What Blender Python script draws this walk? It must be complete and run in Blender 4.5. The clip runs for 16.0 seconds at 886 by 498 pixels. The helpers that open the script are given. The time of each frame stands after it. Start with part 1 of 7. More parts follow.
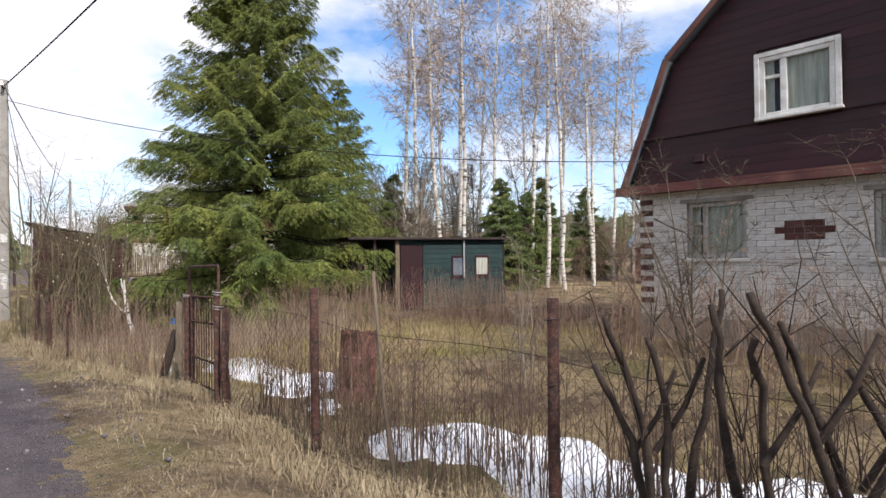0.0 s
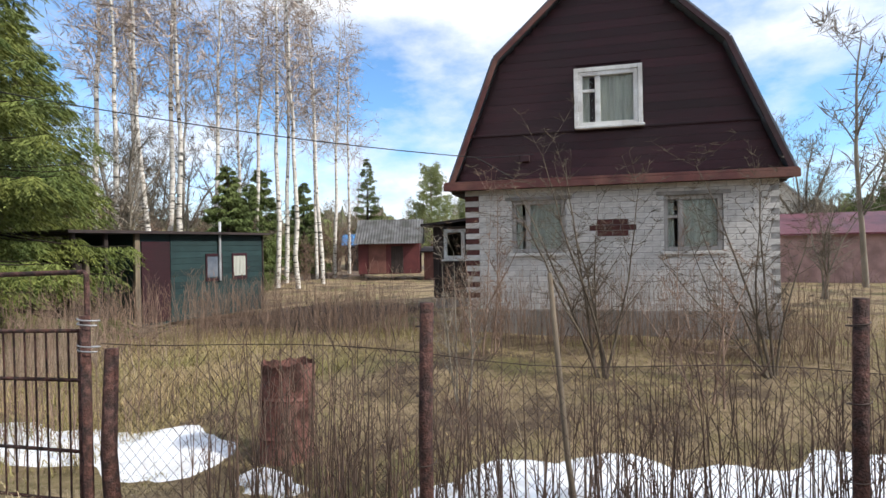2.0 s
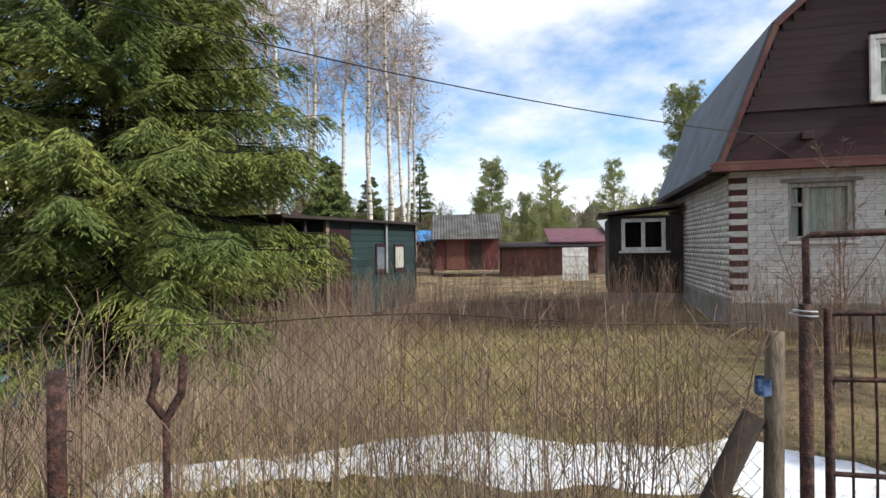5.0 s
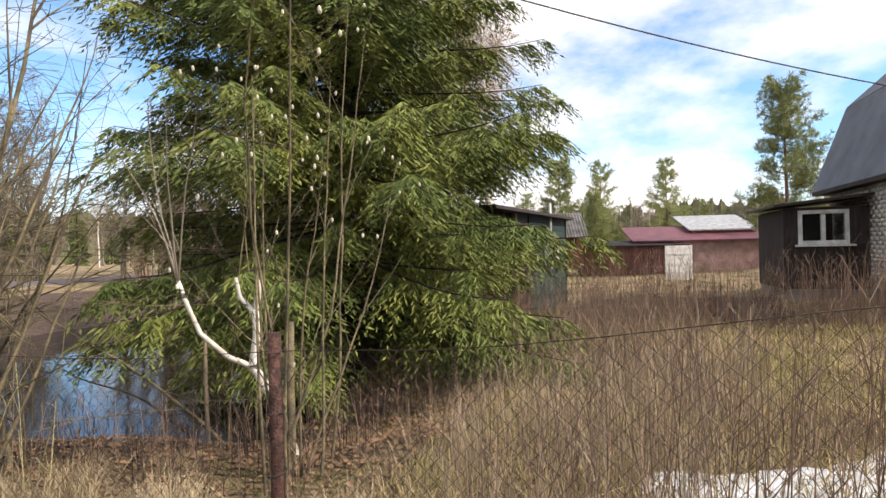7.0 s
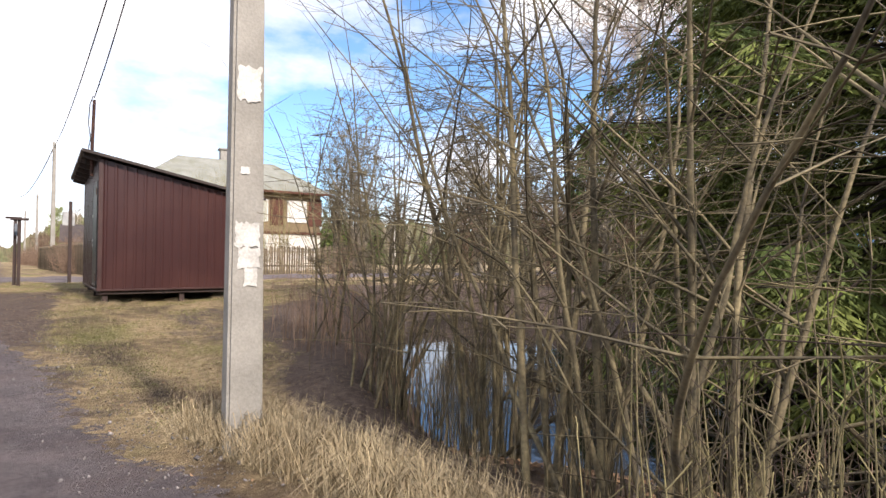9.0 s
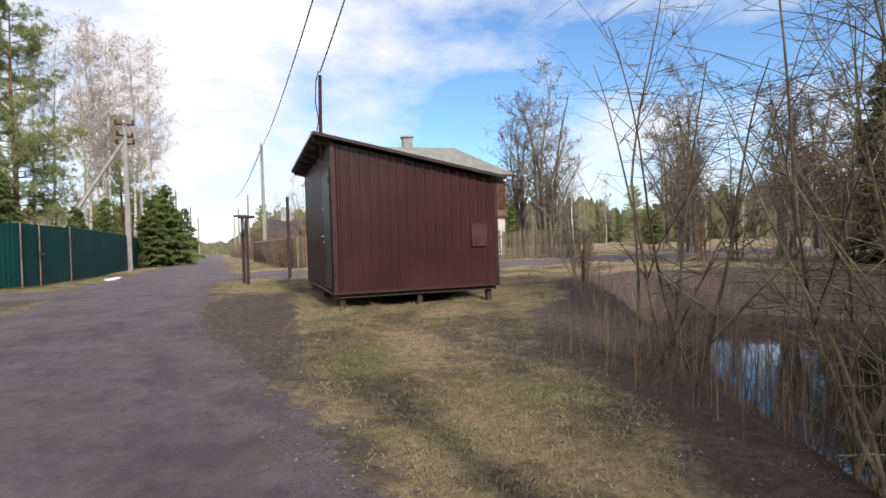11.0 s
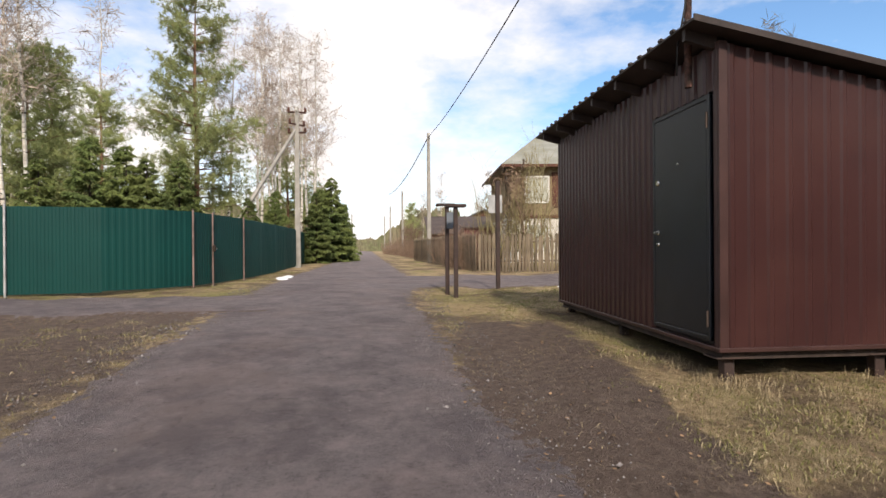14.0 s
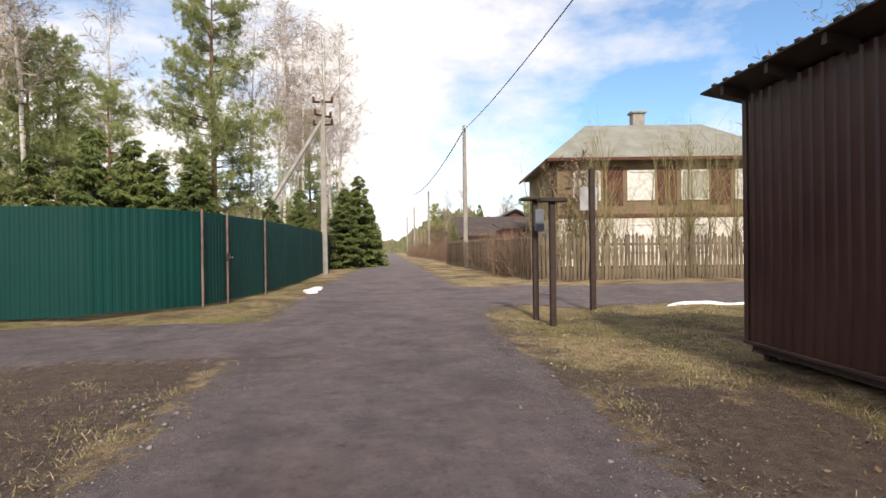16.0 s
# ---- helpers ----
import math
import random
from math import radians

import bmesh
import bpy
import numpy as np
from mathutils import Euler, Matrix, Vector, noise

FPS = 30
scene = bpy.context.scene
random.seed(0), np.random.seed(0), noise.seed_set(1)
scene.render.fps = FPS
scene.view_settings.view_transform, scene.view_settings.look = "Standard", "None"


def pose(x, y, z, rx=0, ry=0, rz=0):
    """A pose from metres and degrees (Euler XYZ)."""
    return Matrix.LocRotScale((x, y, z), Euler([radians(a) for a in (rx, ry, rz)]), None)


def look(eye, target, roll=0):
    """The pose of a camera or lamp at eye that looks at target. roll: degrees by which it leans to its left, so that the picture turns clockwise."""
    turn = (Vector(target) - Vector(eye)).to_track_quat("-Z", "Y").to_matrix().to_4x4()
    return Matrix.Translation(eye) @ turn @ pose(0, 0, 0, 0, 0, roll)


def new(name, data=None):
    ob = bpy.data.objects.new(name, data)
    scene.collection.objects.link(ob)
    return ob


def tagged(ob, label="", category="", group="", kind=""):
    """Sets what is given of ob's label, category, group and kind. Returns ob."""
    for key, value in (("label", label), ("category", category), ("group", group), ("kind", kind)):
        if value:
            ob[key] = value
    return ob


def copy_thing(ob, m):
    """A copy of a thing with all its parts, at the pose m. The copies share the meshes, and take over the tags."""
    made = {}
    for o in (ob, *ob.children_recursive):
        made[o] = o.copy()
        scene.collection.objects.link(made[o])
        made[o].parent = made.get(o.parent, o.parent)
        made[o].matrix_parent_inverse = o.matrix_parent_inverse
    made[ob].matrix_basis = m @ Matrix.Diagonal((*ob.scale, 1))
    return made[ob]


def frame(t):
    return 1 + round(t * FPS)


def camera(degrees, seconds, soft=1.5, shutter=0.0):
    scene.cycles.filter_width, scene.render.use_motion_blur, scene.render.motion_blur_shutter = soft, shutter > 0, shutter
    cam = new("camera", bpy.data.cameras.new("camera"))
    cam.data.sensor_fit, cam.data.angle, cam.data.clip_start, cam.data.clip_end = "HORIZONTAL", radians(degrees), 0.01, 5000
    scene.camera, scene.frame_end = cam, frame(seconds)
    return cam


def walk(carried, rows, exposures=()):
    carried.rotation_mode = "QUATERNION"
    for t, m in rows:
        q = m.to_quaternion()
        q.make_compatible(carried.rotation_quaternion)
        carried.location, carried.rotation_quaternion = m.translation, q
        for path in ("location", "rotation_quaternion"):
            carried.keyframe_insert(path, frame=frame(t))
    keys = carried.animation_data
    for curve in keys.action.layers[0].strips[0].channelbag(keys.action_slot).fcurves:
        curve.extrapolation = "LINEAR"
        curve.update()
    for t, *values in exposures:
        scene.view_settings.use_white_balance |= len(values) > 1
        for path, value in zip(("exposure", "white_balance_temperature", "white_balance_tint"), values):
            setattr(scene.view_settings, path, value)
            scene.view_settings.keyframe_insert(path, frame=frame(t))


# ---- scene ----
cam = camera(78.0, 16.0)
PATH = [
    (0, (0.209, 1.124, 1.556), (1.325, 2.784, 1.578), -0.6),
    (0.5, (-0.204, 1.767, 1.572), (1.284, 3.104, 1.587), -0.9),
    (1, (-0.292, 2.408, 1.529), (1.375, 3.513, 1.544), -0.7),
    (1.5, (-0.488, 3.156, 1.593), (1.289, 4.075, 1.594), -1.0),
    (2, (-0.586, 3.892, 1.569), (1.253, 4.679, 1.567), -1.0),
    (2.5, (-0.746, 4.584, 1.595), (1.119, 5.307, 1.591), -1.0),
    (3, (-0.851, 5.348, 1.562), (1.018, 6.06, 1.559), -0.8),
    (3.5, (-0.941, 6.079, 1.531), (0.92, 6.813, 1.528), -0.7),
    (4, (-0.967, 6.782, 1.502), (0.874, 7.563, 1.501), -0.6),
    (4.2, (-1.046, 7.069, 1.483), (0.786, 7.87, 1.479), -0.9),
    (6.3, (-1.887, 10.328, 1.387), (-0.049, 11.115, 1.382), -0.6),
    (6.4, (-1.918, 10.5, 1.385), (-0.079, 11.286, 1.385), -0.8),
    (6.5, (-1.961, 10.677, 1.362), (-0.122, 11.462, 1.366), -1.1),
    (7, (-2.291, 11.525, 1.286), (-0.49, 12.394, 1.297), -1.2),
    (7.5, (-2.292, 12.604, 1.08), (-0.623, 13.706, 1.113), -1.3),
    (8, (-2.46, 13.668, 0.994), (-0.918, 14.94, 1.043), 0.1),
    (8.5, (-2.501, 14.438, 0.977), (-1.094, 15.859, 1.013), -0.2),
    (9, (-2.514, 15.351, 0.971), (-1.26, 16.908, 1.017), 0.3),
    (9.5, (-2.51, 16.162, 0.93), (-1.429, 17.843, 0.979), 0.4),
    (10, (-2.535, 16.96, 0.97), (-1.58, 18.717, 1.01), 0.2),
    (10.2, (-2.587, 17.26, 1.028), (-1.661, 19.033, 1.047), -0.4),
    (12.3, (-3.345, 20.518, 1.184), (-2.899, 22.468, 1.182), -0.6),
    (12.5, (-3.472, 20.869, 1.183), (-3.05, 22.824, 1.182), -0.2),
    (13, (-3.654, 21.743, 1.186), (-3.307, 23.713, 1.184), -0.1),
    (13.2, (-3.686, 22.078, 1.205), (-3.367, 24.053, 1.213), -0.4),
    (13.5, (-3.737, 22.553, 1.2), (-3.432, 24.53, 1.196), -0.4),
    (14, (-3.903, 23.313, 1.237), (-3.627, 25.294, 1.231), -0.4),
    (14.5, (-3.961, 23.993, 1.304), (-3.712, 25.978, 1.303), -0.5),
    (15, (-4.15, 24.751, 1.347), (-3.91, 26.737, 1.339), -0.6),
    (15.5, (-4.335, 25.509, 1.331), (-4.109, 27.496, 1.331), -0.7),
    (16, (-4.542, 26.291, 1.377), (-4.335, 28.281, 1.375), -0.7),
]
walk(cam, [(t, look(e, g, r)) for t, e, g, r in PATH], exposures=[(0.0, -0.04, 6300, 15), (2.0, 0.03, 6150, 11), (4.2, -0.08, 6000, 8), (6.3, 0.18, 6900, 15), (7.2, 0.34, 6900, 15), (8.0, 0.52, 6850, 15), (8.7, 0.48, 6800, 16), (9.5, 0.12, 6500, 15), (10.2, -0.08, 6300, 14), (12.3, -0.17, 6700, 13), (14.0, -0.03, 7000, 14), (16.0, -0.03, 7100, 14)])

# ---- world, sun ----
SUN_EL, SUN_AZ = radians(38), radians(-88)          # azimuth counted from +x towards +y
world = bpy.data.worlds.new("world")
scene.world = world
world.use_nodes = True
wn, wl = world.node_tree.nodes, world.node_tree.links
wn.clear()
w_out = wn.new("ShaderNodeOutputWorld")
w_bg = wn.new("ShaderNodeBackground")
w_sky = wn.new("ShaderNodeTexSky")
w_sky.sky_type, w_sky.sun_disc = "NISHITA", False
w_sky.sun_elevation, w_sky.sun_rotation = SUN_EL, radians(90) - SUN_AZ
w_sky.air_density, w_sky.dust_density, w_sky.ozone_density = 1.0, 0.6, 2.0
w_co = wn.new("ShaderNodeTexCoord")
w_map = wn.new("ShaderNodeMapping")
w_map.inputs["Scale"].default_value = (1.0, 1.0, 2.2)
w_map.inputs["Location"].default_value = (0.35, 0.1, 0.3)
w_n1 = wn.new("ShaderNodeTexNoise")
w_n1.inputs["Scale"].default_value, w_n1.inputs["Detail"].default_value, w_n1.inputs["Roughness"].default_value = 1.9, 8.0, 0.58
w_ramp = wn.new("ShaderNodeValToRGB")
w_ramp.color_ramp.elements[0].position, w_ramp.color_ramp.elements[1].position = 0.37, 0.54
w_mix = wn.new("ShaderNodeMixRGB")
w_mix.inputs[2].default_value = (9.4, 9.5, 9.7, 1)
w_tint = wn.new("ShaderNodeMixRGB")
w_tint.blend_type, w_tint.inputs[0].default_value = "MULTIPLY", 1.0
w_tint.inputs[2].default_value = (1.25, 1.62, 1.85, 1)
wl.new(w_co.outputs["Generated"], w_map.inputs["Vector"])
wl.new(w_map.outputs[0], w_n1.inputs["Vector"])
wl.new(w_n1.outputs["Fac"], w_ramp.inputs[0])
wl.new(w_sky.outputs[0], w_tint.inputs[1])
wl.new(w_ramp.outputs[0], w_mix.inputs[0])
wl.new(w_tint.outputs[0], w_mix.inputs[1])
wl.new(w_mix.outputs[0], w_bg.inputs["Color"])
w_bg.inputs["Strength"].default_value = 0.12
wl.new(w_bg.outputs[0], w_out.inputs["Surface"])

sun = new("sun", bpy.data.lights.new("sun", "SUN"))
sun.data.energy, sun.data.angle, sun.data.color = 5.0, radians(5.0), (1.0, 0.92, 0.80)
sun_way = Vector((math.cos(SUN_EL) * math.cos(SUN_AZ), math.cos(SUN_EL) * math.sin(SUN_AZ), math.sin(SUN_EL)))
sun.matrix_world = look(sun_way * 50, (0, 0, 0))


# ---- materials ----
def material(name, base, rough=0.8, metal=0.0, second=None, scale=6.0, fine=60.0, bump=0.3, spread=0.15, stretch=(1, 1, 1), random_mix=0.0, island=0.0, stain=None, stain_scale=1.2, stain_amount=0.4, spec=0.35, bump_dist=0.01):
    """Two-scale noise colour, optional stains, fine relief, and a shift per object or island."""
    m = bpy.data.materials.new(name)
    m.use_nodes = True
    n, l = m.node_tree.nodes, m.node_tree.links
    b = n["Principled BSDF"]
    b.inputs["Roughness"].default_value, b.inputs["Metallic"].default_value = rough, metal
    b.inputs["Specular IOR Level"].default_value = spec
    co = n.new("ShaderNodeTexCoord")
    mp = n.new("ShaderNodeMapping")
    mp.inputs["Scale"].default_value = stretch
    l.new(co.outputs["Object"], mp.inputs["Vector"])
    n1 = n.new("ShaderNodeTexNoise")
    n1.inputs["Scale"].default_value, n1.inputs["Detail"].default_value = scale, 5.0
    n2 = n.new("ShaderNodeTexNoise")
    n2.inputs["Scale"].default_value, n2.inputs["Detail"].default_value = fine, 3.0
    for k in (n1, n2):
        l.new(mp.outputs[0], k.inputs["Vector"])
    second = second or tuple(c * 0.6 for c in base)
    r = n.new("ShaderNodeValToRGB")
    r.color_ramp.elements[0].position, r.color_ramp.elements[1].position = 0.36, 0.64
    r.color_ramp.elements[0].color, r.color_ramp.elements[1].color = (*second, 1), (*base, 1)
    l.new(n1.outputs["Fac"], r.inputs[0])
    out = r.outputs[0]
    if stain:
        n3 = n.new("ShaderNodeTexNoise")
        n3.inputs["Scale"].default_value, n3.inputs["Detail"].default_value = stain_scale, 6.0
        l.new(co.outputs["Object"], n3.inputs["Vector"])
        r3 = n.new("ShaderNodeValToRGB")
        r3.color_ramp.elements[0].position, r3.color_ramp.elements[1].position = 0.48, 0.62
        r3.color_ramp.elements[1].color = (stain_amount,) * 3 + (1,)
        r3.color_ramp.elements[0].color = (0, 0, 0, 1)
        l.new(n3.outputs["Fac"], r3.inputs[0])
        mx = n.new("ShaderNodeMixRGB")
        mx.inputs[2].default_value = (*stain, 1)
        l.new(r3.outputs[0], mx.inputs[0])
        l.new(out, mx.inputs[1])
        out = mx.outputs[0]
    hv = n.new("ShaderNodeHueSaturation")
    l.new(out, hv.inputs["Color"])
    ma = n.new("ShaderNodeMapRange")
    ma.inputs["From Min"].default_value, ma.inputs["From Max"].default_value = 0.3, 0.7
    ma.inputs["To Min"].default_value, ma.inputs["To Max"].default_value = 1 - spread, 1 + spread
    l.new(n2.outputs["Fac"], ma.inputs["Value"])
    val = ma.outputs[0]
    for src, amount in (("object", random_mix), ("island", island)):
        if amount:
            if src == "object":
                rnd = n.new("ShaderNodeObjectInfo").outputs["Random"]
            else:
                rnd = n.new("ShaderNodeNewGeometry").outputs["Random Per Island"]
            mr = n.new("ShaderNodeMapRange")
            mr.inputs["To Min"].default_value, mr.inputs["To Max"].default_value = 1 - amount, 1 + amount
            l.new(rnd, mr.inputs["Value"])
            mu = n.new("ShaderNodeMath")
            mu.operation = "MULTIPLY"
            l.new(val, mu.inputs[0])
            l.new(mr.outputs[0], mu.inputs[1])
            val = mu.outputs[0]
    l.new(val, hv.inputs["Value"])
    l.new(hv.outputs[0], b.inputs["Base Color"])
    if bump:
        bp = n.new("ShaderNodeBump")
        bp.inputs["Strength"].default_value, bp.inputs["Distance"].default_value = bump, bump_dist
        l.new(n2.outputs["Fac"], bp.inputs["Height"])
        l.new(bp.outputs[0], b.inputs["Normal"])
    return m


M = {}
M["brick"] = material("white_silicate_brick", (0.62, 0.60, 0.57), 0.9, second=(0.50, 0.48, 0.45), scale=3, random_mix=0.12, stain=(0.36, 0.34, 0.31), stain_scale=1.5, stain_amount=0.5)
M["brick_red"] = material("dark_red_brick", (0.10, 0.035, 0.030), 0.85, second=(0.05, 0.02, 0.018), random_mix=0.25)
M["mortar"] = material("grey_mortar", (0.36, 0.35, 0.335), 0.95, scale=8)
M["plinth"] = material("grey_plinth_render", (0.34, 0.32, 0.30), 0.95, scale=2, stain=(0.16, 0.15, 0.13), stain_amount=0.6)
M["maroon"] = material("dark_maroon_paint", (0.036, 0.0085, 0.0135), 0.55, second=(0.026, 0.007, 0.0105), scale=2, stretch=(1, 1, 8), spread=0.3, random_mix=0.25, stain=(0.02, 0.012, 0.012), stain_scale=0.7)
M["trim_red"] = material("red_brown_trim", (0.13, 0.045, 0.040), 0.65, second=(0.09, 0.034, 0.032), scale=4, stain=(0.25, 0.13, 0.09), stain_amount=0.4)
M["roof_grey"] = material("weathered_grey_roofing", (0.13, 0.15, 0.18), 0.7, second=(0.09, 0.105, 0.13), scale=1.5, stain=(0.07, 0.08, 0.09))
M["white_wood"] = material("old_white_paint", (0.72, 0.72, 0.70), 0.6, second=(0.58, 0.58, 0.56), scale=5, stain=(0.42, 0.40, 0.37), stain_scale=4, stain_amount=0.6)
M["grey_wood"] = material("weathered_grey_wood", (0.42, 0.40, 0.37), 0.85, second=(0.25, 0.23, 0.21), scale=3, stretch=(6, 6, 0.7))
M["dark_wood"] = material("dark_weathered_wood", (0.045, 0.032, 0.028), 0.8, second=(0.025, 0.018, 0.016), scale=3, stretch=(6, 6, 0.7), random_mix=0.2)
M["curtain"] = material("pale_curtain", (0.45, 0.46, 0.40), 0.9, second=(0.30, 0.31, 0.27), scale=5, stretch=(5, 5, 0.5))
M["green_wall"] = material("dark_green_boards", (0.020, 0.044, 0.044), 0.6, second=(0.014, 0.031, 0.032), scale=2, random_mix=0.2)
M["door_red"] = material("dull_red_paint", (0.13, 0.035, 0.035), 0.7, second=(0.09, 0.026, 0.028), scale=2, random_mix=0.15)
M["slate"] = material("corrugated_slate", (0.30, 0.30, 0.30), 0.85, second=(0.19, 0.19, 0.185), scale=2, stain=(0.11, 0.11, 0.09), stain_amount=0.6)
M["slate_green"] = material("mossy_slate_roof", (0.25, 0.255, 0.23), 0.9, second=(0.20, 0.205, 0.18), scale=1.5, stain=(0.17, 0.17, 0.12), stain_amount=0.5)
M["rust"] = material("rusty_iron", (0.070, 0.030, 0.022), 0.85, second=(0.022, 0.014, 0.012), scale=16, fine=90, spread=0.4, bump=0.9, stain=(0.19, 0.10, 0.085), stain_scale=26, stain_amount=0.3)
M["rust_pale"] = material("pale_rusty_sheet", (0.33, 0.17, 0.14), 0.9, second=(0.22, 0.10, 0.08), scale=7, spread=0.3, stain=(0.05, 0.028, 0.022), stain_scale=4, stain_amount=0.8)
M["wire"] = material("zinc_wire", (0.085, 0.062, 0.052), 0.6, metal=0.4, scale=20, bump=0)
M["cable"] = material("black_cable", (0.02, 0.02, 0.022), 0.6, scale=10, bump=0)
M["concrete"] = material("pole_concrete", (0.33, 0.315, 0.29), 0.9, second=(0.25, 0.24, 0.22), scale=3, spread=0.1, stain=(0.23, 0.22, 0.20), stain_scale=2.5)
# glossier and partly lighter brown, standing in for sky sheen on the shed wall
M["notice"] = material("glossy_brown_patch", (0.058, 0.028, 0.026), 0.25, second=(0.10, 0.055, 0.05), scale=6)
M["paper"] = material("torn_paper", (0.62, 0.62, 0.60), 0.8, second=(0.45, 0.44, 0.42), scale=9)
M["brown_metal"] = material("brown_coated_steel", (0.046, 0.0185, 0.018), 0.30, second=(0.040, 0.0165, 0.0165), scale=1.5, spread=0.05, bump=0.05, spec=0.35, random_mix=0.06, stain=(0.08, 0.035, 0.03), stain_amount=0.25)
M["brown_trim"] = material("brown_steel_trim", (0.060, 0.030, 0.028), 0.4, scale=2, spread=0.08, bump=0.05)
M["underroof"] = material("dark_roof_underside", (0.045, 0.032, 0.030), 0.6, scale=3, bump=0.1)
M["door_steel"] = material("graphite_powder_coat", (0.008, 0.011, 0.017), 0.38, scale=3, spread=0.06, bump=0.08, fine=300, spec=0.5)
M["chrome"] = material("brushed_nickel", (0.6, 0.6, 0.58), 0.25, metal=1.0, scale=30, spread=0.05, bump=0)
M["green_metal"] = material("green_coated_steel", (0.002, 0.045, 0.040), 0.5, second=(0.002, 0.040, 0.036), scale=1.2, spread=0.05, bump=0.03, random_mix=0.12, spec=0.22)
M["copper_post"] = material("brown_painted_post", (0.20, 0.14, 0.125), 0.6, scale=4)
M["grey_post"] = material("galvanised_post", (0.45, 0.46, 0.47), 0.5, metal=0.3, scale=4)
M["snow"] = material("old_snow", (0.86, 0.88, 0.92), 0.6, second=(0.74, 0.77, 0.82), scale=3, fine=40, spread=0.06, bump=0.6, stain=(0.50, 0.47, 0.42), stain_scale=5, stain_amount=0.35, bump_dist=0.02)
M["picket"] = material("weathered_pickets", (0.19, 0.15, 0.105), 0.9, second=(0.10, 0.08, 0.058), scale=3, stretch=(5, 5, 0.6), random_mix=0.3)
M["tan_wall"] = material("ochre_wall_boards", (0.22, 0.165, 0.10), 0.8, second=(0.165, 0.12, 0.075), scale=2, stretch=(1, 1, 6))
M["white_wall"] = material("whitewashed_wall", (0.62, 0.60, 0.55), 0.85, second=(0.5, 0.48, 0.44), scale=2)
M["brown_wall"] = material("brown_panel", (0.11, 0.045, 0.03), 0.8, scale=2)
M["red_wall"] = material("faded_red_boards", (0.17, 0.075, 0.06), 0.85, second=(0.12, 0.055, 0.045), scale=2, random_mix=0.2)
M["pink_wall"] = material("faded_pink_boards", (0.42, 0.27, 0.25), 0.85, scale=2)
M["blue_sheet"] = material("bright_blue_sheet", (0.05, 0.26, 0.60), 0.5, scale=2)
M["rag"] = material("faded_blue_cloth", (0.07, 0.12, 0.24), 0.9, scale=12)
M["roof_brown"] = material("dark_brown_roofing", (0.075, 0.055, 0.050), 0.8, scale=2, stain=(0.11, 0.09, 0.08))
M["purple_roof"] = material("wine_red_sheet_roof", (0.17, 0.05, 0.065), 0.5, scale=2)
M["glass_grey"] = material("dusty_pane", (0.16, 0.18, 0.21), 0.15, second=(0.10, 0.12, 0.15), scale=3, bump=0, spec=0.6)
M["bark"] = material("grey_brown_bark", (0.15, 0.12, 0.085), 0.95, second=(0.08, 0.062, 0.045), scale=14, fine=60, spread=0.3, bump=0.8, stretch=(1, 1, 0.3))
M["bark_dark"] = material("dark_bark", (0.045, 0.032, 0.025), 0.95, second=(0.025, 0.018, 0.015), scale=12, spread=0.3)
M["bark_willow"] = material("olive_willow_bark", (0.20, 0.165, 0.095), 0.9, second=(0.085, 0.07, 0.045), scale=5, island=0.5, spread=0.3, stain=(0.05, 0.045, 0.035), stain_scale=6, stain_amount=0.7)
M["twig_olive"] = material("olive_yellow_twigs", (0.30, 0.26, 0.125), 0.95, second=(0.20, 0.17, 0.095), scale=1.0, bump=0, island=0.4)
M["pole_brown"] = material("dark_brown_steel_post", (0.050, 0.030, 0.026), 0.7, second=(0.030, 0.020, 0.018), scale=8)
M["twig_brown"] = material("brown_twigs", (0.26, 0.18, 0.13), 0.95, second=(0.17, 0.115, 0.085), scale=3, bump=0, island=0.45)
M["twig_dark"] = material("dark_brown_twigs", (0.15, 0.10, 0.072), 0.95, second=(0.09, 0.06, 0.045), scale=3, bump=0, island=0.45)
M["twig_birch"] = material("birch_twigs", (0.54, 0.45, 0.385), 0.95, second=(0.42, 0.345, 0.29), scale=0.5, bump=0, island=0.35)
M["twig_grey"] = material("grey_twigs", (0.27, 0.235, 0.185), 0.95, second=(0.18, 0.155, 0.12), scale=1.0, bump=0, island=0.4)
M["spruce"] = material("spruce_needles", (0.172, 0.192, 0.042), 0.75, second=(0.085, 0.120, 0.030), scale=0.9, bump=0, island=0.35, spread=0.1)
M["spruce_dark"] = material("far_spruce_needles", (0.150, 0.180, 0.050), 0.8, second=(0.080, 0.115, 0.034), scale=0.5, bump=0, island=0.4, random_mix=0.25)
M["pine"] = material("pine_needles", (0.33, 0.36, 0.15), 0.8, second=(0.22, 0.265, 0.11), scale=0.7, bump=0, island=0.4, random_mix=0.15)
M["pine_bark"] = material("orange_pine_bark", (0.24, 0.12, 0.065), 0.95, second=(0.12, 0.08, 0.06), scale=5, bump=0.5)
M["dry_grass"] = material("dry_straw", (0.42, 0.34, 0.215), 0.9, second=(0.30, 0.235, 0.145), scale=1.5, bump=0, island=0.4)
M["dry_stalk"] = material("dry_brown_stalks", (0.39, 0.31, 0.225), 0.95, second=(0.26, 0.195, 0.14), scale=0.7, bump=0, island=0.45)
M["green_grass"] = material("sprouting_grass", (0.18, 0.190, 0.048), 0.85, second=(0.255, 0.225, 0.100), scale=1.5, bump=0, island=0.4)
M["dry_lawn"] = material("matted_spring_lawn", (0.40, 0.30, 0.155), 0.9, second=(0.24, 0.215, 0.075), scale=0.8, bump=0, island=0.35)
M["leaf_dead"] = material("dead_leaves", (0.21, 0.13, 0.075), 0.9, scale=4, bump=0, island=0.5)
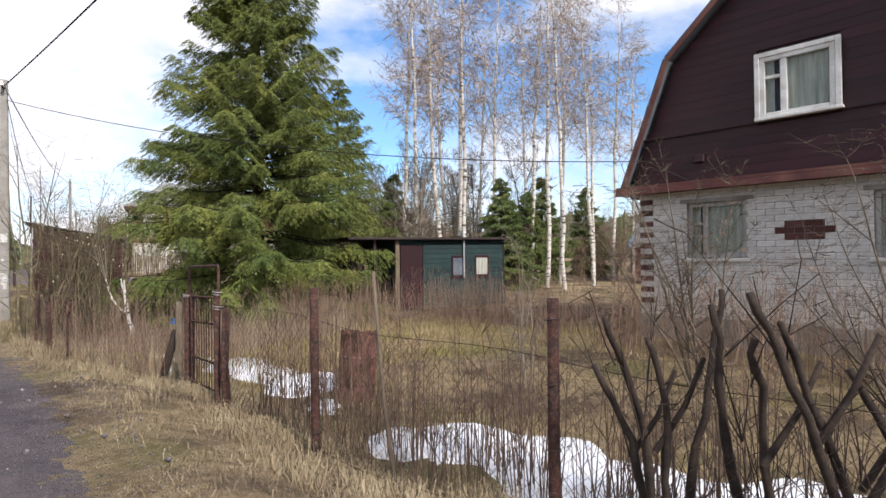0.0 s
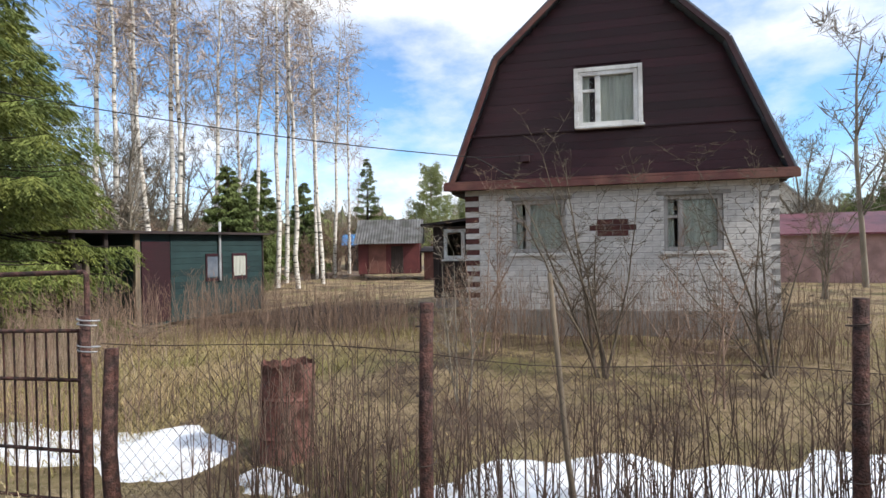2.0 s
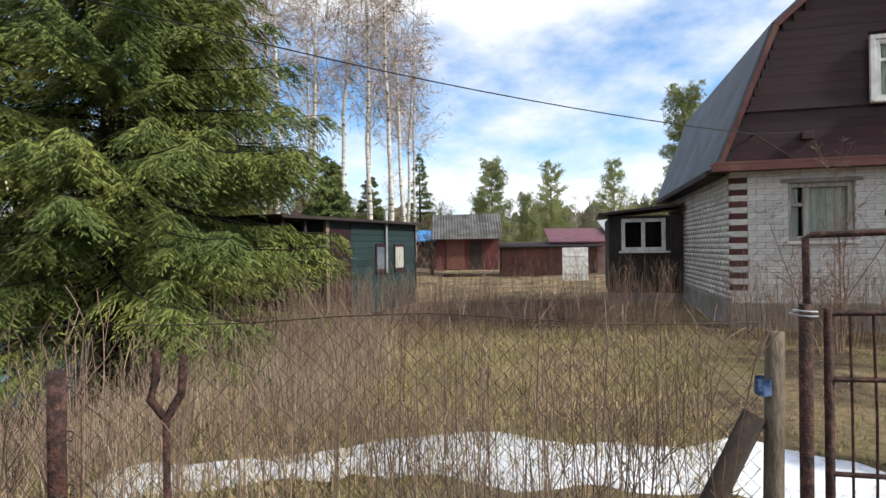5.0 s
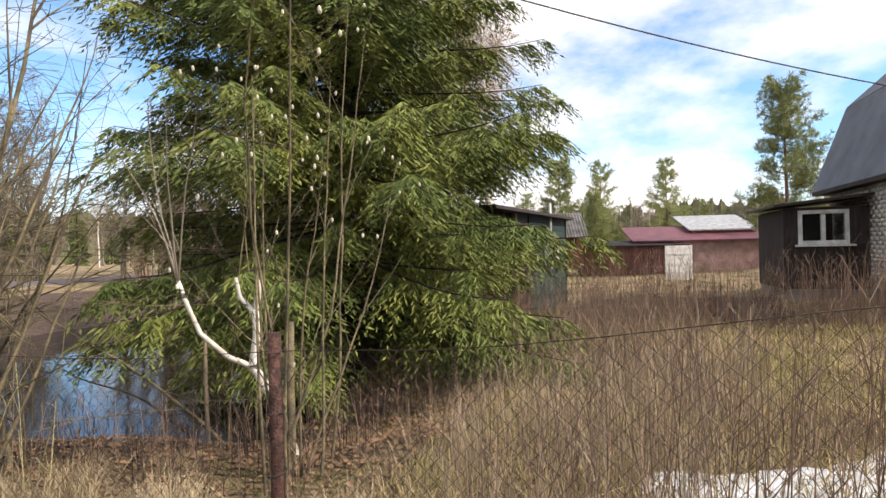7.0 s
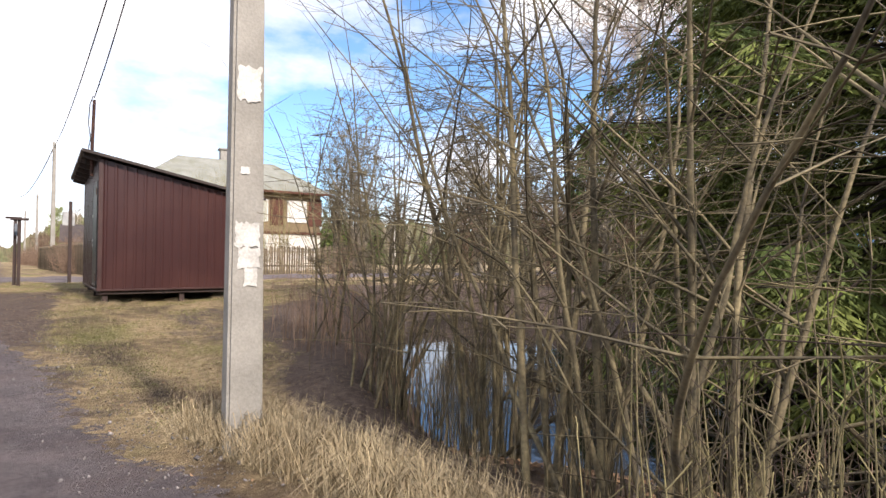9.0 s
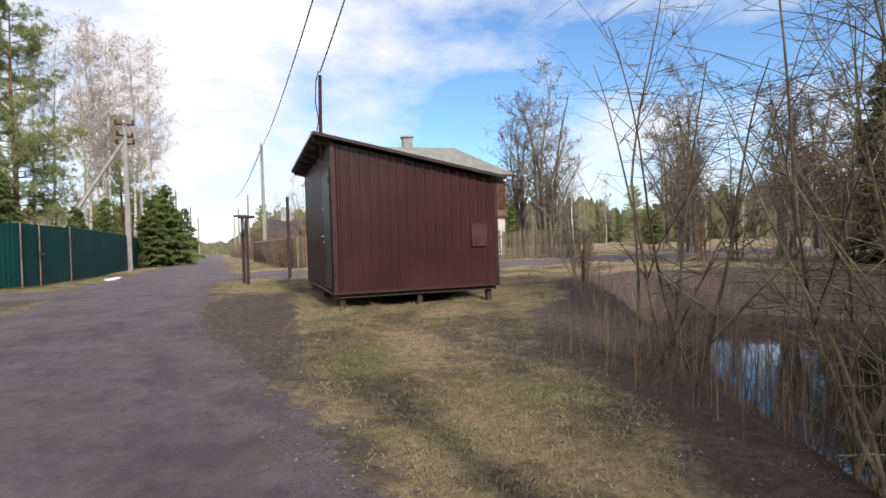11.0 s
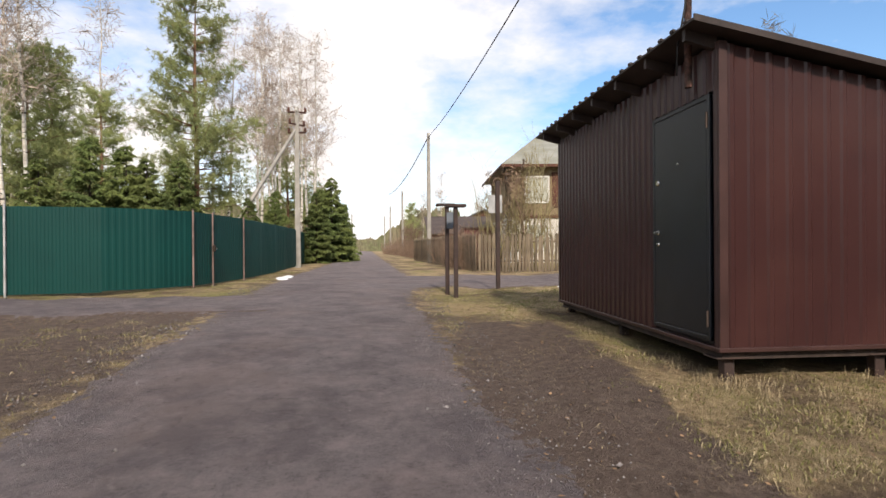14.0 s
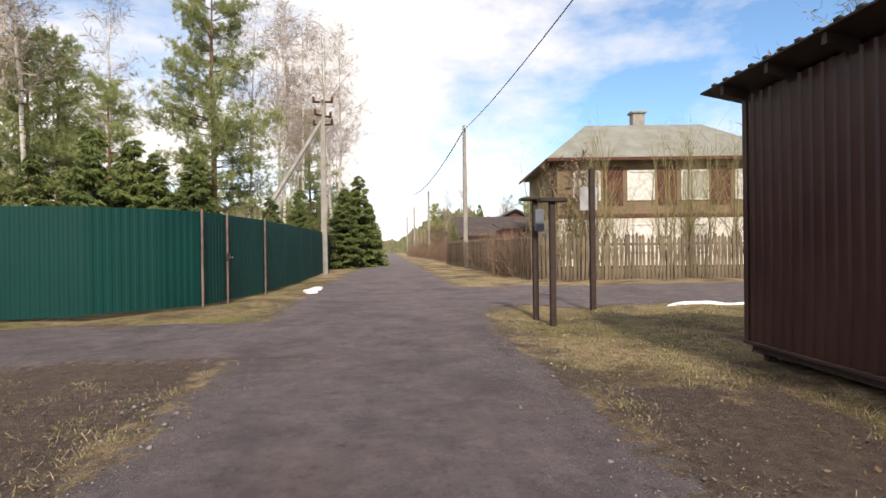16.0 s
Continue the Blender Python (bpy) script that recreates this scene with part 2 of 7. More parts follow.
M["catkin"] = material("pale_catkins", (0.62, 0.58, 0.45), 0.9, bump=0, scale=5)
M["stone"] = material("road_stones", (0.22, 0.20, 0.197), 0.9, second=(0.12, 0.108, 0.108), scale=8, island=0.4)


def birch_bark():
    m = material("white_birch_bark", (0.70, 0.67, 0.62), 0.8, second=(0.48, 0.44, 0.38), scale=4, bump=0.2)
    n, l = m.node_tree.nodes, m.node_tree.links
    b = n["Principled BSDF"]
    old = b.inputs["Base Color"].links[0].from_socket
    co = n.new("ShaderNodeTexCoord")
    mp = n.new("ShaderNodeMapping")
    mp.inputs["Scale"].default_value = (3, 3, 14)
    ns = n.new("ShaderNodeTexNoise")
    ns.inputs["Scale"].default_value, ns.inputs["Detail"].default_value = 1.0, 3.0
    r = n.new("ShaderNodeValToRGB")
    r.color_ramp.elements[0].position, r.color_ramp.elements[1].position = 0.56, 0.62
    mx = n.new("ShaderNodeMixRGB")
    mx.inputs[2].default_value = (0.04, 0.035, 0.03, 1)
    l.new(co.outputs["Object"], mp.inputs["Vector"])
    l.new(mp.outputs[0], ns.inputs["Vector"])
    l.new(ns.outputs["Fac"], r.inputs[0])
    l.new(r.outputs[0], mx.inputs[0])
    l.new(old, mx.inputs[1])
    l.new(mx.outputs[0], b.inputs["Base Color"])
    return m


M["birch"] = birch_bark()


def glass():
    m = bpy.data.materials.new("window_glass")
    m.use_nodes = True
    b = m.node_tree.nodes["Principled BSDF"]
    b.inputs["Base Color"].default_value = (0.9, 0.93, 0.92, 1)
    b.inputs["Roughness"].default_value = 0.03
    b.inputs["Transmission Weight"].default_value = 1.0
    b.inputs["IOR"].default_value = 1.2
    return m


M["glass"] = glass()


def water():
    m = bpy.data.materials.new("pond_water")
    m.use_nodes = True
    n, l = m.node_tree.nodes, m.node_tree.links
    b = n["Principled BSDF"]
    b.inputs["Base Color"].default_value = (0.012, 0.014, 0.012, 1)
    b.inputs["Roughness"].default_value = 0.04
    b.inputs["Specular IOR Level"].default_value = 0.6
    co = n.new("ShaderNodeTexCoord")
    ns = n.new("ShaderNodeTexNoise")
    ns.inputs["Scale"].default_value = 6.0
    bp = n.new("ShaderNodeBump")
    bp.inputs["Strength"].default_value, bp.inputs["Distance"].default_value = 0.12, 0.02
    l.new(co.outputs["Object"], ns.inputs["Vector"])
    l.new(ns.outputs["Fac"], bp.inputs["Height"])
    l.new(bp.outputs[0], b.inputs["Normal"])
    return m


M["water"] = water()


def soil(name, road):
    """Spring ground: straw, bare earth and new green by noise; the road's sheet adds worn asphalt where its 'surface' value is high."""
    m = bpy.data.materials.new(name)
    m.use_nodes = True
    n, l = m.node_tree.nodes, m.node_tree.links
    b = n["Principled BSDF"]
    b.inputs["Roughness"].default_value, b.inputs["Specular IOR Level"].default_value = 0.95, 0.15
    co = n.new("ShaderNodeTexCoord")

    def tex(scale, detail=5.0, rough=0.55):
        k = n.new("ShaderNodeTexNoise")
        k.inputs["Scale"].default_value, k.inputs["Detail"].default_value, k.inputs["Roughness"].default_value = scale, detail, rough
        l.new(co.outputs["Object"], k.inputs["Vector"])
        return k.outputs["Fac"]

    def ramp(fac, p0, p1, c0, c1):
        r = n.new("ShaderNodeValToRGB")
        r.color_ramp.elements[0].position, r.color_ramp.elements[1].position = p0, p1
        r.color_ramp.elements[0].color, r.color_ramp.elements[1].color = (*c0, 1), (*c1, 1)
        l.new(fac, r.inputs[0])
        return r.outputs[0]

    def mix(fac, a, c):
        x = n.new("ShaderNodeMixRGB")
        for k, v in ((0, fac), (1, a), (2, c)):
            if isinstance(v, tuple):
                x.inputs[k].default_value = v
            elif isinstance(v, float):
                x.inputs[k].default_value = v
            else:
                l.new(v, x.inputs[k])
        return x.outputs[0]

    straw = ramp(tex(9, 6, 0.7), 0.35, 0.65, (0.24, 0.178, 0.104), (0.48, 0.365, 0.22))
    earth = ramp(tex(14, 6, 0.7), 0.35, 0.65, (0.085, 0.062, 0.045), (0.16, 0.115, 0.085))
    green = ramp(tex(12, 6, 0.7), 0.35, 0.65, (0.13, 0.14, 0.042), (0.27, 0.25, 0.10))
    c = mix(ramp(tex(0.55, 6, 0.6), 0.49, 0.66, (0, 0, 0), (0.85, 0.85, 0.85)), straw, green)
    c = mix(ramp(tex(0.8, 7, 0.65), 0.47, 0.60, (0, 0, 0), (0.9, 0.9, 0.9)), c, earth)
    height = tex(22, 8, 0.85)
    bare = n.new("ShaderNodeAttribute")
    bare.attribute_name = "bare"
    bm_ = n.new("ShaderNodeMath")
    bm_.operation = "MULTIPLY_ADD"
    l.new(tex(2.2, 7, 0.7), bm_.inputs[0])
    bm_.inputs[1].default_value = 1.0
    l.new(bare.outputs["Fac"], bm_.inputs[2])
    worn = ramp(tex(11, 9, 0.8), 0.32, 0.68, (0.068, 0.051, 0.044), (0.215, 0.165, 0.138))
    worn = mix(ramp(tex(1.3, 6, 0.7), 0.45, 0.60, (0, 0, 0), (0.55, 0.55, 0.55)), worn, (0.135, 0.100, 0.086, 1))
    c = mix(ramp(bm_.outputs[0], 0.85, 1.10, (0, 0, 0), (1, 1, 1)), c, worn)
    if road:
        at = n.new("ShaderNodeAttribute")
        at.attribute_name = "surface"
        asph = ramp(tex(45, 6, 0.8), 0.30, 0.70, (0.092, 0.081, 0.088), (0.275, 0.243, 0.252))
        asph2 = ramp(tex(5.0, 7, 0.75), 0.35, 0.65, (0.098, 0.085, 0.092), (0.245, 0.212, 0.220))
        asph = mix(0.45, asph, asph2)
        asph = mix(ramp(tex(130, 3, 0.8), 0.56, 0.66, (0, 0, 0), (0.7, 0.7, 0.7)), asph, (0.24, 0.22, 0.21, 1))
        asph = mix(ramp(tex(100, 3, 0.8), 0.32, 0.42, (0.6, 0.6, 0.6), (0, 0, 0)), asph, (0.05, 0.045, 0.045, 1))
        asph = mix(ramp(tex(0.7, 6, 0.7), 0.46, 0.62, (0, 0, 0), (0.7, 0.7, 0.7)), asph, (0.200, 0.160, 0.156, 1))
        mid = n.new("ShaderNodeAttribute")
        mid.attribute_name = "middle"
        mm = n.new("ShaderNodeMath")
        mm.operation = "MULTIPLY_ADD"
        l.new(tex(3.4, 9, 0.8), mm.inputs[0])
        mm.inputs[1].default_value = 1.0
        l.new(mid.outputs["Fac"], mm.inputs[2])
        moss = ramp(tex(16, 7, 0.8), 0.38, 0.62, (0.115, 0.100, 0.082), (0.20, 0.185, 0.085))
        asph = mix(ramp(mm.outputs[0], 1.02, 1.30, (0, 0, 0), (0.85, 0.85, 0.85)), asph, moss)
        asph = mix(ramp(tex(2.6, 9, 0.82), 0.47, 0.62, (0, 0, 0), (0.75, 0.75, 0.75)), asph, (0.265, 0.226, 0.230, 1))
        asph = mix(ramp(tex(1.1, 7, 0.75), 0.40, 0.52, (0.6, 0.6, 0.6), (0, 0, 0)), asph, (0.110, 0.096, 0.106, 1))
        asph = mix(ramp(tex(9.0, 8, 0.85), 0.34, 0.46, (0.55, 0.55, 0.55), (0, 0, 0)), asph, (0.055, 0.048, 0.050, 1))
        ad = n.new("ShaderNodeMath")
        ad.operation = "MULTIPLY_ADD"
        l.new(tex(7.0, 8, 0.75), ad.inputs[0])
        ad.inputs[1].default_value = 1.0
        l.new(at.outputs["Fac"], ad.inputs[2])
        c = mix(ramp(ad.outputs[0], 0.96, 1.06, (0, 0, 0), (1, 1, 1)), c, asph)
    l.new(c, b.inputs["Base Color"])
    bp = n.new("ShaderNodeBump")
    bp.inputs["Strength"].default_value, bp.inputs["Distance"].default_value = 1.0, 0.035
    l.new(height, bp.inputs["Height"])
    b2 = n.new("ShaderNodeBump")
    b2.inputs["Strength"].default_value, b2.inputs["Distance"].default_value = 0.8, 0.12
    l.new(tex(4.5, 9, 0.8), b2.inputs["Height"])
    l.new(b2.outputs[0], bp.inputs["Normal"])
    l.new(bp.outputs[0], b.inputs["Normal"])
    return m


M["soil"] = soil("spring_ground", False)
M["road"] = soil("worn_asphalt", True)


# ---- builders ----
def part(name, bm, mat, parent=None, label=""):
    me = bpy.data.meshes.new(name)
    bmesh.ops.recalc_face_normals(bm, faces=bm.faces)
    bm.to_mesh(me)
    bm.free()
    me.materials.append(mat)
    ob = new(name, me)
    ob.parent = parent
    if label:
        tagged(ob, label)
    return ob


def tri_mesh(name, v, f, mat, parent=None, smooth=False):
    v, f = np.asarray(v, np.float32), np.asarray(f, np.int32)
    me = bpy.data.meshes.new(name)
    me.vertices.add(len(v))
    me.vertices.foreach_set("co", v.ravel())
    me.loops.add(len(f) * 3)
    me.loops.foreach_set("vertex_index", f.ravel())
    me.polygons.add(len(f))
    me.polygons.foreach_set("loop_start", np.arange(0, len(f) * 3, 3, dtype=np.int32))
    if smooth:
        me.polygons.foreach_set("use_smooth", np.ones(len(f), bool))
    me.update(calc_edges=True)
    me.materials.append(mat)
    ob = new(name, me)
    ob.parent = parent
    return ob


def thing(name, m, label, category, group="", kind=""):
    e = new(name)
    e.empty_display_size = 0.2
    e.matrix_world = m
    return tagged(e, label, category, group, kind)


def box(bm, a, b, bevel=0.0, m=None):
    (x0, y0, z0), (x1, y1, z1) = a, b
    mm = Matrix.Translation(((x0 + x1) / 2, (y0 + y1) / 2, (z0 + z1) / 2)) @ Matrix.Diagonal((abs(x1 - x0), abs(y1 - y0), abs(z1 - z0), 1))
    r = bmesh.ops.create_cube(bm, size=1, matrix=(m @ mm) if m else mm)
    if bevel:
        es = list({e for vv in r["verts"] for e in vv.link_edges})
        bmesh.ops.bevel(bm, geom=es, offset=bevel, segments=1, affect="EDGES")
    return bm


def boxed(*args, bevel=0.0, m=None):
    bm = bmesh.new()
    for a, b in args:
        box(bm, a, b, bevel, m)
    return bm


def prism(bm, pts, y0, y1):
    """A closed outline in the x-z plane, pushed from y0 to y1."""
    f0 = [bm.verts.new((x, y0, z)) for x, z in pts]
    f1 = [bm.verts.new((x, y1, z)) for x, z in pts]
    bm.faces.new(f0)
    bm.faces.new(f1[::-1])
    k = len(pts)
    for i in range(k):
        bm.faces.new((f0[i], f1[i], f1[(i + 1) % k], f0[(i + 1) % k]))
    return bm


class Tubes:
    """Gathers tapered tubes along polylines into one triangle mesh."""

    def __init__(self):
        self.v, self.f, self.n = [], [], 0

    def add(self, pts, radii, sides=4):
        p = np.asarray(pts, float)
        r = np.asarray(radii, float)
        k = len(p)
        d = np.gradient(p, axis=0)
        d /= np.linalg.norm(d, axis=1)[:, None] + 1e-9
        ref = np.array([0.0, 0.0, 1.0]) if abs(d[0, 2]) < 0.9 else np.array([1.0, 0.0, 0.0])
        a = np.cross(d, ref)
        a /= np.linalg.norm(a, axis=1)[:, None] + 1e-9
        b = np.cross(d, a)
        ang = np.arange(sides) * 2 * np.pi / sides
        ring = p[:, None, :] + r[:, None, None] * (np.cos(ang)[None, :, None] * a[:, None, :] + np.sin(ang)[None, :, None] * b[:, None, :])
        i = np.arange(k - 1)[:, None] * sides + self.n
        j, j2 = np.arange(sides)[None, :], (np.arange(sides)[None, :] + 1) % sides
        q = np.stack([i + j, i + j2, i + sides + j2, i + sides + j], -1).reshape(-1, 4)
        self.v.append(ring.reshape(-1, 3))
        self.f.append(np.concatenate([q[:, [0, 1, 2]], q[:, [0, 2, 3]]]))
        self.n += k * sides
        if r[-1] > 0.008:
            self.v.append(p[-1:])
            c = self.n - sides
            self.f.append(np.array([[c + s, c + (s + 1) % sides, self.n] for s in range(sides)]))
            self.n += 1

    def make(self, name, mat, parent=None, smooth=True):
        return tri_mesh(name, np.concatenate(self.v), np.concatenate(self.f), mat, parent, smooth)


def cards(base, tip, width, rng, bend=0.0):
    """Slim leaf or blade shapes from base to tip: two triangles each, as arrays (vertices, triangles)."""
    n = len(base)
    d = tip - base
    side = np.cross(d, rng.normal(size=(n, 3)))
    side /= np.linalg.norm(side, axis=1)[:, None] + 1e-9
    mid = base + d * 0.45 + rng.normal(size=(n, 3)) * bend
    v = np.stack([base, mid + side * width[:, None], tip, mid - side * width[:, None]], 1).reshape(-1, 3)
    k = np.arange(n)[:, None] * 4
    f = np.concatenate([k + np.array([[0, 1, 2]]), k + np.array([[0, 2, 3]])])
    return v, f


def smooth(a, b, x):
    t = np.clip((np.asarray(x, float) - a) / (b - a), 0, 1)
    return t * t * (3 - 2 * t)


# ---- the lie of the land ----
ROAD_Z = ([-200, 2, 5, 7.5, 10.5, 12.6, 14, 17, 20.5, 23, 27, 29, 34, 60, 300], [0.38, 0.38, 0.38, 0.30, 0.17, -0.08, -0.2, -0.23, -0.26, -0.16, 0.14, 0.24, 0.27, 0.32, 0.4])
YARD_Z = ([-200, 9, 13, 17, 24, 27, 34, 60, 300], [0.0, 0.0, -0.15, -0.30, -0.10, 0.20, 0.25, 0.32, 0.4])
EDGE_R = ([-60, 5, 7, 11.4, 17.5, 20, 23, 25, 27, 34, 37, 43, 60, 300], [1.3, 0.22, 0.03, -0.7, -1.45, -2.0, -2.2, -2.7, -3.1, -3.1, -2.6, -2.6, -2.7, -3.0])
EDGE_L = ([-60, 5, 17.5, 20, 25, 31, 34, 37, 43, 60, 300], [-2.4, -3.4, -5.0, -5.6, -6.0, -6.05, -6.3, -6.4, -6.4, -5.8, -6.0])
POND_A, POND_B = np.array([3.35, 18.9]), np.array([7.5, 26.5])


def edge_r(y):
    return np.interp(y, *EDGE_R)


def edge_l(y):
    return np.interp(y, *EDGE_L)


def pond_distance(x, y):
    p = np.stack([np.asarray(x, float), np.asarray(y, float)], -1)
    ab = POND_B - POND_A
    t = np.clip(((p - POND_A) @ ab) / (ab @ ab), 0, 1)
    return np.linalg.norm(p - (POND_A + t[..., None] * ab), axis=-1)


def wave(x, y):
    return 0.022 * np.sin(1.7 * x + 0.6 * y) * np.cos(1.3 * y - 0.4 * x) + 0.014 * np.sin(3.9 * x - 2.2 * y + 1)


def land(x, y):
    x, y = np.asarray(x, float), np.asarray(y, float)
    zr, zy = np.interp(y, *ROAD_Z), np.interp(y, *YARD_Z)
    d = x - edge_r(y)
    k = smooth(0.2, 2.2, d)
    z = zr * (1 - k) + zy * k
    off = smooth(0.1, 0.9, d) + smooth(0.1, 0.9, edge_l(y) - x)
    z = z + wave(x, y) * np.clip(off, 0, 1) * 1.3
    z = z - 1.1 * smooth(3.6, 1.7, pond_distance(x, y))
    z = z - 0.38 * smooth(0.4, 2.2, x) * smooth(4.6, 2.6, x) * smooth(13.2, 15.2, y) * smooth(19.0, 17.0, y)
    z = z - 0.07 * smooth(-2.0, -1.0, x) * smooth(2.8, 1.9, x) * smooth(26.2, 27.1, y) * smooth(30.4, 28.4, y)
    z = z - 0.10 * smooth(0.9, 0.0, np.abs(d - 1.3)) * smooth(12, 15, y) * smooth(24, 20, y)
    return z


def gz(x, y):
    return float(land(x, y))


def grid_mesh(name, xs, ys, zf, mat, attr=None):
    gx, gy = np.meshgrid(xs, ys)
    v = np.stack([gx, gy, zf(gx, gy)], -1).reshape(-1, 3)
    w = len(xs)
    i = (np.arange(len(ys) - 1)[:, None] * w + np.arange(w - 1)[None, :]).reshape(-1)
    f = np.concatenate([np.stack([i, i + 1, i + w + 1], 1), np.stack([i, i + w + 1, i + w], 1)])
    ob = tri_mesh(name, v, f, mat, smooth=True)
    if attr is not None:
        a = ob.data.attributes.new("surface", "FLOAT", "POINT")
        a.data.foreach_set("value", attr(gx, gy).astype(np.float32).ravel())
    return ob


far = np.array([60, 90, 150, 300, 700, 1600])
xs = np.concatenate([-far[::-1] - 10, np.arange(-30, -14, 1.0), np.arange(-14, 14, 0.25), np.arange(14, 45, 1.0), far])
ys = np.concatenate([-far[::-1] + 30, np.arange(-25, -3, 1.0), np.arange(-3, 46, 0.25), np.arange(46, 80, 1.5), far + 30])
def bareness(x, y):
    left = smooth(-5.9, -6.5, x) * smooth(-12, -9.5, x) * smooth(20, 24, y) * smooth(35.3, 34.6, y)
    path = smooth(1.0, 0.35, np.abs(x + 2.35 - 0.12 * (y - 27))) * smooth(23.5, 25.5, y) * smooth(31.5, 30.0, y)
    bank = smooth(5.0, 3.3, pond_distance(x, y)) * 0.85
    wet = smooth(2.6, 0.8, np.abs(y - 24.5)) * smooth(-1.6, 0.0, x) * 0.48
    near = smooth(1.1, 0.1, np.maximum(edge_l(y) - x, x - edge_r(y))) * smooth(16, 22, y) * 0.42
    bed = smooth(7.9, 8.7, x - 0.25 * (y - 11)) * smooth(15.5, 13.0, x) * smooth(9.6, 10.4, y) * smooth(16.5, 15.0, y) * 0.7
    return np.clip(np.maximum(left * 0.75, near) + path * 0.58 + bank + wet + bed, 0, 1)


ground = grid_mesh("ground", xs, ys, land, M["soil"])
ggx, ggy = np.meshgrid(xs, ys)
ga = ground.data.attributes.new("bare", "FLOAT", "POINT")
ga.data.foreach_set("value", bareness(ggx, ggy).astype(np.float32).ravel())
tagged(ground, "spring ground with dry straw, bare earth and new grass", "ground", kind="structure")


def road_surface(x, y):
    inner = np.minimum(x - edge_l(y), edge_r(y) - x)
    return np.clip(0.48 + inner * 0.75, 0, 1)


ys_r = np.concatenate([np.arange(-60, -3, 3.0), np.arange(-3, 60, 0.25), np.arange(60, 320, 8.0)])
u_r = np.linspace(0, 1, 34)
gx = edge_l(ys_r)[:, None] - 0.6 + u_r[None, :] * (edge_r(ys_r) - edge_l(ys_r) + 1.2)[:, None]
gy = np.repeat(ys_r[:, None], len(u_r), 1)
crown = 0.03 * np.sin(np.pi * np.clip((gx - edge_l(gy)) / (edge_r(gy) - edge_l(gy)), 0, 1))
inner = np.minimum(gx - edge_l(gy), edge_r(gy) - gx)
gzz = land(gx, gy) + 0.014 - 0.05 * smooth(0.05, -0.38, inner + 0.10 * np.sin(3.1 * gy + 2 * np.sin(1.7 * gy)) + 0.06 * np.sin(9.7 * gy)) + crown * 0.6 + 0.006 * np.sin(5 * gx + 2 * gy) * np.sin(3 * gy)
w = len(u_r)
i = (np.arange(len(ys_r) - 1)[:, None] * w + np.arange(w - 1)[None, :]).reshape(-1)
road = tri_mesh("road", np.stack([gx, gy, gzz], -1).reshape(-1, 3), np.concatenate([np.stack([i, i + 1, i + w + 1], 1), np.stack([i, i + w + 1, i + w], 1)]), M["road"], smooth=True)
ra = road.data.attributes.new("surface", "FLOAT", "POINT")
ra.data.foreach_set("value", road_surface(gx, gy).astype(np.float32).ravel())
rb = road.data.attributes.new("bare", "FLOAT", "POINT")
rb.data.foreach_set("value", bareness(gx, gy).astype(np.float32).ravel())
rm = road.data.attributes.new("middle", "FLOAT", "POINT")
rm.data.foreach_set("value", (0.75 * smooth(0.75, 0.1, np.abs(gx - (edge_l(gy) + 0.62 * (edge_r(gy) - edge_l(gy))))) * smooth(18, 23, gy) * smooth(44, 33, gy)).astype(np.float32).ravel())
tagged(road, "narrow worn grey asphalt lane with gravel edges", "road", kind="structure")


def side_road(x0, x1, y0, y1):
    def zf(x, y):
        k = np.minimum(np.minimum(x - x0, x1 - x) * 0.5, np.minimum(y - y0, y1 - y))
        return land(x, y) + np.where(k > 0.05, 0.028, -0.03)

    def at(x, y):
        return np.clip(0.35 + np.minimum(np.minimum(x - x0 + 0.6, x1 - x + 0.6), np.minimum(y - y0, y1 - y)) * 0.9, 0, 1)
    sx_, sy_ = np.meshgrid(np.linspace(x0, x1, 90), np.linspace(y0, y1, 26))
    ob = grid_mesh("road", np.linspace(x0, x1, 90), np.linspace(y0, y1, 26), zf, M["road"], at)
    sb = ob.data.attributes.new("bare", "FLOAT", "POINT")
    sb.data.foreach_set("value", np.full(sx_.size, 0.62, np.float32))
    return tagged(ob, "grey asphalt side lane joining the main lane", "road", kind="structure")


side_road(-4.0, 40, 36.2, 41.4)
side_road(-30, -5.2, 31.9, 34.9)

# pond
pa = np.linspace(0, 2 * np.pi, 40, endpoint=False)
bm = bmesh.new()
pm = (POND_A + POND_B) / 2
dirv = (POND_B - POND_A) / np.linalg.norm(POND_B - POND_A)
ring = []
for a in pa:
    p = pm + dirv * math.cos(a) * 8.5 + np.array([-dirv[1], dirv[0]]) * math.sin(a) * 4.4
    ring.append(bm.verts.new((p[0], p[1], -0.78)))
bm.faces.new(ring)
tagged(part("pond", bm, M["water"]), "still dark pond reflecting the sky", "pond", kind="structure")

# ---- the brick house with the gambrel roof ----
H_M = Matrix(((0.1632, 0.9866, 0, 8.88), (-0.9866, 0.1632, 0, 7.48), (0, 0, 1, 0), (0, 0, 0, 1)))   # x along the front, y into the house
H_W, H_D, P_Z, W_Z = 5.20, 6.6, 0.45, 2.62
GAMBREL = ((-0.24, 2.66), (0.63, 4.93), (2.60, 6.72), (4.42, 4.92), (5.37, 2.66))


def span_at(z, profile):
    """Left and right edge of the gable at the height z."""
    out = []
    for a, b in zip(profile, profile[1:]):
        if min(a[1], b[1]) <= z <= max(a[1], b[1]) and a[1] != b[1]:
            out.append(a[0] + (b[0] - a[0]) * (z - a[1]) / (b[1] - a[1]))
    return (min(out), max(out)) if len(out) >= 2 else None


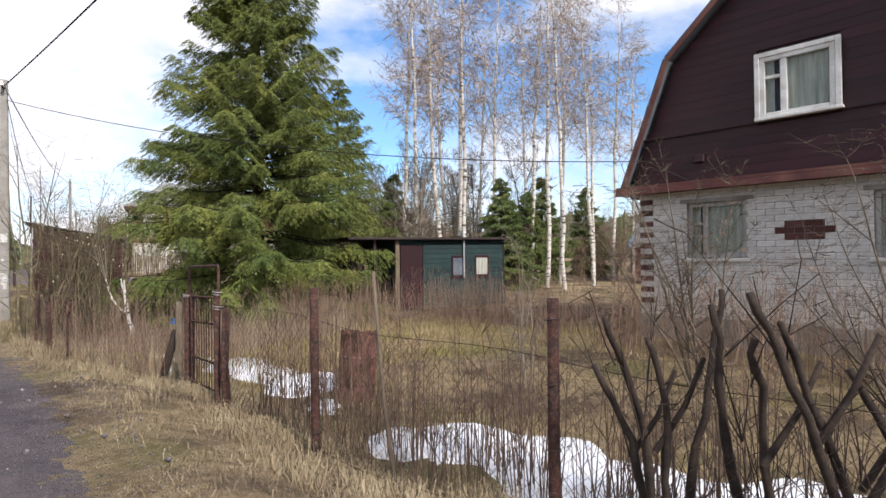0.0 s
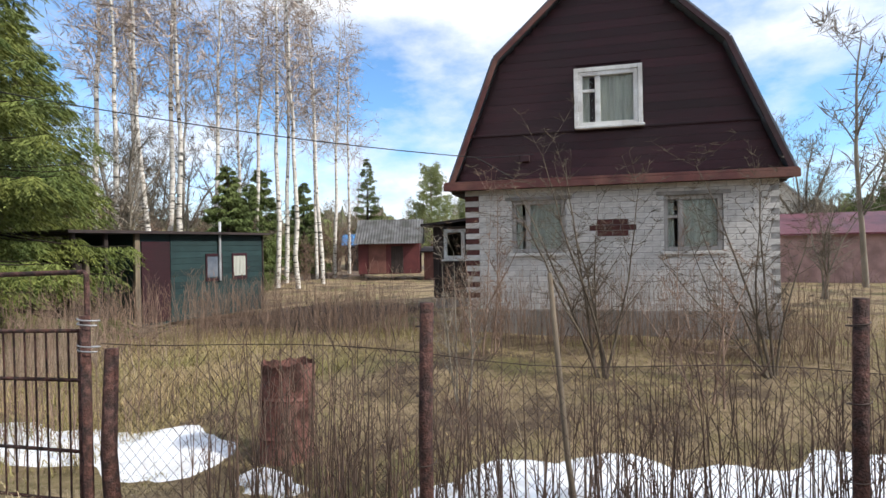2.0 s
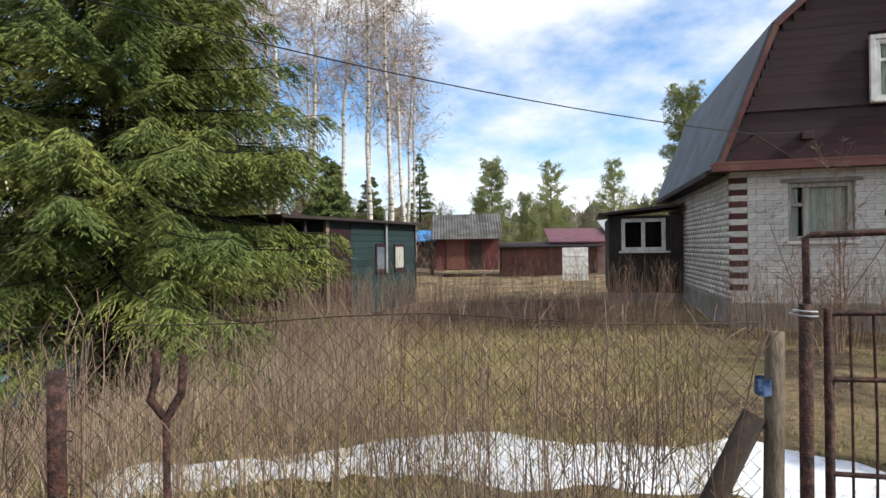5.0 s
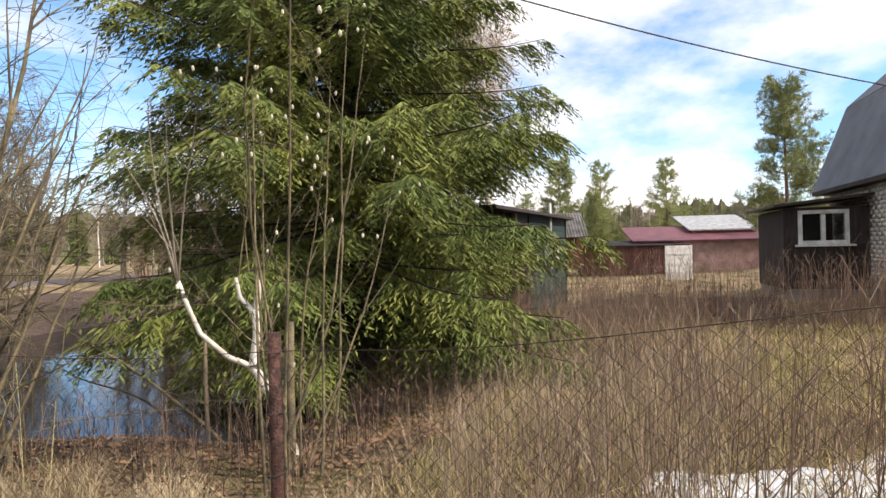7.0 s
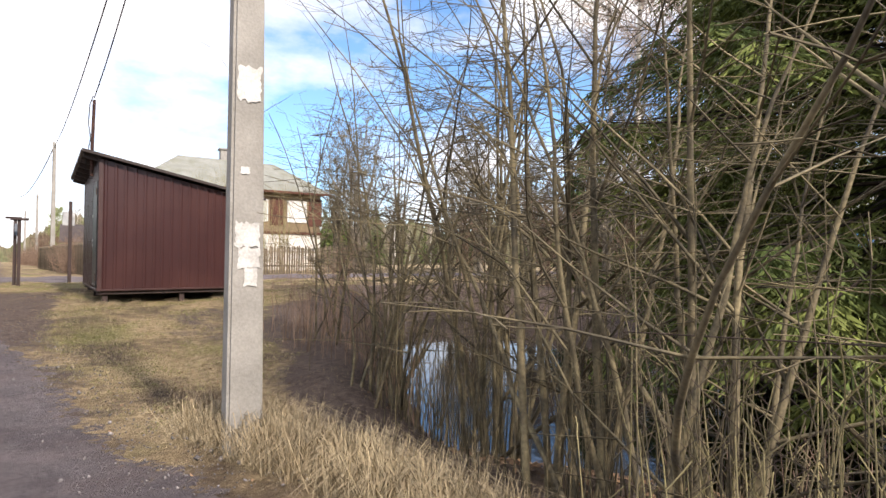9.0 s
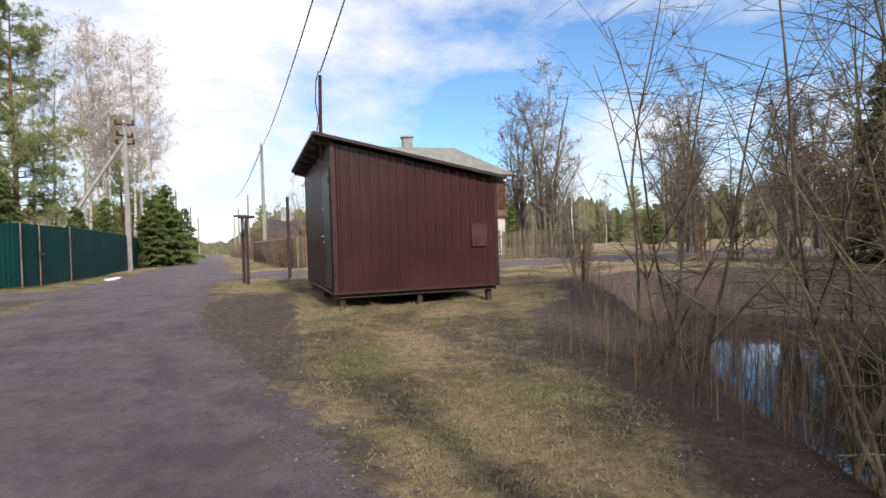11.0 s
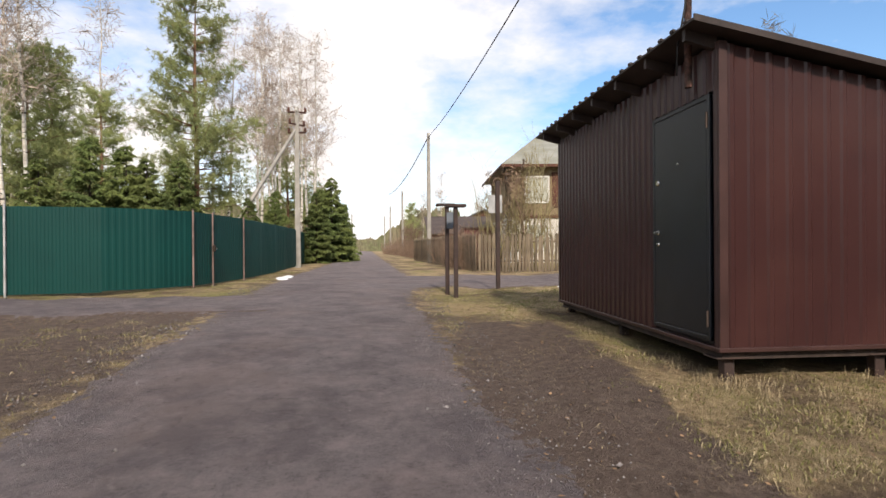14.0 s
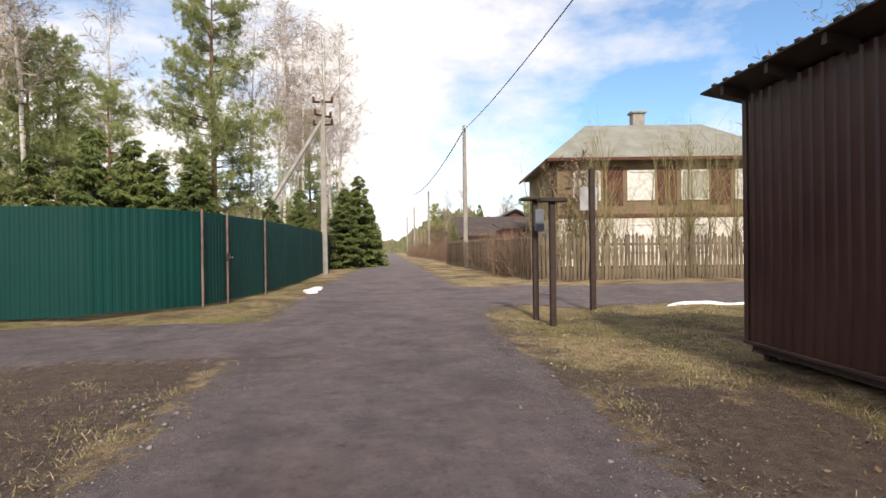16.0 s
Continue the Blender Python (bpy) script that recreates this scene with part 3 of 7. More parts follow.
def window_unit(parent, x0, x1, z0, z1, y, mat, split=0.30, vent=0.62, sill=True, frame_w=0.07, casing=0.0, curtain=True):
    """A casement window in a wall facing -y: frame, mullion, vent bar, panes, curtain."""
    win = new("window")
    win.parent = parent
    xm = x0 + (x1 - x0) * split
    bm = boxed(((x0, y - 0.03, z0), (x0 + frame_w, y + 0.07, z1)), ((x1 - frame_w, y - 0.03, z0), (x1, y + 0.07, z1)),
               ((x0 + frame_w, y - 0.028, z1 - frame_w), (x1 - frame_w, y + 0.068, z1)), ((x0 + frame_w, y - 0.028, z0), (x1 - frame_w, y + 0.068, z0 + frame_w)), bevel=0.006)
    part("frame", bm, mat, win)
    part("mullion", boxed(((xm - 0.045, y - 0.02, z0 + frame_w), (xm + 0.045, y + 0.06, z1 - frame_w)), bevel=0.006), mat, win)
    if vent:
        zb = z0 + (z1 - z0) * vent
        part("vent_bar", boxed(((x0 + frame_w, y - 0.015, zb - 0.025), (xm - 0.045, y + 0.055, zb + 0.025)), bevel=0.005), mat, win)
    for a, b in ((x0 + frame_w, xm - 0.045), (xm + 0.045, x1 - frame_w)):
        p = part("pane", boxed(((a, y + 0.022, z0 + frame_w), (b, y + 0.028, z1 - frame_w))), M["glass"], win)
        p.visible_shadow = False
    bm = bmesh.new()
    k = 26 if curtain else 1
    top = [bm.verts.new((x0 + (x1 - x0) * i / k, y + 0.048 + 0.008 * math.sin(i * 1.9), z1)) for i in range(k + 1)]
    bot = [bm.verts.new((x0 + (x1 - x0) * i / k, y + 0.048 + 0.009 * math.sin(i * 1.9 + 0.3), z0)) for i in range(k + 1)]
    for i in range(k):
        if 0.18 < i / k < 0.34 or not curtain:
            continue
        bm.faces.new((top[i], top[i + 1], bot[i + 1], bot[i]))
    if curtain:
        part("curtain", bm, M["curtain"], win)
    if sill:
        part("sill", boxed(((x0 - 0.07, y - 0.10, z0 - 0.05), (x1 + 0.10, y + 0.04, z0 - 0.002)), bevel=0.008), mat, win)
    if casing:
        c = casing
        part("casing", boxed(((x0 - c, y - 0.045, z0 - 0.02), (x0 - 0.002, y + 0.01, z1 + c)), ((x1 + 0.002, y - 0.045, z0 - 0.02), (x1 + c, y + 0.01, z1 + c)), ((x0 - 0.002, y - 0.044, z1 + 0.002), (x1 + 0.002, y + 0.01, z1 + c)), bevel=0.006), mat, win)
    return win


house = thing("brick_house", H_M, "small white-brick country house with a dark maroon gambrel gable", "house")
WINS = ((0.86, 1.80, 1.46, 2.40), (3.44, 4.36, 1.46, 2.40))
part("plinth", boxed(((-0.03, -0.03, -0.5), (H_W + 0.03, H_D, P_Z)), bevel=0.01), M["plinth"], house, "grey cement-rendered plinth")
# walls with openings
segs = [((0, 0.012, P_Z), (H_W, 0.25, 1.46)), ((0, 0.012, 2.40), (H_W, 0.25, W_Z)), ((0, 0.012, 1.46), (0.86, 0.25, 2.40)), ((1.80, 0.012, 1.46), (3.44, 0.25, 2.40)), ((4.36, 0.012, 1.46), (H_W, 0.25, 2.40))]
front_wall = part("front_wall", boxed(*segs), M["mortar"], house)
left_wall = part("side_wall", boxed(((0.012, 0.25, P_Z), (0.25, H_D, W_Z))), M["mortar"], house)
part("side_wall", boxed(((H_W - 0.25, 0.25, P_Z), (H_W, H_D, W_Z))), M["brick"], house)
part("back_wall", boxed(((0.25, H_D - 0.25, P_Z), (H_W - 0.25, H_D, W_Z))), M["brick"], house)
part("attic_floor", boxed(((0.25, 0.25, 2.50), (H_W - 0.25, H_D - 0.25, 2.58))), M["dark_wood"], house)
for wx0, wx1, wz0, wz1 in WINS:
    window_unit(house, wx0, wx1, wz0, wz1, 0.09, M["grey_wood"], sill=False)
    part("lintel", boxed(((wx0 - 0.12, -0.012, 2.402), (wx1 + 0.12, 0.02, 2.47)), bevel=0.006), M["plinth"], house)
    part("brick_sill", boxed(((wx0 - 0.05, -0.05, 1.395), (wx1 + 0.05, 0.06, 1.455)), bevel=0.01), M["brick"], house)
# gable boards
gw = (2.00, 3.10, 3.60, 4.66)
z = 2.66
rng = random.Random(4)
while z < 6.5:
    z1 = min(z + 0.148, 6.66)
    s0, s1 = span_at(z + 0.001, GAMBREL), span_at(min(z1, 6.65), GAMBREL)
    if s0 and s1:
        y0 = -0.055 if z < 3.58 else -0.03
        jog = rng.uniform(0, 0.004)
        runs = [(max(s0[0], s1[0]) + 0.10, gw[0], s0[0] + 0.1, None), (gw[1], min(s0[1], s1[1]) - 0.10, None, s0[1] - 0.1)] if gw[2] - 0.1 < z < gw[3] else [(max(s0[0], s1[0]) + 0.06, min(s0[1], s1[1]) - 0.06, None, None)]
        for r in runs:
            if r[1] - r[0] > 0.05:
                part("gable_board", boxed(((r[0], y0 - jog * 0.5, z + 0.0005), (r[1], y0 + 0.028, z1 - 0.0005)), bevel=0.0018), M["maroon"], house)
    z += 0.148
bm = bmesh.new()
prism(bm, [(x * 0.985 + 0.039, z - 0.06 if z > 2.7 else z) for x, z in GAMBREL], 0.0, 0.05)
part("gable_backing", bm, M["maroon"], house)
part("belt_ledge", boxed(((0.08, -0.085, 3.575), (4.92, -0.057, 3.615)), bevel=0.006), M["maroon"], house)
window_unit(house, 2.06, 3.04, 3.64, 4.58, -0.075, M["white_wood"], split=0.33, vent=0.66, casing=0.075)
part("meter_box", boxed(((1.02, -0.13, 3.08), (1.20, -0.06, 3.20)), bevel=0.01), M["maroon"], house, "small painted junction box")
# roof slabs, rakes and fascia
for a, b in zip(GAMBREL, GAMBREL[1:]):
    dx, dz = b[0] - a[0], b[1] - a[1]
    ln = math.hypot(dx, dz)
    nx, nz = -dz / ln, dx / ln
    if nz < 0:
        nx, nz = -nx, -nz
    bm = bmesh.new()
    prism(bm, [(a[0], a[1]), (b[0], b[1]), (b[0] + nx * 0.06, b[1] + nz * 0.06), (a[0] + nx * 0.06, a[1] + nz * 0.06)], -0.22, H_D + 0.35)
    part("roof_slope", bm, M["roof_grey"], house, "weathered grey roof slope")
    bm = bmesh.new()
    prism(bm, [(a[0] - nx * 0.06, a[1] - nz * 0.06), (b[0] - nx * 0.06, b[1] - nz * 0.06), (b[0] + nx * 0.02, b[1] + nz * 0.02), (a[0] + nx * 0.02, a[1] + nz * 0.02)], -0.25, -0.222)
    part("rake_board", bm, M["trim_red" if b[0] < 3 else "maroon"], house)
part("fascia", boxed(((-0.34, -0.28, 2.60), (5.42, -0.24, 2.72)), bevel=0.01), M["trim_red"], house, "faded red-brown eaves board")
bm = bmesh.new()
prism(bm, [(-0.34, 2.72), (5.42, 2.72), (5.38, 2.76), (-0.30, 2.76)], -0.28, -0.05)
part("pent_roof", bm, M["trim_red"], house)
part("soffit", boxed(((-0.30, -0.24, 2.622), (5.40, 0.25, 2.65))), M["dark_wood"], house)
for ex0, ex1 in ((-0.31, 0.25), (H_W - 0.25, 5.40)):
    part("eave_box", boxed(((ex0, 0.252, 2.59), (ex1, H_D + 0.3, 2.70)), bevel=0.006), M["dark_wood"], house)
# service wire bracket
bm = boxed(((0.27, -0.30, 3.16), (0.29, -0.06, 3.19)), bevel=0.004)
part("wire_bracket", bm, M["rust"], house)

# porch
porch = thing("porch", H_M @ Matrix.Translation((0, 0, 0)), "dark plank side porch with a white framed window", "porch")
PX0, PX1, PY0, PY1 = -1.75, -0.03, 4.25, 6.4
part("plank_wall", boxed(((PX0, PY0, 0.25), (-1.45, PY0 + 0.08, 2.15)), ((-0.42, PY0, 0.25), (PX1, PY0 + 0.08, 2.15)), ((-1.45, PY0, 0.25), (-0.42, PY0 + 0.08, 1.28)), ((-1.45, PY0, 2.08), (-0.42, PY0 + 0.08, 2.15))), M["dark_wood"], porch)
part("side_wall", boxed(((PX0, PY0 + 0.08, 0.25), (PX0 + 0.08, PY1, 2.1))), M["dark_wood"], porch)
part("footing", boxed(((PX0 + 0.05, PY0 + 0.05, -0.35), (PX1, PY1, 0.25))), M["plinth"], porch)
window_unit(porch, -1.45, -0.42, 1.28, 2.08, PY0, M["white_wood"], split=0.5, vent=0, frame_w=0.09, curtain=False)
part("back_wall", boxed(((PX0 + 0.08, PY1 - 0.08, 0.25), (PX1, PY1, 2.15))), M["dark_wood"], porch)
part("ceiling_boards", boxed(((PX0 + 0.08, PY0 + 0.08, 2.10), (PX1, PY1 - 0.08, 2.14))), M["dark_wood"], porch)
for px in np.arange(PX0 + 0.02, PX1 - 0.1, 0.125):
    part("plank", boxed(((px, PY0 - 0.022, 0.25), (px + 0.118, PY0 - 0.002, 1.27)), bevel=0.004), M["dark_wood"], porch)
bm = bmesh.new()
prism(bm, [(PX0 - 0.26, 2.16), (PX1, 2.36), (PX1, 2.42), (PX0 - 0.26, 2.22)], PY0 - 0.3, PY1 + 0.2)
part("roof", bm, M["underroof"], porch, "dark sheet lean-to roof")

# ---- green hut ----
G_M = Matrix(((1.0, 0.012, 0, 7.86), (-0.012, 1.0, 0, 14.86), (0, 0, 1, -0.06), (0, 0, 0, 1)))
hut = thing("green_hut", G_M, "low dark green plank garden hut with an open lean-to", "shed")
GW, GH = 3.89, 2.12
part("front_backing", boxed(((0, 0.02, 0), (0.05, 2.6, GH)), ((0.05, 0.02, 0), (GW, 0.08, GH)), ((GW - 0.05, 0.08, 0), (GW, 2.6, GH)), ((0.05, 2.52, 0), (GW - 0.05, 2.6, GH))), M["green_wall"], hut)
for k in range(14):
    part("board", boxed(((0.86, -0.006, 0.05 + k * 0.146), (GW, 0.018, 0.05 + k * 0.146 + 0.14)), bevel=0.004), M["green_wall"], hut)
part("door", boxed(((0.10, -0.02, 0.06), (0.84, 0.018, 1.9)), bevel=0.008), M["maroon"], hut, "dark maroon plank door")
part("corner_post", boxed(((-0.06, -0.03, 0), (0.06, 0.05, GH)), bevel=0.008), M["picket"], hut)
part("corner_board", boxed(((GW + 0.002, -0.03, 0), (GW + 0.05, 0.06, GH)), bevel=0.006), M["dark_wood"], hut)
for wx in (1.92, 2.80):
    w_ = new("window")
    w_.parent = hut
    part("frame", boxed(((wx - 0.05, -0.035, 0.90), (wx, -0.008, 1.6)), ((wx + 0.44, -0.035, 0.90), (wx + 0.49, -0.008, 1.6)), ((wx, -0.034, 1.53), (wx + 0.44, -0.008, 1.6)), ((wx, -0.034, 0.90), (wx + 0.44, -0.008, 0.98)), bevel=0.004), M["maroon"], w_)
    part("pane", boxed(((wx, -0.02, 1.0), (wx + 0.44, -0.010, 1.53))), M["curtain"] if wx > 2.5 else M["glass_grey"], w_)
tb = Tubes()
tb.add([(2.30, -0.06, 0.9), (2.30, -0.06, 2.0), (2.31, -0.06, 2.42)], [0.035, 0.035, 0.035], 10)
tb.make("stovepipe", M["grey_post"], hut)
# open lean-to beside the door end
part("lean_to_back", boxed(((-1.45, 1.75, 0), (-0.01, 1.82, 1.95)), ((-1.45, 0.05, 0), (-1.38, 1.75, 1.55))), M["dark_wood"], hut)
for px_, py_ in ((-1.42, -0.05), (-0.72, 0.0)):
    part("lean_to_post", boxed(((px_ - 0.04, py_ - 0.04, 0), (px_ + 0.04, py_ + 0.04, GH - 0.06)), bevel=0.008), M["dark_wood"], hut)
for k in range(6):
    part("leaning_board", boxed(((-1.30 + 0.19 * k, 0.55 + 0.1 * (k % 2), 0.0), (-1.16 + 0.19 * k, 0.58 + 0.1 * (k % 2), 1.15 + 0.17 * ((k * 5) % 4))), bevel=0.005, m=Matrix.Rotation(radians(-6 + 1.5 * k), 4, "Y")), M["dark_wood" if k % 3 else "picket"], hut)
bm = bmesh.new()
prism(bm, [(-1.6, GH - 0.06), (GW + 0.12, GH - 0.02), (GW + 0.12, GH + 0.04), (-1.6, GH + 0.0)], -0.22, 2.8)
part("roof", bm, M["underroof"], hut, "flat dark felt roof")


# ---- small corrugated-roof hut and the sheds beyond ----
def sheet(x0, x1, pitch, depth, run, thick=0.01):
    """A corrugated sheet: waves along x, straight along run (a list of (y, z))."""
    bm = bmesh.new()
    n = int((x1 - x0) / pitch * 6)
    rows = []
    for y, z in run:
        rows.append([bm.verts.new((x0 + (x1 - x0) * i / n, y, z + depth * 0.5 * math.sin(2 * math.pi * i / 6))) for i in range(n + 1)])
    for a, b in zip(rows, rows[1:]):
        for i in range(n):
            bm.faces.new((a[i], a[i + 1], b[i + 1], b[i]))
    bmesh.ops.solidify(bm, geom=bm.faces[:], thickness=thick)
    return bm


D_M = Matrix(((0.39, 0.921, 0, 26.06), (-0.921, 0.39, 0, 20.75), (0, 0, 1, 0.15), (0, 0, 0, 1)))
oldhut = thing("slate_hut", D_M, "little red wooden hut with a corrugated slate roof", "shed")
part("wall", boxed(((0.1, 0.6, 0), (3.64, 0.7, 1.85)), ((0.1, 0.7, 0), (0.2, 3.3, 1.85)), ((3.54, 0.7, 0), (3.64, 3.3, 1.85)), ((0.2, 3.2, 0), (3.54, 3.3, 1.85))), M["door_red"], oldhut)
part("roof_slope", sheet(-0.1, 3.84, 0.16, 0.05, [(0.1, 1.75), (2.0, 3.22)]), M["slate"], oldhut, "grey corrugated slate")
part("roof_slope", sheet(-0.1, 3.84, 0.16, 0.05, [(3.9, 1.75), (2.0, 3.22)]), M["slate"], oldhut)
for gx_ in (0.1, 3.54):
    bm = bmesh.new()
    g_ = [[bm.verts.new((gx_ + o_, y_, z_)) for y_, z_ in ((0.6, 1.85), (3.3, 1.85), (2.0, 3.12))] for o_ in (0.0, 0.1)]
    bm.faces.new(g_[0])
    bm.faces.new(g_[1][::-1])
    for k in range(3):
        bm.faces.new((g_[0][k], g_[1][k], g_[1][(k + 1) % 3], g_[0][(k + 1) % 3]))
    part("gable", bm, M["dark_wood"], oldhut)
part("door", boxed(((0.7, 0.56, 0.05), (1.7, 0.597, 1.8)), bevel=0.01), M["red_wall"], oldhut)
# solid panel on the uncut wall; its dark colour paints an opening's shade
part("dark_opening", boxed(((2.0, 0.57, 0.05), (2.7, 0.597, 1.6)), bevel=0.01), M["dark_wood"], oldhut)


def plain_shed(name, x, y, w, d, h, yaw, wall, roof, label, rise=0.5, over=0.25, boards=0):
    m = pose(x, y, gz(x, y) - 0.1, 0, 0, yaw)
    t = thing(name, m, label, "shed")
    part("wall", boxed(((0, 0, 0), (w, 0.08, h)), ((0, 0.08, 0), (0.08, d, h)), ((w - 0.08, 0.08, 0), (w, d, h)), ((0.08, d - 0.08, 0), (w - 0.08, d, h))), wall, t)
    for k in range(boards):
        xx = w * k / boards
        part("board", boxed(((xx + 0.01, -0.03, 0.05), (xx + w / boards - 0.01, -0.002, h - 0.02)), bevel=0.006), wall, t)
    bm = bmesh.new()
    v = [bm.verts.new(p) for p in ((-over, -over, h), (w + over, -over, h), (w + over, d + over, h + rise), (-over, d + over, h + rise), (-over, -over, h + 0.07), (w + over, -over, h + 0.07), (w + over, d + over, h + rise + 0.07), (-over, d + over, h + rise + 0.07))]
    for q in ((0, 1, 2, 3), (4, 5, 6, 7), (0, 1, 5, 4), (1, 2, 6, 5), (2, 3, 7, 6), (3, 0, 4, 7)):
        bm.faces.new([v[k] for k in q])
    part("roof", bm, roof, t)
    return t


plain_shed("board_shed", 29.0, 17.8, 5.5, 2.6, 1.75, -70, M["red_wall"], M["dark_wood"], "low shed of faded red-brown boards", boards=22, rise=0.3)
plain_shed("wine_shed", 31.0, 15.2, 7.5, 3.0, 1.95, -72, M["pink_wall"], M["purple_roof"], "long pale shed under a wine-red sheet roof", rise=0.9)
plain_shed("pale_cabin", 33.5, 12.3, 3.4, 3.0, 2.5, -72, M["pink_wall"], M["grey_post"], "small pale pink cabin with a light roof", rise=1.0)
bd = thing("white_door_panel", pose(23.48, 13.18, gz(23.5, 13.2), 0, 0, -70), "old white door leaning by the sheds", "door")
part("leaf", boxed(((0, 0, 0), (1.15, 0.05, 1.5)), bevel=0.01), M["white_wood"], bd)
part("batten", boxed(((0.1, -0.02, 0.3), (1.05, -0.002, 0.4)), ((0.1, -0.02, 1.1), (1.05, -0.002, 1.2)), bevel=0.005), M["white_wood"], bd)
plain_shed("blue_roof_shed", 33.0, 26.0, 2.6, 2.2, 1.9, -60, M["dark_wood"], M["blue_sheet"], "far shed with a bright blue sheet roof", rise=0.8)


def gable_house(name, x, y, w, d, h, rise, yaw, wall, roof, label, windows=()):
    t = thing(name, pose(x, y, gz(x, y) - 0.2, 0, 0, yaw), label, "house")
    part("wall", boxed(((0, 0, 0), (w, 0.15, h)), ((0, 0.15, 0), (0.15, d, h)), ((w - 0.15, 0.15, 0), (w, d, h)), ((0.15, d - 0.15, 0), (w - 0.15, d, h))), wall, t)
    for y0, y1 in ((0.0, 0.12), (d - 0.12, d)):
        bm = bmesh.new()
        prism(bm, [(0, h), (w, h), (w / 2, h + rise)], y0, y1)
        part("gable", bm, wall, t)
    for s in (0, 1):
        bm = bmesh.new()
        a, b = ((-0.4, h - rise * 0.8 / w), (w / 2, h + rise))
        pts = [a, b, (b[0], b[1] + 0.12), (a[0], a[1] + 0.12)]
        if s:
            pts = [(w - px, pz) for px, pz in pts]
        prism(bm, pts, -0.4, d + 0.4)
        part("roof_slope", bm, roof, t)
    for wx, wz, ww, wh in windows:
        w_ = new("window")
        w_.parent = t
        part("frame", boxed(((wx - 0.08, -0.06, wz - 0.08), (wx, 0.02, wz + wh + 0.08)), ((wx + ww, -0.06, wz - 0.08), (wx + ww + 0.08, 0.02, wz + wh + 0.08)), ((wx, -0.058, wz + wh), (wx + ww, 0.02, wz + wh + 0.08)), ((wx, -0.058, wz - 0.08), (wx + ww, 0.02, wz)), bevel=0.006), M["white_wood"], w_)
        part("pane", boxed(((wx, -0.02, wz), (wx + ww, -0.004, wz + wh))), M["glass_dark"], w_)
    return t


M["glass_dark"] = material("dark_window", (0.03, 0.035, 0.04), 0.08, scale=2, bump=0, spec=0.6)
gable_house("pale_house", 44.2, 0.1, 4.6, 8, 4.4, 2.4, -88, M["white_wall"], M["grey_post"], "pale two-storey house with a light grey roof", windows=((0.7, 3.9, 0.8, 0.75),))
plain_shed("mauve_shed", 24.0, 3.0, 10.0, 3.4, 1.95, -85, M["pink_wall"], M["purple_roof"], "long low building under a wine-red roof", rise=0.95)

# ---- brown steel shed on blocks ----
B_M = pose(-1.115, 27.32, 0, 0, 0, -2.5)
BW, BL, BZ, BH, BB = 2.90, 4.13, 0.42, 2.86, 2.28       # depth, length, floor, high side, low side
cabin = thing("steel_shed", B_M, "brown profiled-steel shed on blocks with a graphite steel door", "shed")


def profiled(a, b, z0, z1a, z1b, out, mat, name, parent, pitch=0.20, rib=0.045, depth=0.018):
    """Trapezoid-ribbed steel sheet along the line a-b; out is the outer normal. The top slopes from z1a to z1b."""
    a, b, out = Vector(a), Vector(b), Vector(out)
    ln = (b - a).length
    d = (b - a) / ln
    xs_, s = [(0.0, 0.0)], 0.06
    while s + rib + 0.04 < ln:
        xs_ += [(s, 0.0), (s + 0.018, depth), (s + 0.018 + rib, depth), (s + 0.036 + rib, 0.0)]
        s += pitch
    xs_.append((ln, 0.0))
    bm = bmesh.new()
    lo, hi = [], []
    for s, o in xs_:
        p = a + d * s + out * o
        zt = z1a + (z1b - z1a) * s / ln
        lo.append(bm.verts.new((p.x, p.y, z0)))
        hi.append(bm.verts.new((p.x, p.y, zt)))
    for k in range(len(lo) - 1):
        bm.faces.new((lo[k], lo[k + 1], hi[k + 1], hi[k]))
    return part(name, bm, mat, parent)


DY0, DY1, DZ0, DZ1 = 0.10, 1.04, 0.47, 2.46           # door opening along the front
profiled((0, DY1 + 0.03, 0), (0, BL, 0), BZ, BH, BH, (-1, 0, 0), M["brown_metal"], "front_sheet", cabin, 0.13)
profiled((0, 0.0, 0), (0, DY1 + 0.03, 0), DZ1 + 0.03, BH, BH, (-1, 0, 0), M["brown_metal"], "front_sheet", cabin, 0.13)
for k in range(3):
    y0_, y1_ = 0.0 + BW * k / 3, BW * (k + 1) / 3
    profiled((y0_, 0, 0), (y1_, 0, 0), BZ, BH + (BB - BH) * k / 3, BH + (BB - BH) * (k + 1) / 3, (0, -1, 0), M["brown_metal"], "side_sheet", cabin, 0.165, 0.03, 0.013)
profiled((0, BL, 0), (BW, BL, 0), BZ, BH, BB, (0, 1, 0), M["brown_metal"], "side_sheet", cabin)
profiled((BW, 0, 0), (BW, BL, 0), BZ, BB, BB, (1, 0, 0), M["brown_metal"], "back_sheet", cabin)
part("inner_lining", boxed(((0.03, 0.03, BZ), (BW - 0.03, 0.05, BB)), ((0.03, 0.05, BZ), (0.05, BL - 0.03, 2.8))), M["dark_wood"], cabin)
part("corner_trim", boxed(((-0.022, -0.026, BZ - 0.02), (0.05, -0.002, BH)), ((-0.024, -0.002, BZ - 0.02), (-0.003, 0.05, BH)), bevel=0.003), M["brown_trim"], cabin, "brown corner angle")
part("corner_trim", boxed(((BW - 0.05, -0.026, BZ - 0.02), (BW + 0.022, -0.002, BB)), bevel=0.003), M["brown_trim"], cabin)
part("corner_trim", boxed(((-0.024, BL - 0.05, BZ - 0.02), (-0.002, BL + 0.02, BH)), bevel=0.003), M["brown_trim"], cabin)
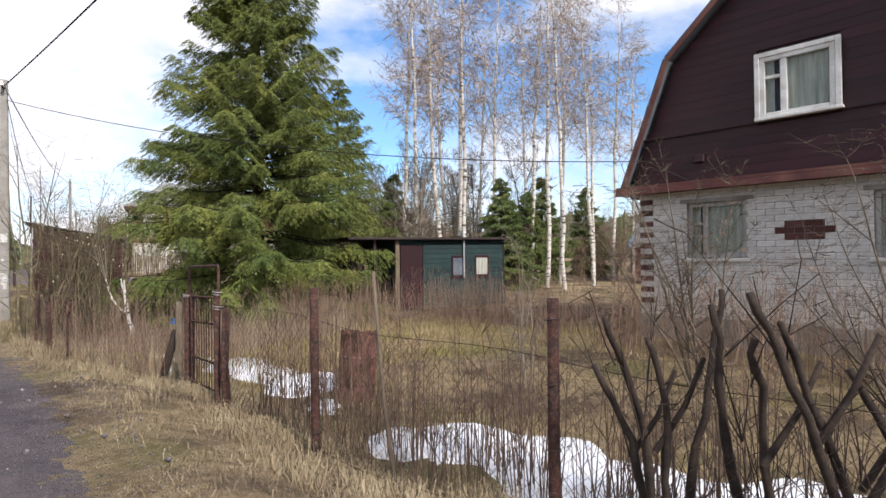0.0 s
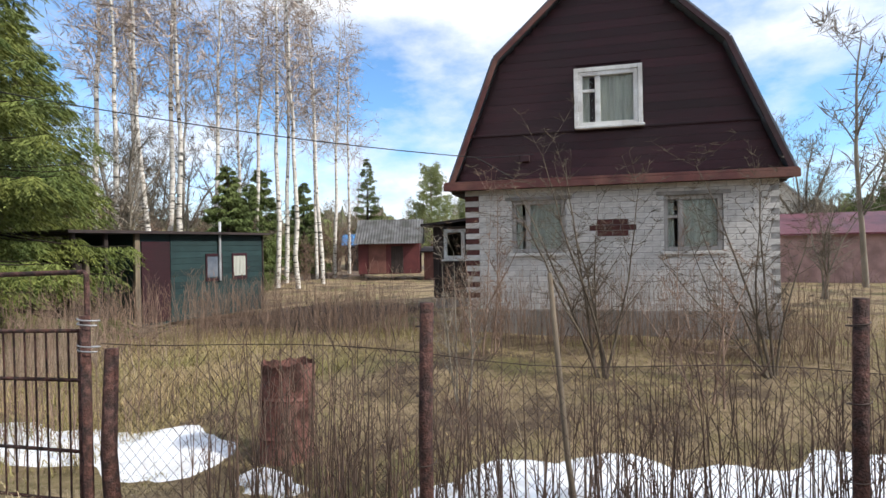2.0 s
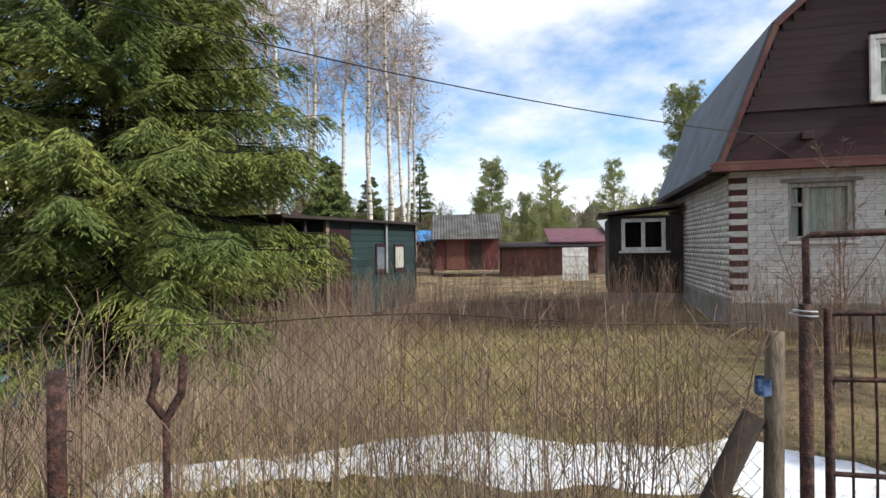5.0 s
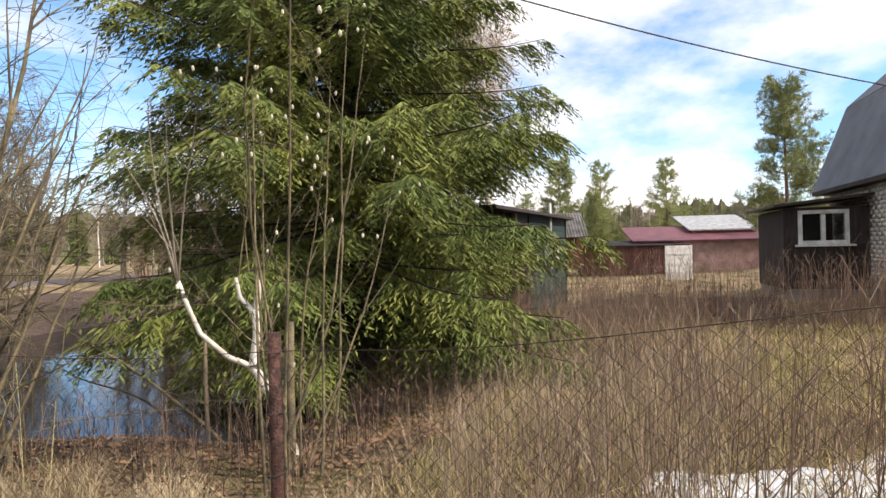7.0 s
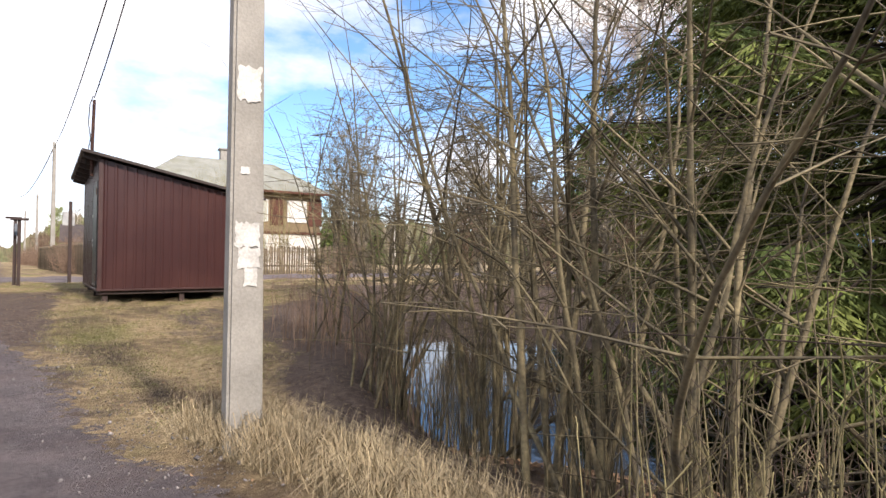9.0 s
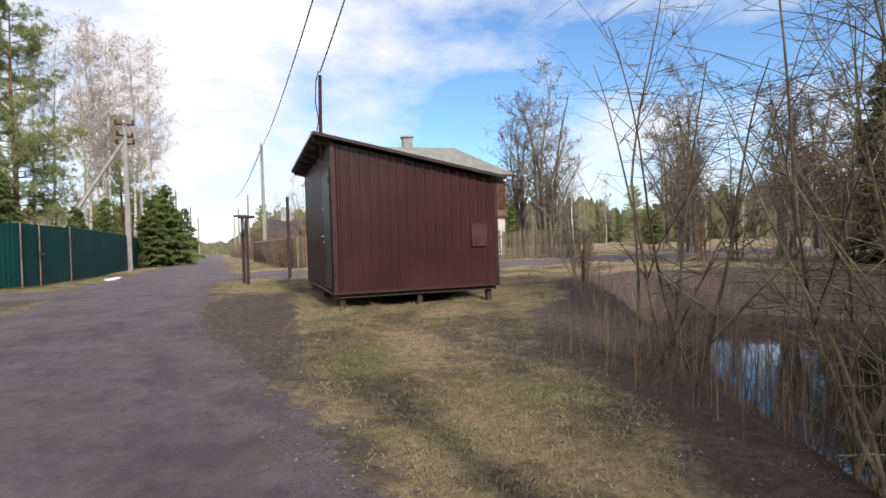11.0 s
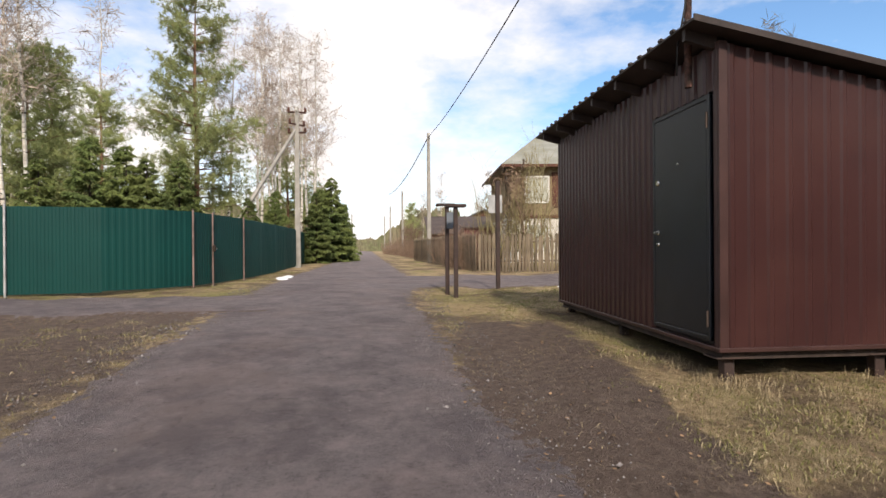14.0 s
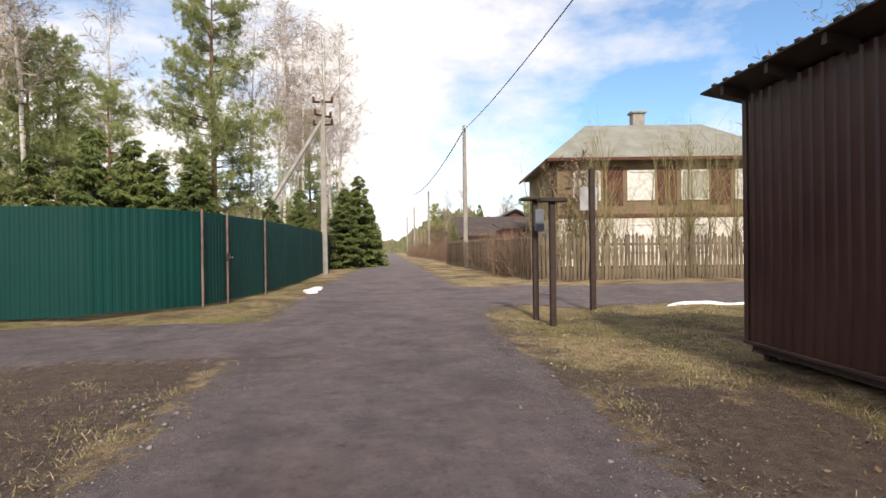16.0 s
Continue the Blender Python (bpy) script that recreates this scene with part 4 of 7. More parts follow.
part("base_rail", boxed(((-0.03, -0.03, BZ - 0.035), (BW + 0.03, 0.03, BZ)), ((-0.03, 0.03, BZ - 0.035), (0.03, BL + 0.03, BZ)), bevel=0.004), M["brown_trim"], cabin)
part("floor_frame", boxed(((0.03, 0.03, BZ - 0.10), (BW - 0.03, BL - 0.03, BZ - 0.036))), M["dark_wood"], cabin)
door = new("door")
door.parent = cabin
part("leaf", boxed(((-0.035, DY0 + 0.03, DZ0 + 0.03), (-0.002, DY1 - 0.03, DZ1 - 0.03)), bevel=0.006), M["door_steel"], door, "graphite powder-coated leaf")
part("door_frame", boxed(((-0.038, DY0 - 0.01, DZ0), (-0.001, DY0 + 0.028, DZ1)), ((-0.038, DY1 - 0.028, DZ0), (-0.001, DY1 + 0.01, DZ1)), ((-0.037, DY0 - 0.01, DZ1 - 0.028), (-0.001, DY1 + 0.01, DZ1 + 0.01)), ((-0.037, DY0 - 0.01, DZ0 - 0.01), (-0.001, DY1 + 0.01, DZ0 + 0.028)), bevel=0.004), M["door_steel"], door)
for hz in (DZ0 + 0.17, DZ1 - 0.20):
    hg = bmesh.new()
    bmesh.ops.create_cone(hg, cap_ends=True, segments=12, radius1=0.010, radius2=0.010, depth=0.13, matrix=Matrix.Translation((-0.046, DY0 + 0.012, hz)))
    part("hinge", hg, M["wire"], door)
for hz, rr in ((1.84, 0.032), (1.36, 0.026), (1.25, 0.026)):
    hg = bmesh.new()
    bmesh.ops.create_cone(hg, cap_ends=True, segments=20, radius1=rr, radius2=rr * 0.8, depth=0.014, matrix=Matrix.Translation((-0.042, DY1 - 0.09, hz)) @ Matrix.Rotation(radians(-90), 4, "Y"))
    part("escutcheon", hg, M["chrome"], door)
part("handle", boxed(((-0.085, DY1 - 0.20, 1.35), (-0.068, DY1 - 0.08, 1.37)), ((-0.085, DY1 - 0.10, 1.352), (-0.042, DY1 - 0.08, 1.368)), bevel=0.005), M["chrome"], door)
hg = bmesh.new()
bmesh.ops.create_cone(hg, cap_ends=True, segments=14, radius1=0.012, radius2=0.009, depth=0.012, matrix=Matrix.Translation((-0.040, (DY0 + DY1) / 2, 1.97)) @ Matrix.Rotation(radians(-90), 4, "Y"))
part("peephole", hg, M["chrome"], door)
# thin plate added where the wall shines with reflected sky; no separate object there
stk = thing("wall_notice", B_M @ Matrix.Translation((2.55, -0.030, 1.30)), "glossy brown patch added on the steel shed wall for a sky sheen", "notice")
part("sheet", boxed(((-0.15, -0.004, -0.20), (0.15, 0.0, 0.20)), bevel=0.001), M["notice"], stk)
# mono-pitch roof, high at the front
sl = (BB - BH) / BW
rx0, rx1, ry0, ry1 = -0.30, BW + 0.16, -0.14, BL + 0.30
bm = bmesh.new()
prism(bm, [(rx0, BH + 0.045 + sl * rx0), (rx1, BH + 0.045 + sl * rx1), (rx1, BH + 0.062 + sl * rx1), (rx0, BH + 0.062 + sl * rx0)], ry0, ry1)
part("roof_deck", bm, M["underroof"], cabin)
n_r = int((ry1 - ry0) / 0.2)
for k in range(n_r):
    yy = ry0 + 0.08 + k * 0.2
    bm = bmesh.new()
    prism(bm, [(rx0 - 0.01, BH + 0.064 + sl * rx0), (rx1, BH + 0.064 + sl * rx1), (rx1, BH + 0.084 + sl * rx1), (rx0 - 0.01, BH + 0.084 + sl * rx0)], yy, yy + 0.06)
    part("roof_rib", bm, M["underroof"], cabin)
for k in range(7):
    yy = 0.05 + k * (BL - 0.1) / 6
    bm = bmesh.new()
    prism(bm, [(rx0 + 0.03, BH - 0.05 + sl * rx0), (0.0, BH - 0.055), (0.0, BH + 0.043), (rx0 + 0.03, BH + 0.043 + sl * rx0)], yy - 0.025, yy + 0.025)
    part("rafter_end", bm, M["underroof"], cabin)
part("verge_trim", prism(bmesh.new(), [(rx0, BH + 0.035 + sl * rx0), (rx1, BH + 0.035 + sl * rx1), (rx1, BH + 0.086 + sl * rx1), (rx0, BH + 0.086 + sl * rx0)], ry0 - 0.02, ry0 - 0.002), M["underroof"], cabin)
for sx in (0.12, 1.45, 2.75):
    for sy in (0.12, 2.1, 3.95):
        p = B_M @ Vector((sx, sy, 0))
        g = gz(p.x, p.y)
        part("leg", boxed(((sx - 0.045, sy - 0.045, g - 0.15), (sx + 0.045, sy + 0.045, BZ - 0.10)), ((sx - 0.14, sy - 0.10, BZ - 0.10), (sx + 0.14, sy + 0.10, BZ - 0.085)), bevel=0.006), M["pole_brown"], cabin)
# mast on the roof corner
mast = thing("service_mast", B_M @ Matrix.Translation((-0.12, 0.25, BH - 0.3)), "rusty pipe mast with a cable loop at the shed roof", "mast")
tb = Tubes()
tb.add([(0, 0, 0), (0, 0, 0.6), (0.02, 0, 1.45)], [0.03, 0.03, 0.028], 10)
tb.make("pipe", M["rust"], mast)
tb = Tubes()
tb.add([(0.0, 0, 1.52), (-0.05, -0.02, 1.35), (-0.07, -0.02, 1.0), (-0.03, -0.02, 0.7), (-0.09, 0, 0.35), (-0.1, 0, 0.1)], [0.009] * 6, 5)
tb.make("cable_loop", M["cable"], mast)

# ---- posts at the corner plot ----
def round_post(name, pts, r, mat, label, category="post", group="", sides=10):
    x, y = pts[0][:2]
    t = thing(name, Matrix.Translation((x, y, pts[0][2])), label, category, group)
    tb = Tubes()
    tb.add([(p[0] - x, p[1] - y, p[2] - pts[0][2]) for p in pts], [r] * len(pts) if not isinstance(r, (list, tuple)) else r, sides)
    tb.make("shaft", mat, t)
    return t


pz = gz(-2.17, 33.93)
tp = thing("tee_post", Matrix.Translation((-2.17, 33.93, pz)), "dark steel post with a short cross plate on top", "post")
part("shaft", boxed(((-0.04, -0.04, -0.1), (0.04, 0.04, 1.78)), bevel=0.006), M["pole_brown"], tp)
part("cross_plate", boxed(((-0.20, -0.10, 1.78), (0.20, 0.10, 1.84)), bevel=0.01), M["pole_brown"], tp)
tp2 = thing("lamp_post", Matrix.Translation((-2.25, 34.55, gz(-2.25, 34.55))), "dark steel post with a small lantern box", "post")
part("shaft", boxed(((-0.04, -0.04, -0.1), (0.04, 0.04, 1.84)), bevel=0.006), M["pole_brown"], tp2)
part("lantern", boxed(((-0.02, -0.10, 1.36), (0.12, 0.06, 1.70)), bevel=0.012), M["glass_grey"], tp2, "grey glazed lantern")
part("top_plate", boxed(((-0.22, -0.14, 1.84), (0.14, 0.14, 1.88)), bevel=0.008), M["pole_brown"], tp2)
sp = thing("sign_post", Matrix.Translation((-0.9, 35.67, gz(-0.9, 35.7))), "brown square post with a small grey sign plate", "sign")
part("shaft", boxed(((-0.045, -0.045, -0.1), (0.045, 0.045, 2.52)), bevel=0.006), M["pole_brown"], sp)
part("plate", boxed(((-0.20, 0.050, 1.78), (0.12, 0.062, 2.20)), bevel=0.004), M["grey_post"], sp, "pale grey plate seen blank from behind")


# ---- utility poles ----
def concrete_pole(x, y, h, yaw, wide=0.24, cap=True, label="square tapered concrete utility pole in dry grass"):
    z0 = gz(x, y)
    t = thing("utility_pole", pose(x, y, z0, 0, 0, yaw), label, "pole")
    bm = bmesh.new()
    w0, w1 = wide / 2, wide * 0.32
    d0, d1 = wide * 0.36, wide * 0.26
    ring0 = [bm.verts.new(p) for p in ((-w0, -d0, -0.4), (w0, -d0 * 0.9, -0.4), (w0, d0 * 0.9, -0.4), (-w0, d0, -0.4))]
    ring1 = [bm.verts.new(p) for p in ((-w1, -d1, h), (w1, -d1 * 0.9, h), (w1, d1 * 0.9, h), (-w1, d1, h))]
    bm.faces.new(ring1)
    for k in range(4):
        bm.faces.new((ring0[k], ring0[(k + 1) % 4], ring1[(k + 1) % 4], ring1[k]))
    bmesh.ops.bevel(bm, geom=[e for e in bm.edges if abs(e.verts[0].co.z - e.verts[1].co.z) > 1], offset=0.018, segments=2, affect="EDGES")
    part("shaft", bm, M["concrete"], t)
    if cap:
        part("hook_arm", boxed(((-0.02, -0.30, h - 0.25), (0.02, 0.30, h - 0.21)), bevel=0.006), M["rust"], t)
        for s in (-0.26, 0.26):
            bm = bmesh.new()
            bmesh.ops.create_cone(bm, cap_ends=True, segments=10, radius1=0.05, radius2=0.03, depth=0.12, matrix=Matrix.Translation((0, s, h - 0.15)))
            part("insulator", bm, M["white_wood"], t)
    return t, z0


near_pole, npz = concrete_pole(-1.29, 18.93, 6.4, -5, 0.235)
rngp = random.Random(9)
for zz, ww, hh, off in ((1.39, 0.17, 0.17, 0.0), (1.24, 0.15, 0.14, 0.01), (1.12, 0.09, 0.13, 0.02), (2.36, 0.165, 0.24, 0.0), (1.80, 0.06, 0.05, -0.02)):
    bm = bmesh.new()
    k = 9
    ring = []
    for i in range(k * 4):
        a = i / (k * 4) * 4
        sx = (a if a < 1 else 1 if a < 2 else 3 - a if a < 3 else 0) - 0.5
        sy = (0 if a < 1 else a - 1 if a < 2 else 1 if a < 3 else 4 - a) - 0.5
        ring.append((off + sx * ww * rngp.uniform(0.8, 1.0), zz + sy * hh * rngp.uniform(0.8, 1.05)))
    taper = lambda z: 0.0846 - 0.0235 * (z + 0.4) / 6.8
    f0 = [bm.verts.new((px, -taper(pz_) - 0.004, pz_)) for px, pz_ in ring]
    f1 = [bm.verts.new((px, -taper(pz_) + 0.002, pz_)) for px, pz_ in ring]
    bm.faces.new(f0)
    part("torn_notice", bm, M["paper"], near_pole, "torn remains of a paper notice")
concrete_pole(-0.13, 56.5, 7.9, 5, 0.26)
for x_, y_ in ((0.3, 88), (-0.1, 112), (-0.2, 138), (-7.2, 84), (-6.9, 108), (-6.8, 134)):
    concrete_pole(x_, y_, 7.6, 5, 0.27, label="far concrete utility pole beside the lane")
bp_, bz_ = concrete_pole(-7.25, 50.9, 7.9, 0, 0.28, label="concrete pole with a leaning brace and three-armed top")
for zz, yw in ((7.6, 0), (7.0, 40), (6.6, -10)):
    part("cross_arm", boxed(((-0.45, -0.04, zz), (0.45, 0.04, zz + 0.08)), bevel=0.01, m=Matrix.Rotation(radians(yw), 4, "Z")), M["rust"], bp_)
    for s in (-0.4, 0.4):
        bm = bmesh.new()
        bmesh.ops.create_cone(bm, cap_ends=True, segments=10, radius1=0.07, radius2=0.045, depth=0.2, matrix=Matrix.Rotation(radians(yw), 4, "Z") @ Matrix.Translation((s, 0, zz + 0.18)))
        part("insulator", bm, M["brown_wall"], bp_)
tb = Tubes()
tb.add([(-4.0, -1.6, -0.3), (0, 0, 6.9)], [0.11, 0.085], 4)
tb.make("brace", M["concrete"], bp_, False)


def wire(name, a, b, sag, r=0.012, label="thin black overhead cable"):
    a, b = np.array(a, float), np.array(b, float)
    t = np.linspace(0, 1, 24)[:, None]
    p = a + (b - a) * t
    p[:, 2] -= (sag * 4 * t * (1 - t))[:, 0]
    tb = Tubes()
    tb.add(p, [r] * len(p), 5)
    return tagged(tb.make(name, M["cable"]), label, "cable")


top1 = (-1.29, 18.93, npz + 6.25)
wire("overhead_cable", top1, (-0.13, 56.5, 8.0), 0.6, 0.015)
wire("overhead_cable", top1, (7.6, -16, 7.0), 0.5, 0.015)
mp_ = B_M @ Vector((-0.1, 0.25, BH + 1.2))
wire("overhead_cable", top1, mp_, 0.25, 0.010)
hp_ = H_M @ Vector((0.28, -0.30, 3.18))
wire("overhead_cable", (-1.29, 18.93, npz + 5.9), hp_, 0.45, 0.009)
wire("overhead_cable", hp_, H_M @ Vector((0.9, -0.07, 2.80)), 0.0, 0.010)
wire("overhead_cable", hp_, H_M @ Vector((1.28, -0.08, 3.22)), 0.02, 0.008)
for yy in (56.5,):
    wire("overhead_cable", (-0.13, yy, 8.0), (-1.0, 95, 8.2), 0.7, 0.03)

# ---- green sheet fence ----
FENCE = ((-16.5, 35.2), (-11.2, 35.6), (-9.5, 35.85), (-8.55, 36.5), (-8.07, 37.15), (-7.9, 38.2), (-7.6, 40.4), (-7.35, 45.0), (-7.25, 49.0), (-7.6, 57.0))
gf = thing("green_fence", Matrix.Identity(4), "tall green profiled-steel fence on slim posts", "fence")
for k, (a, b) in enumerate(zip(FENCE, FENCE[1:])):
    za = (gz(*a) + gz(*b)) / 2
    n_ = max(1, round(math.dist(a, b) / 2.0))
    for j in range(n_):
        p = [a[i] + (b[i] - a[i]) * j / n_ for i in (0, 1)]
        q = [a[i] + (b[i] - a[i]) * (j + 1) / n_ for i in (0, 1)]
        d = Vector((q[0] - p[0], q[1] - p[1], 0)).normalized()
        out = Vector((d.y, -d.x, 0))
        bot = max(gz(*p), gz(*q)) + 0.05
        profiled((p[0], p[1], 0), (q[0], q[1], 0), bot, 2.14, 2.14, out, M["green_metal"], "sheet", gf, 0.137, 0.05, 0.009)
        pm_ = M["copper_post"] if k in (4, 5, 6) else M["grey_post"]
        if k in (1, 4, 5, 6) and j == 0:
            part("post", boxed(((-0.02, -0.02, gz(*p) - 0.1), (0.02, 0.02, 2.18)), bevel=0.004, m=Matrix.Translation((p[0] + out.x * 0.045, p[1] + out.y * 0.045, 0))), pm_, gf)
lk = thing("gate_latch", Matrix.Translation((-7.80, 38.05, 1.25)), "small dark latch on the green fence gate", "latch")
part("plate", boxed(((-0.02, -0.05, -0.08), (0.05, 0.05, 0.08)), bevel=0.008), M["bark_dark"], lk)
part("lever", boxed(((0.05, -0.015, -0.02), (0.08, 0.09, 0.01)), bevel=0.005), M["chrome"], lk)

# ---- picket fence and the two-storey house behind it ----
pk = thing("picket_fence", Matrix.Identity(4), "weathered grey-brown picket fence", "fence")
rngk = random.Random(3)
pm0 = bpy.data.meshes.new("picket")
bm = bmesh.new()
v = [(-0.045, 0, 0), (0.045, 0, 0), (0.045, 0, 1.42), (0, 0, 1.5), (-0.045, 0, 1.42)]
a_ = [bm.verts.new(p) for p in v]
b_ = [bm.verts.new((p[0], 0.022, p[2])) for p in v]
bm.faces.new(a_)
bm.faces.new(b_[::-1])
for i_ in range(5):
    bm.faces.new((a_[i_], b_[i_], b_[(i_ + 1) % 5], a_[(i_ + 1) % 5]))
bmesh.ops.recalc_face_normals(bm, faces=bm.faces)
bm.to_mesh(pm0)
bm.free()
pm0.materials.append(M["picket"])
PF = ((0.4, 44.0), (14.5, 42.6))
npk = 110
for k in range(npk):
    t_ = k / npk
    x_, y_ = PF[0][0] + (PF[1][0] - PF[0][0]) * t_, PF[0][1] + (PF[1][1] - PF[0][1]) * t_
    o = new("picket", pm0)
    o.parent = pk
    o.matrix_basis = pose(x_, y_, gz(x_, y_) + rngk.uniform(-0.05, 0.03), 0, rngk.uniform(-2, 2), -5.7) @ Matrix.Diagonal((rngk.uniform(0.85, 1.1), 1, rngk.uniform(0.94, 1.04), 1))
for zz in (0.4, 1.15):
    tb = Tubes()
    tb.add([(PF[0][0], PF[0][1] + 0.06, gz(*PF[0]) + zz), (PF[1][0], PF[1][1] + 0.06, gz(*PF[1]) + zz)], [0.035, 0.035], 4)
    tb.make("rail", M["picket"], pk, False)
PF2 = ((0.3, 44.2), (-0.6, 62.0))
for k in range(90):
    t_ = k / 90
    x_, y_ = PF2[0][0] + (PF2[1][0] - PF2[0][0]) * t_, PF2[0][1] + (PF2[1][1] - PF2[0][1]) * t_
    o = new("picket", pm0)
    o.parent = pk
    o.matrix_basis = pose(x_, y_, gz(x_, y_) + rngk.uniform(-0.05, 0.03), 0, rngk.uniform(-2, 2), 87)

T_M = pose(4.2, 53.5, 0.25, 0, 0, -6)
villa = thing("two_storey_house", T_M, "two-storey tan house with a mossy hipped slate roof", "house")
TW, TD, TH = 11.5, 9.0, 5.6
part("lower_wall", boxed(((0, 0, 0), (TW, 0.2, 2.7)), ((0, 0.2, 0), (0.2, TD, 2.7)), ((TW - 0.2, 0.2, 0), (TW, TD, 2.7)), ((0.2, TD - 0.2, 0), (TW - 0.2, TD, 2.7))), M["white_wall"], villa)
part("upper_wall", boxed(((0, -0.02, 2.72), (TW, 0.2, TH)), ((0, 0.2, 2.72), (0.2, TD, TH)), ((TW - 0.2, 0.2, 2.72), (TW, TD, TH)), ((0.2, TD - 0.2, 2.72), (TW - 0.2, TD, TH))), M["tan_wall"], villa)
part("belt", boxed(((-0.06, -0.08, 2.6), (TW + 0.06, -0.022, 2.78)), bevel=0.01), M["brown_wall"], villa)
for k in range(4):
    wx = 0.9 + k * 2.75
    for wz, wh in ((0.9, 1.3), (3.55, 1.35)):
        w_ = new("window")
        w_.parent = villa
        part("frame", boxed(((wx - 0.1, -0.09, wz - 0.1), (wx, -0.022, wz + wh + 0.1)), ((wx + 1.2, -0.09, wz - 0.1), (wx + 1.3, -0.022, wz + wh + 0.1)), ((wx, -0.088, wz + wh), (wx + 1.2, -0.022, wz + wh + 0.1)), ((wx, -0.088, wz - 0.1), (wx + 1.2, -0.022, wz)), bevel=0.008), M["white_wood"], w_)
        part("blind", boxed(((wx, -0.045, wz), (wx + 1.2, -0.024, wz + wh))), M["white_wood"] if k % 2 else M["curtain"], w_)
    part("panel", boxed(((wx + 1.45, -0.05, 3.2), (wx + 2.45, -0.022, 5.2)), bevel=0.01), M["brown_wall"], villa)
bm = bmesh.new()
o_ = 0.6
c = [bm.verts.new(p) for p in ((-o_, -o_, TH), (TW + o_, -o_, TH), (TW + o_, TD + o_, TH), (-o_, TD + o_, TH), (2.4, 3.6, TH + 2.5), (TW - 2.4, 3.6, TH + 2.5), (TW - 2.4, TD - 3.6, TH + 2.5), (2.4, TD - 3.6, TH + 2.5))]
for q in ((0, 1, 5, 4), (1, 2, 6, 5), (2, 3, 7, 6), (3, 0, 4, 7), (4, 5, 6, 7), (0, 1, 2, 3)):
    bm.faces.new([c[k] for k in q])
part("hipped_roof", bm, M["slate_green"], villa, "mossy grey slate roof")
part("eaves_board", boxed(((-o_, -o_ - 0.02, TH - 0.16), (TW + o_, -o_ + 0.02, TH - 0.002)), ((-o_ - 0.02, -o_ + 0.02, TH - 0.16), (-o_ + 0.02, TD + o_, TH - 0.002)), bevel=0.008), M["brown_wall"], villa)
part("chimney", boxed(((5.3, 4.0, TH + 1.8), (6.0, 4.6, TH + 3.3)), ((5.2, 3.9, TH + 3.3), (6.1, 4.7, TH + 3.42)), bevel=0.01), M["concrete"], villa)
tb = Tubes()
tb.add([(-0.45, -0.5, TH - 0.1), (-0.3, -0.12, TH - 0.5), (-0.12, -0.1, 0.3)], [0.06] * 3, 8)
tb.make("downpipe", M["bark_dark"], villa)
plain_shed("dark_roof_house", 1.3, 67.0, 6.4, 6.0, 2.05, -4, M["red_wall"], M["roof_brown"], "low house under a broad dark brown roof", rise=1.75, over=0.4)
plain_shed("red_annex", 2.7, 60.0, 2.9, 3.0, 2.35, -4, M["door_red"], M["roof_brown"], "small red board annex beside the hedge", rise=0.45, boards=14)
gable_house("low_dark_house", -0.2 + 4, 80, 9.0, 8, 2.8, 2.2, -4, M["brown_wall"], M["roof_grey"], "far low house with a dark roof")

# ---- garden fence of posts and chain link, the gate ----
POSTS = (((2.62, 1.45), 1.30), ((2.28, 3.18), 1.325), ((1.66, 4.95), 1.327), ((-0.08, 10.45), 0.975), ((-0.37, 13.32), 0.93))
for (x_, y_), top in POSTS:
    g = gz(x_, y_)
    t = thing("fence_post", Matrix.Translation((x_, y_, g)), "rusty iron pipe fence post with bent wire", "post", "garden fence posts")
    tb = Tubes()
    lean = rngk.uniform(-0.03, 0.03)
    tb.add([(0, 0, -0.25), (lean * 0.5, 0, (top - g) * 0.5), (lean, lean, top - g)], [0.033, 0.032, 0.031], 12)
    tb.make("pipe", M["rust"], t)
    for k in range(4):
        zz = (top - g) * (0.12 + 0.26 * k)
        tb = Tubes()
        tb.add([(0.045 * math.cos(a), 0.045 * math.sin(a), zz + 0.006 * a) for a in np.linspace(0, 7, 10)], [0.003] * 10, 4)
        tb.make("tie_wire", M["wire"], t)


def chain_link(a, b, h0, h1):
    """Diamond mesh of wire between two posts."""
    tb = Tubes()
    ln = math.dist(a, b)
    d = np.array([(b[0] - a[0]) / ln, (b[1] - a[1]) / ln])
    step, cell = 0.055, 0.055

    def p(s, z):
        x, y = a[0] + d[0] * s, a[1] + d[1] * s
        s_ = 0.012 * math.sin(s * 3)
        return (x + d[1] * s_, y - d[0] * s_, gz(x, y) + h0 + z)
    H = h1 - h0
    for sgn in (1, -1):
        s0 = -H if sgn > 0 else 0.0
        s = s0
        while s < (ln if sgn > 0 else ln + H):
            za, zb = 0.0, H
            sa, sb = s, s + sgn * H
            if sgn > 0:
                if sa < 0:
                    za, sa = -s, 0.0
                if sb > ln:
                    zb, sb = ln - s, ln
            else:
                if sa > ln:
                    za, sa = s - ln, ln
                if sb < 0:
                    zb, sb = s, 0.0
            if zb - za > 0.05:
                k = max(2, int((zb - za) / 0.25) + 1)
                tb.add([p(sa + (sb - sa) * i / (k - 1), za + (zb - za) * i / (k - 1)) for i in range(k)], [0.0012] * k, 3)
            s += 0.078
    for z in (0.0, H):
        tb.add([p(ln * i / 8, z) for i in range(9)], [0.0025] * 9, 3)
    return tagged(tb.make("chain_link_panel", M["wire"], None, False), "rusty chain-link netting between the fence posts", "netting", "netting panels")


